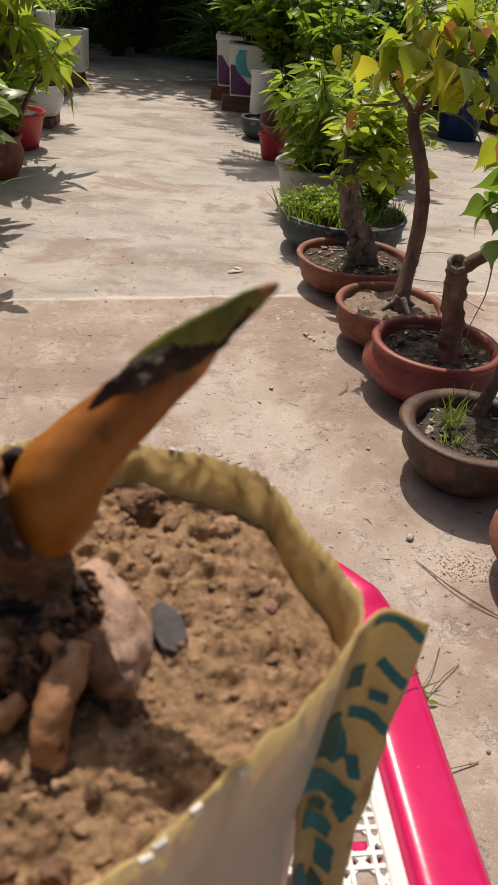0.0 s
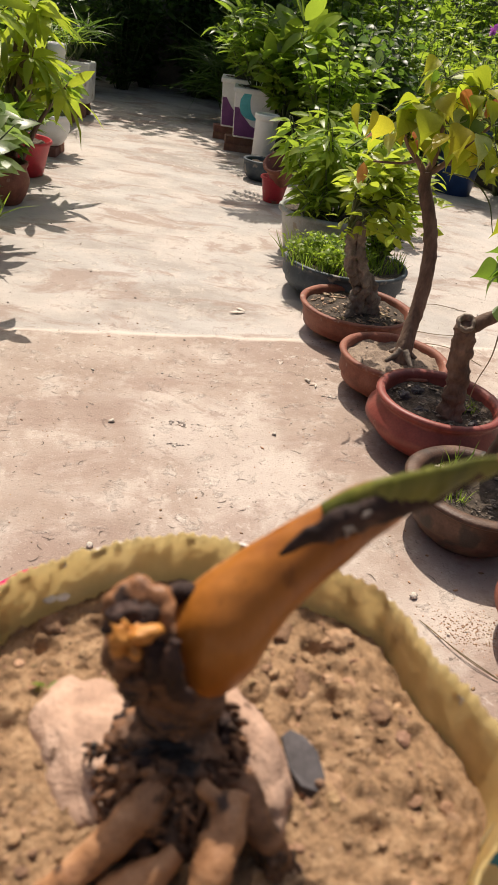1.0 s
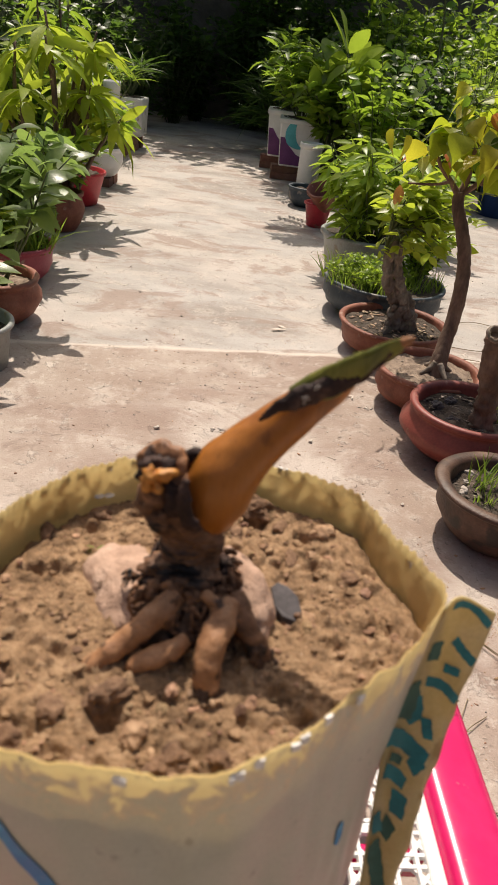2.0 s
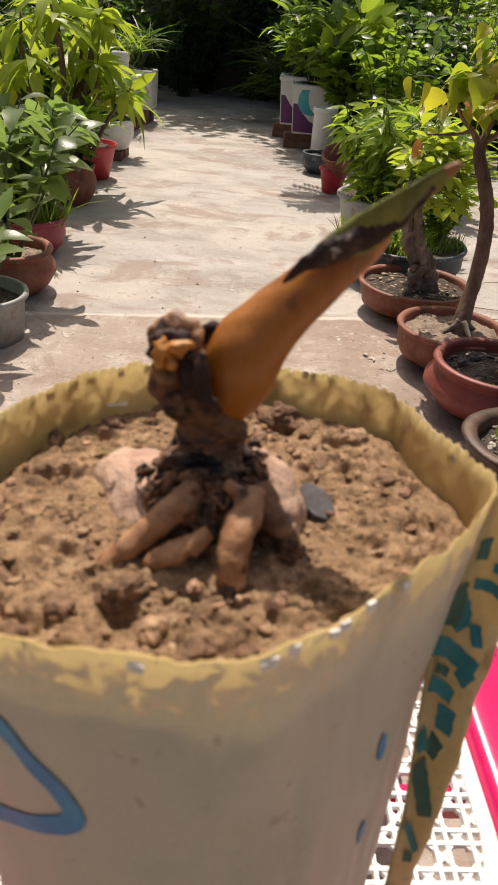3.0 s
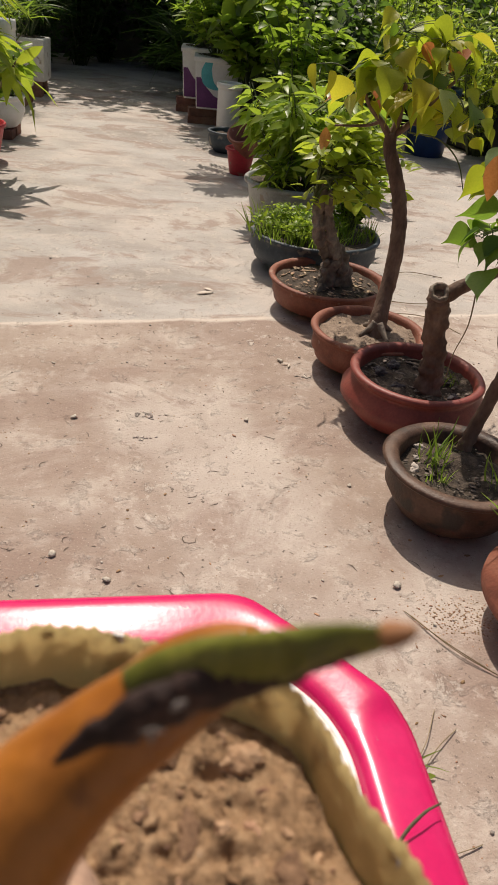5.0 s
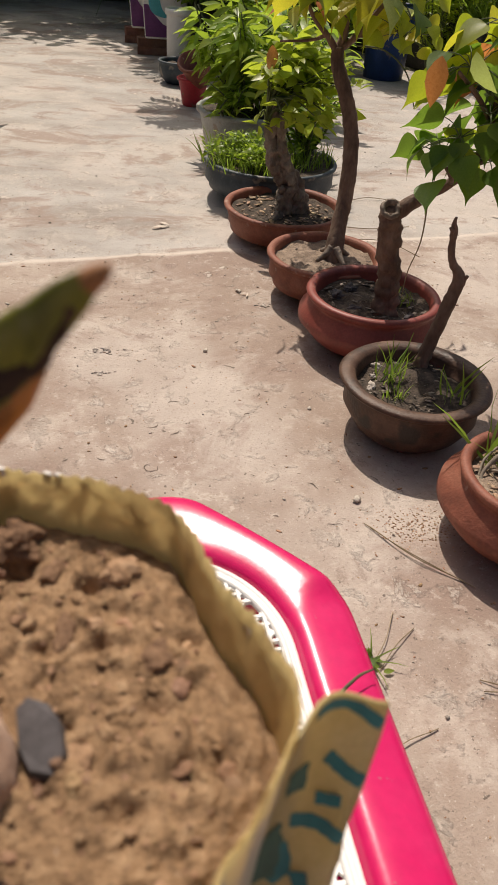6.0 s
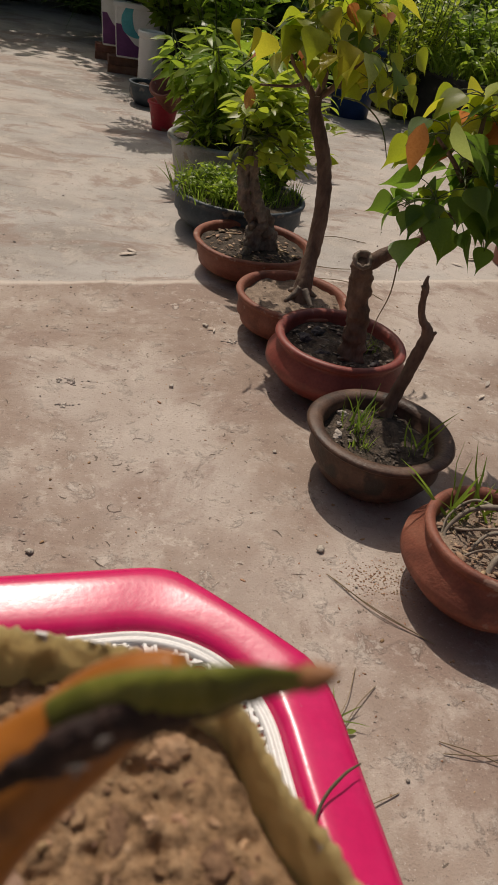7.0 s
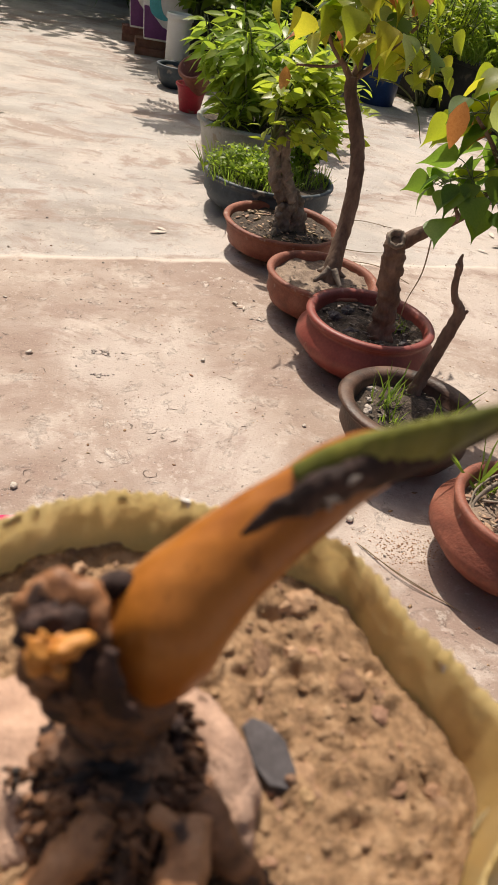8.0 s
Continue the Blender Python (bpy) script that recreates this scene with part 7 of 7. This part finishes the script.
for pts in ([(0.40, 1.01), (0.46, 0.93), (0.56, 0.845)], [(0.41, 1.00), (0.47, 0.915), (0.545, 0.86)], [(0.30, 0.49), (0.34, 0.56), (0.41, 0.59)], [(0.50, 0.665), (0.55, 0.64), (0.60, 0.615)], [(0.50, 0.645), (0.56, 0.635), (0.62, 0.64)],
            [(0.34, 0.70), (0.37, 0.74), (0.40, 0.80)], [(0.35, 0.69), (0.385, 0.73), (0.425, 0.765)], [(0.60, 2.60), (0.78, 2.55), (0.95, 2.6)], [(0.62, 2.45), (0.80, 2.42), (0.9, 2.3)], [(0.7, 2.8), (0.85, 2.9), (1.0, 2.88)]):
    blade_of_grass("dry_grass_blade", [(x, y, z_at(x, y) + (0.006 if i == 1 else 0), 0.0016) for i, (x, y) in enumerate(pts)], straw, "thin dry grass blade lying on the paving")
blade_of_grass("green_grass_blade", [(0.132, 0.335, 0.4205, 0.0015), (0.150, 0.372, 0.436, 0.0016), (0.172, 0.392, 0.441, 0.0014), (0.192, 0.405, 0.434, 0.0007)], stalk_brown, "green grass stalk lying across the stool's rim", "")
blade_of_grass("green_stalk", [(0.520, 2.10, 0.655, 0.0022), (0.600, 2.09, 0.648, 0.0022), (0.665, 2.08, 0.600, 0.0020), (0.705, 2.08, 0.515, 0.0012)], stem_green, "thin arching green stalk on the young fig", "")


def dead_leaf(place, turn, size, label="pale dry leaf lying on the paving"):
    rng = np.random.default_rng(int(abs(place[0] * 1000)))
    ob = new("dry_leaf", leaf_cloud("dry_leaf", [("lance", (0, 0, 0.004), leaf_turn((math.cos(turn), math.sin(turn), 0.05), 0.1, rng), size, 0.1)], bleached_leaf))
    ob.location = (place[0], place[1], z_at(*place))
    tagged(ob, label, "leaf", "fallen leaves")


for q, t, s in (((-0.01, 2.50), 0.4, 0.07), ((0.05, 2.53), 2.4, 0.05), ((1.42, 2.80), 0.3, 0.08), ((1.48, 2.92), 1.5, 0.07), ((1.38, 2.72), 2.6, 0.06), ((1.52, 2.66), 0.9, 0.07), ((0.25, 1.98), 0.2, 0.03), ((0.27, 1.96), 1.4, 0.025), ((1.05, 1.75), 0.8, 0.05), ((1.0, 1.68), 0.7, 0.04)):
    dead_leaf(q, t, s)


def grit():
    rng = np.random.default_rng(17)
    bm = bmesh.new()
    for i in range(520):
        x, y = rng.uniform(-1.1, 1.6), rng.uniform(0.3, 4.2)
        s = rng.choice([0.0016, 0.0026, 0.0042], p=[0.6, 0.32, 0.08])
        blob(bm, (x, y, paving_height(x, y) + s * 0.4), (s * rng.uniform(0.8, 1.6), s, s * 0.7), 0.4, 200, 1, rng.uniform(0, 6), i)
    ob = new("grit", mesh_of("grit", bm, stone_mat))
    tagged(ob, "loose grit scattered on the paving", "grit", kind="stuff")
    bm = bmesh.new()
    for i in range(900):
        x, y = rng.uniform(-0.6, 1.2), rng.uniform(0.3, 2.4)
        s = rng.choice([0.0012, 0.002, 0.0034], p=[0.6, 0.32, 0.08])
        blob(bm, (x, y, paving_height(x, y) + s * 0.2), (s * rng.uniform(0.8, 2.2), s, s * 0.4), 0.6, 300, 1, rng.uniform(0, 6), i)
    for i in range(420):
        x, y = 0.50 + rng.normal(0, 0.045), 1.00 + rng.normal(0, 0.03)
        s = rng.uniform(0.0006, 0.0020)
        blob(bm, (x, y, paving_height(x, y) + s * 0.15), (s * 1.3, s, s * 0.3), 0.6, 200, 1, i, i)
    ob = new("soil_crumbs", mesh_of("soil_crumbs", bm, clod_mat))
    tagged(ob, "dark soil crumbs and dry bits scattered on the paving", "grit", kind="stuff")


grit()


def ground_stone(x, y, s, label):
    ob = thing("pebble", (x, y, paving_height(x, y)), label, "stone", "pebbles")
    bm = bmesh.new()
    blob(bm, (0, 0, s * 0.45), (s * 0.9, s * 0.6, s * 0.32), 0.8, 160, 2, x * 9, y)
    part("pebble_body", bm, stone_mat, ob)


def paving_cracks():
    """Short curved cracks where the cement skin has lifted."""
    rng = np.random.default_rng(61)
    bm = bmesh.new()
    spots = [(-0.002, 1.184, 0.014, 5.4), (-0.009, 1.338, 0.022, 1.6), (0.053, 1.405, 0.024, 1.4), (-0.026, 1.078, 0.018, 1.2), (0.236, 1.693, 0.022, 1.0)]
    for _ in range(95):
        spots.append((rng.uniform(-0.55, 0.45), rng.uniform(0.75, 2.15), rng.uniform(0.007, 0.022), rng.uniform(0.6, 1.9)))
    for x, y, r, span in spots:
        a0, prev = rng.uniform(0, 6.283), None
        n = max(5, int(span * 7))
        for i in range(n + 1):
            a = a0 + span * i / n
            k = r * (1 + 0.22 * noise.noise(Vector((a * 1.7, x * 40, y * 40))))
            w = 0.0010 * math.sin(math.pi * (i + 0.3) / (n + 0.6)) * rng.uniform(0.5, 1.4) + 0.0002
            row = []
            for d in (-w, w):
                px, py = x + (k + d) * math.cos(a), y + (k + d) * 0.8 * math.sin(a)
                row.append(bm.verts.new((px, py, paving_height(px, py) + 0.0009)))
            if prev:
                bm.faces.new((prev[0], prev[1], row[1], row[0]))
            prev = row
    ob = new("paving_cracks", mesh_of("paving_cracks", bm, crack_mat))
    tagged(ob, "fine curved cracks in the worn cement skin", "crack", kind="stuff")


paving_cracks()


def chip_patch(x, y, spread, n, seed):
    rng = np.random.default_rng(seed)
    bm = bmesh.new()
    for i in range(n):
        px, py, size = x + rng.normal(0, spread), y + rng.normal(0, spread * 0.5), rng.uniform(0.0015, 0.0042)
        blob(bm, (px, py, paving_height(px, py) + size * 0.25), (size * rng.uniform(0.9, 1.6), size, size * 0.5), 0.7, 240, 1, rng.uniform(0, 6), i)
    tagged(new("stone_chips", mesh_of("stone_chips", bm, stone_mat)), "small patch of stone chips on the paving", "grit", kind="stuff")


chip_patch(-0.124, 1.648, 0.022, 26, 71)
chip_patch(-0.121, 1.541, 0.012, 20, 72)
chip_patch(0.317, 1.916, 0.014, 18, 74)


for x, y, s in ((-0.297, 1.618, 0.010), (0.133, 1.652, 0.009), (-0.26, 1.123, 0.011), (0.359, 1.391, 0.007), (0.400, 1.075, 0.012), (-0.15, 1.06, 0.010), (0.25, 2.0, 0.012), (0.45, 0.98, 0.005), (-0.4, 1.9, 0.006)):
    ground_stone(x, y, s, "small loose stone on the paving")


def pot_stone(x, y, z, size, material, label):
    ob = thing("pebble", (x, y, z), label, "stone", "stones in the pots")
    bm = bmesh.new()
    blob(bm, (0, 0, size * 0.3), (size, size * 0.7, size * 0.5), 0.7, 90, 3, x * 50, y * 9)
    part("pebble_body", bm, material, ob, "", True)


for x, y, z, size in ((0.502, 1.405, 0.111, 0.014), (0.470, 1.320, 0.110, 0.015), (0.520, 1.245, 0.109, 0.009), (0.486, 1.365, 0.110, 0.008)):
    pot_stone(x, y, z, size, stone_mat, "pale mortar crumb on the dark soil of the pot")
for x, y, z, size in ((0.475, 1.735, 0.127, 0.020), (0.505, 1.660, 0.127, 0.016), (0.520, 1.775, 0.127, 0.018), (0.640, 1.620, 0.127, 0.014)):
    pot_stone(x, y, z, size, slate_mat, "grey stone on the soil of the red pot")
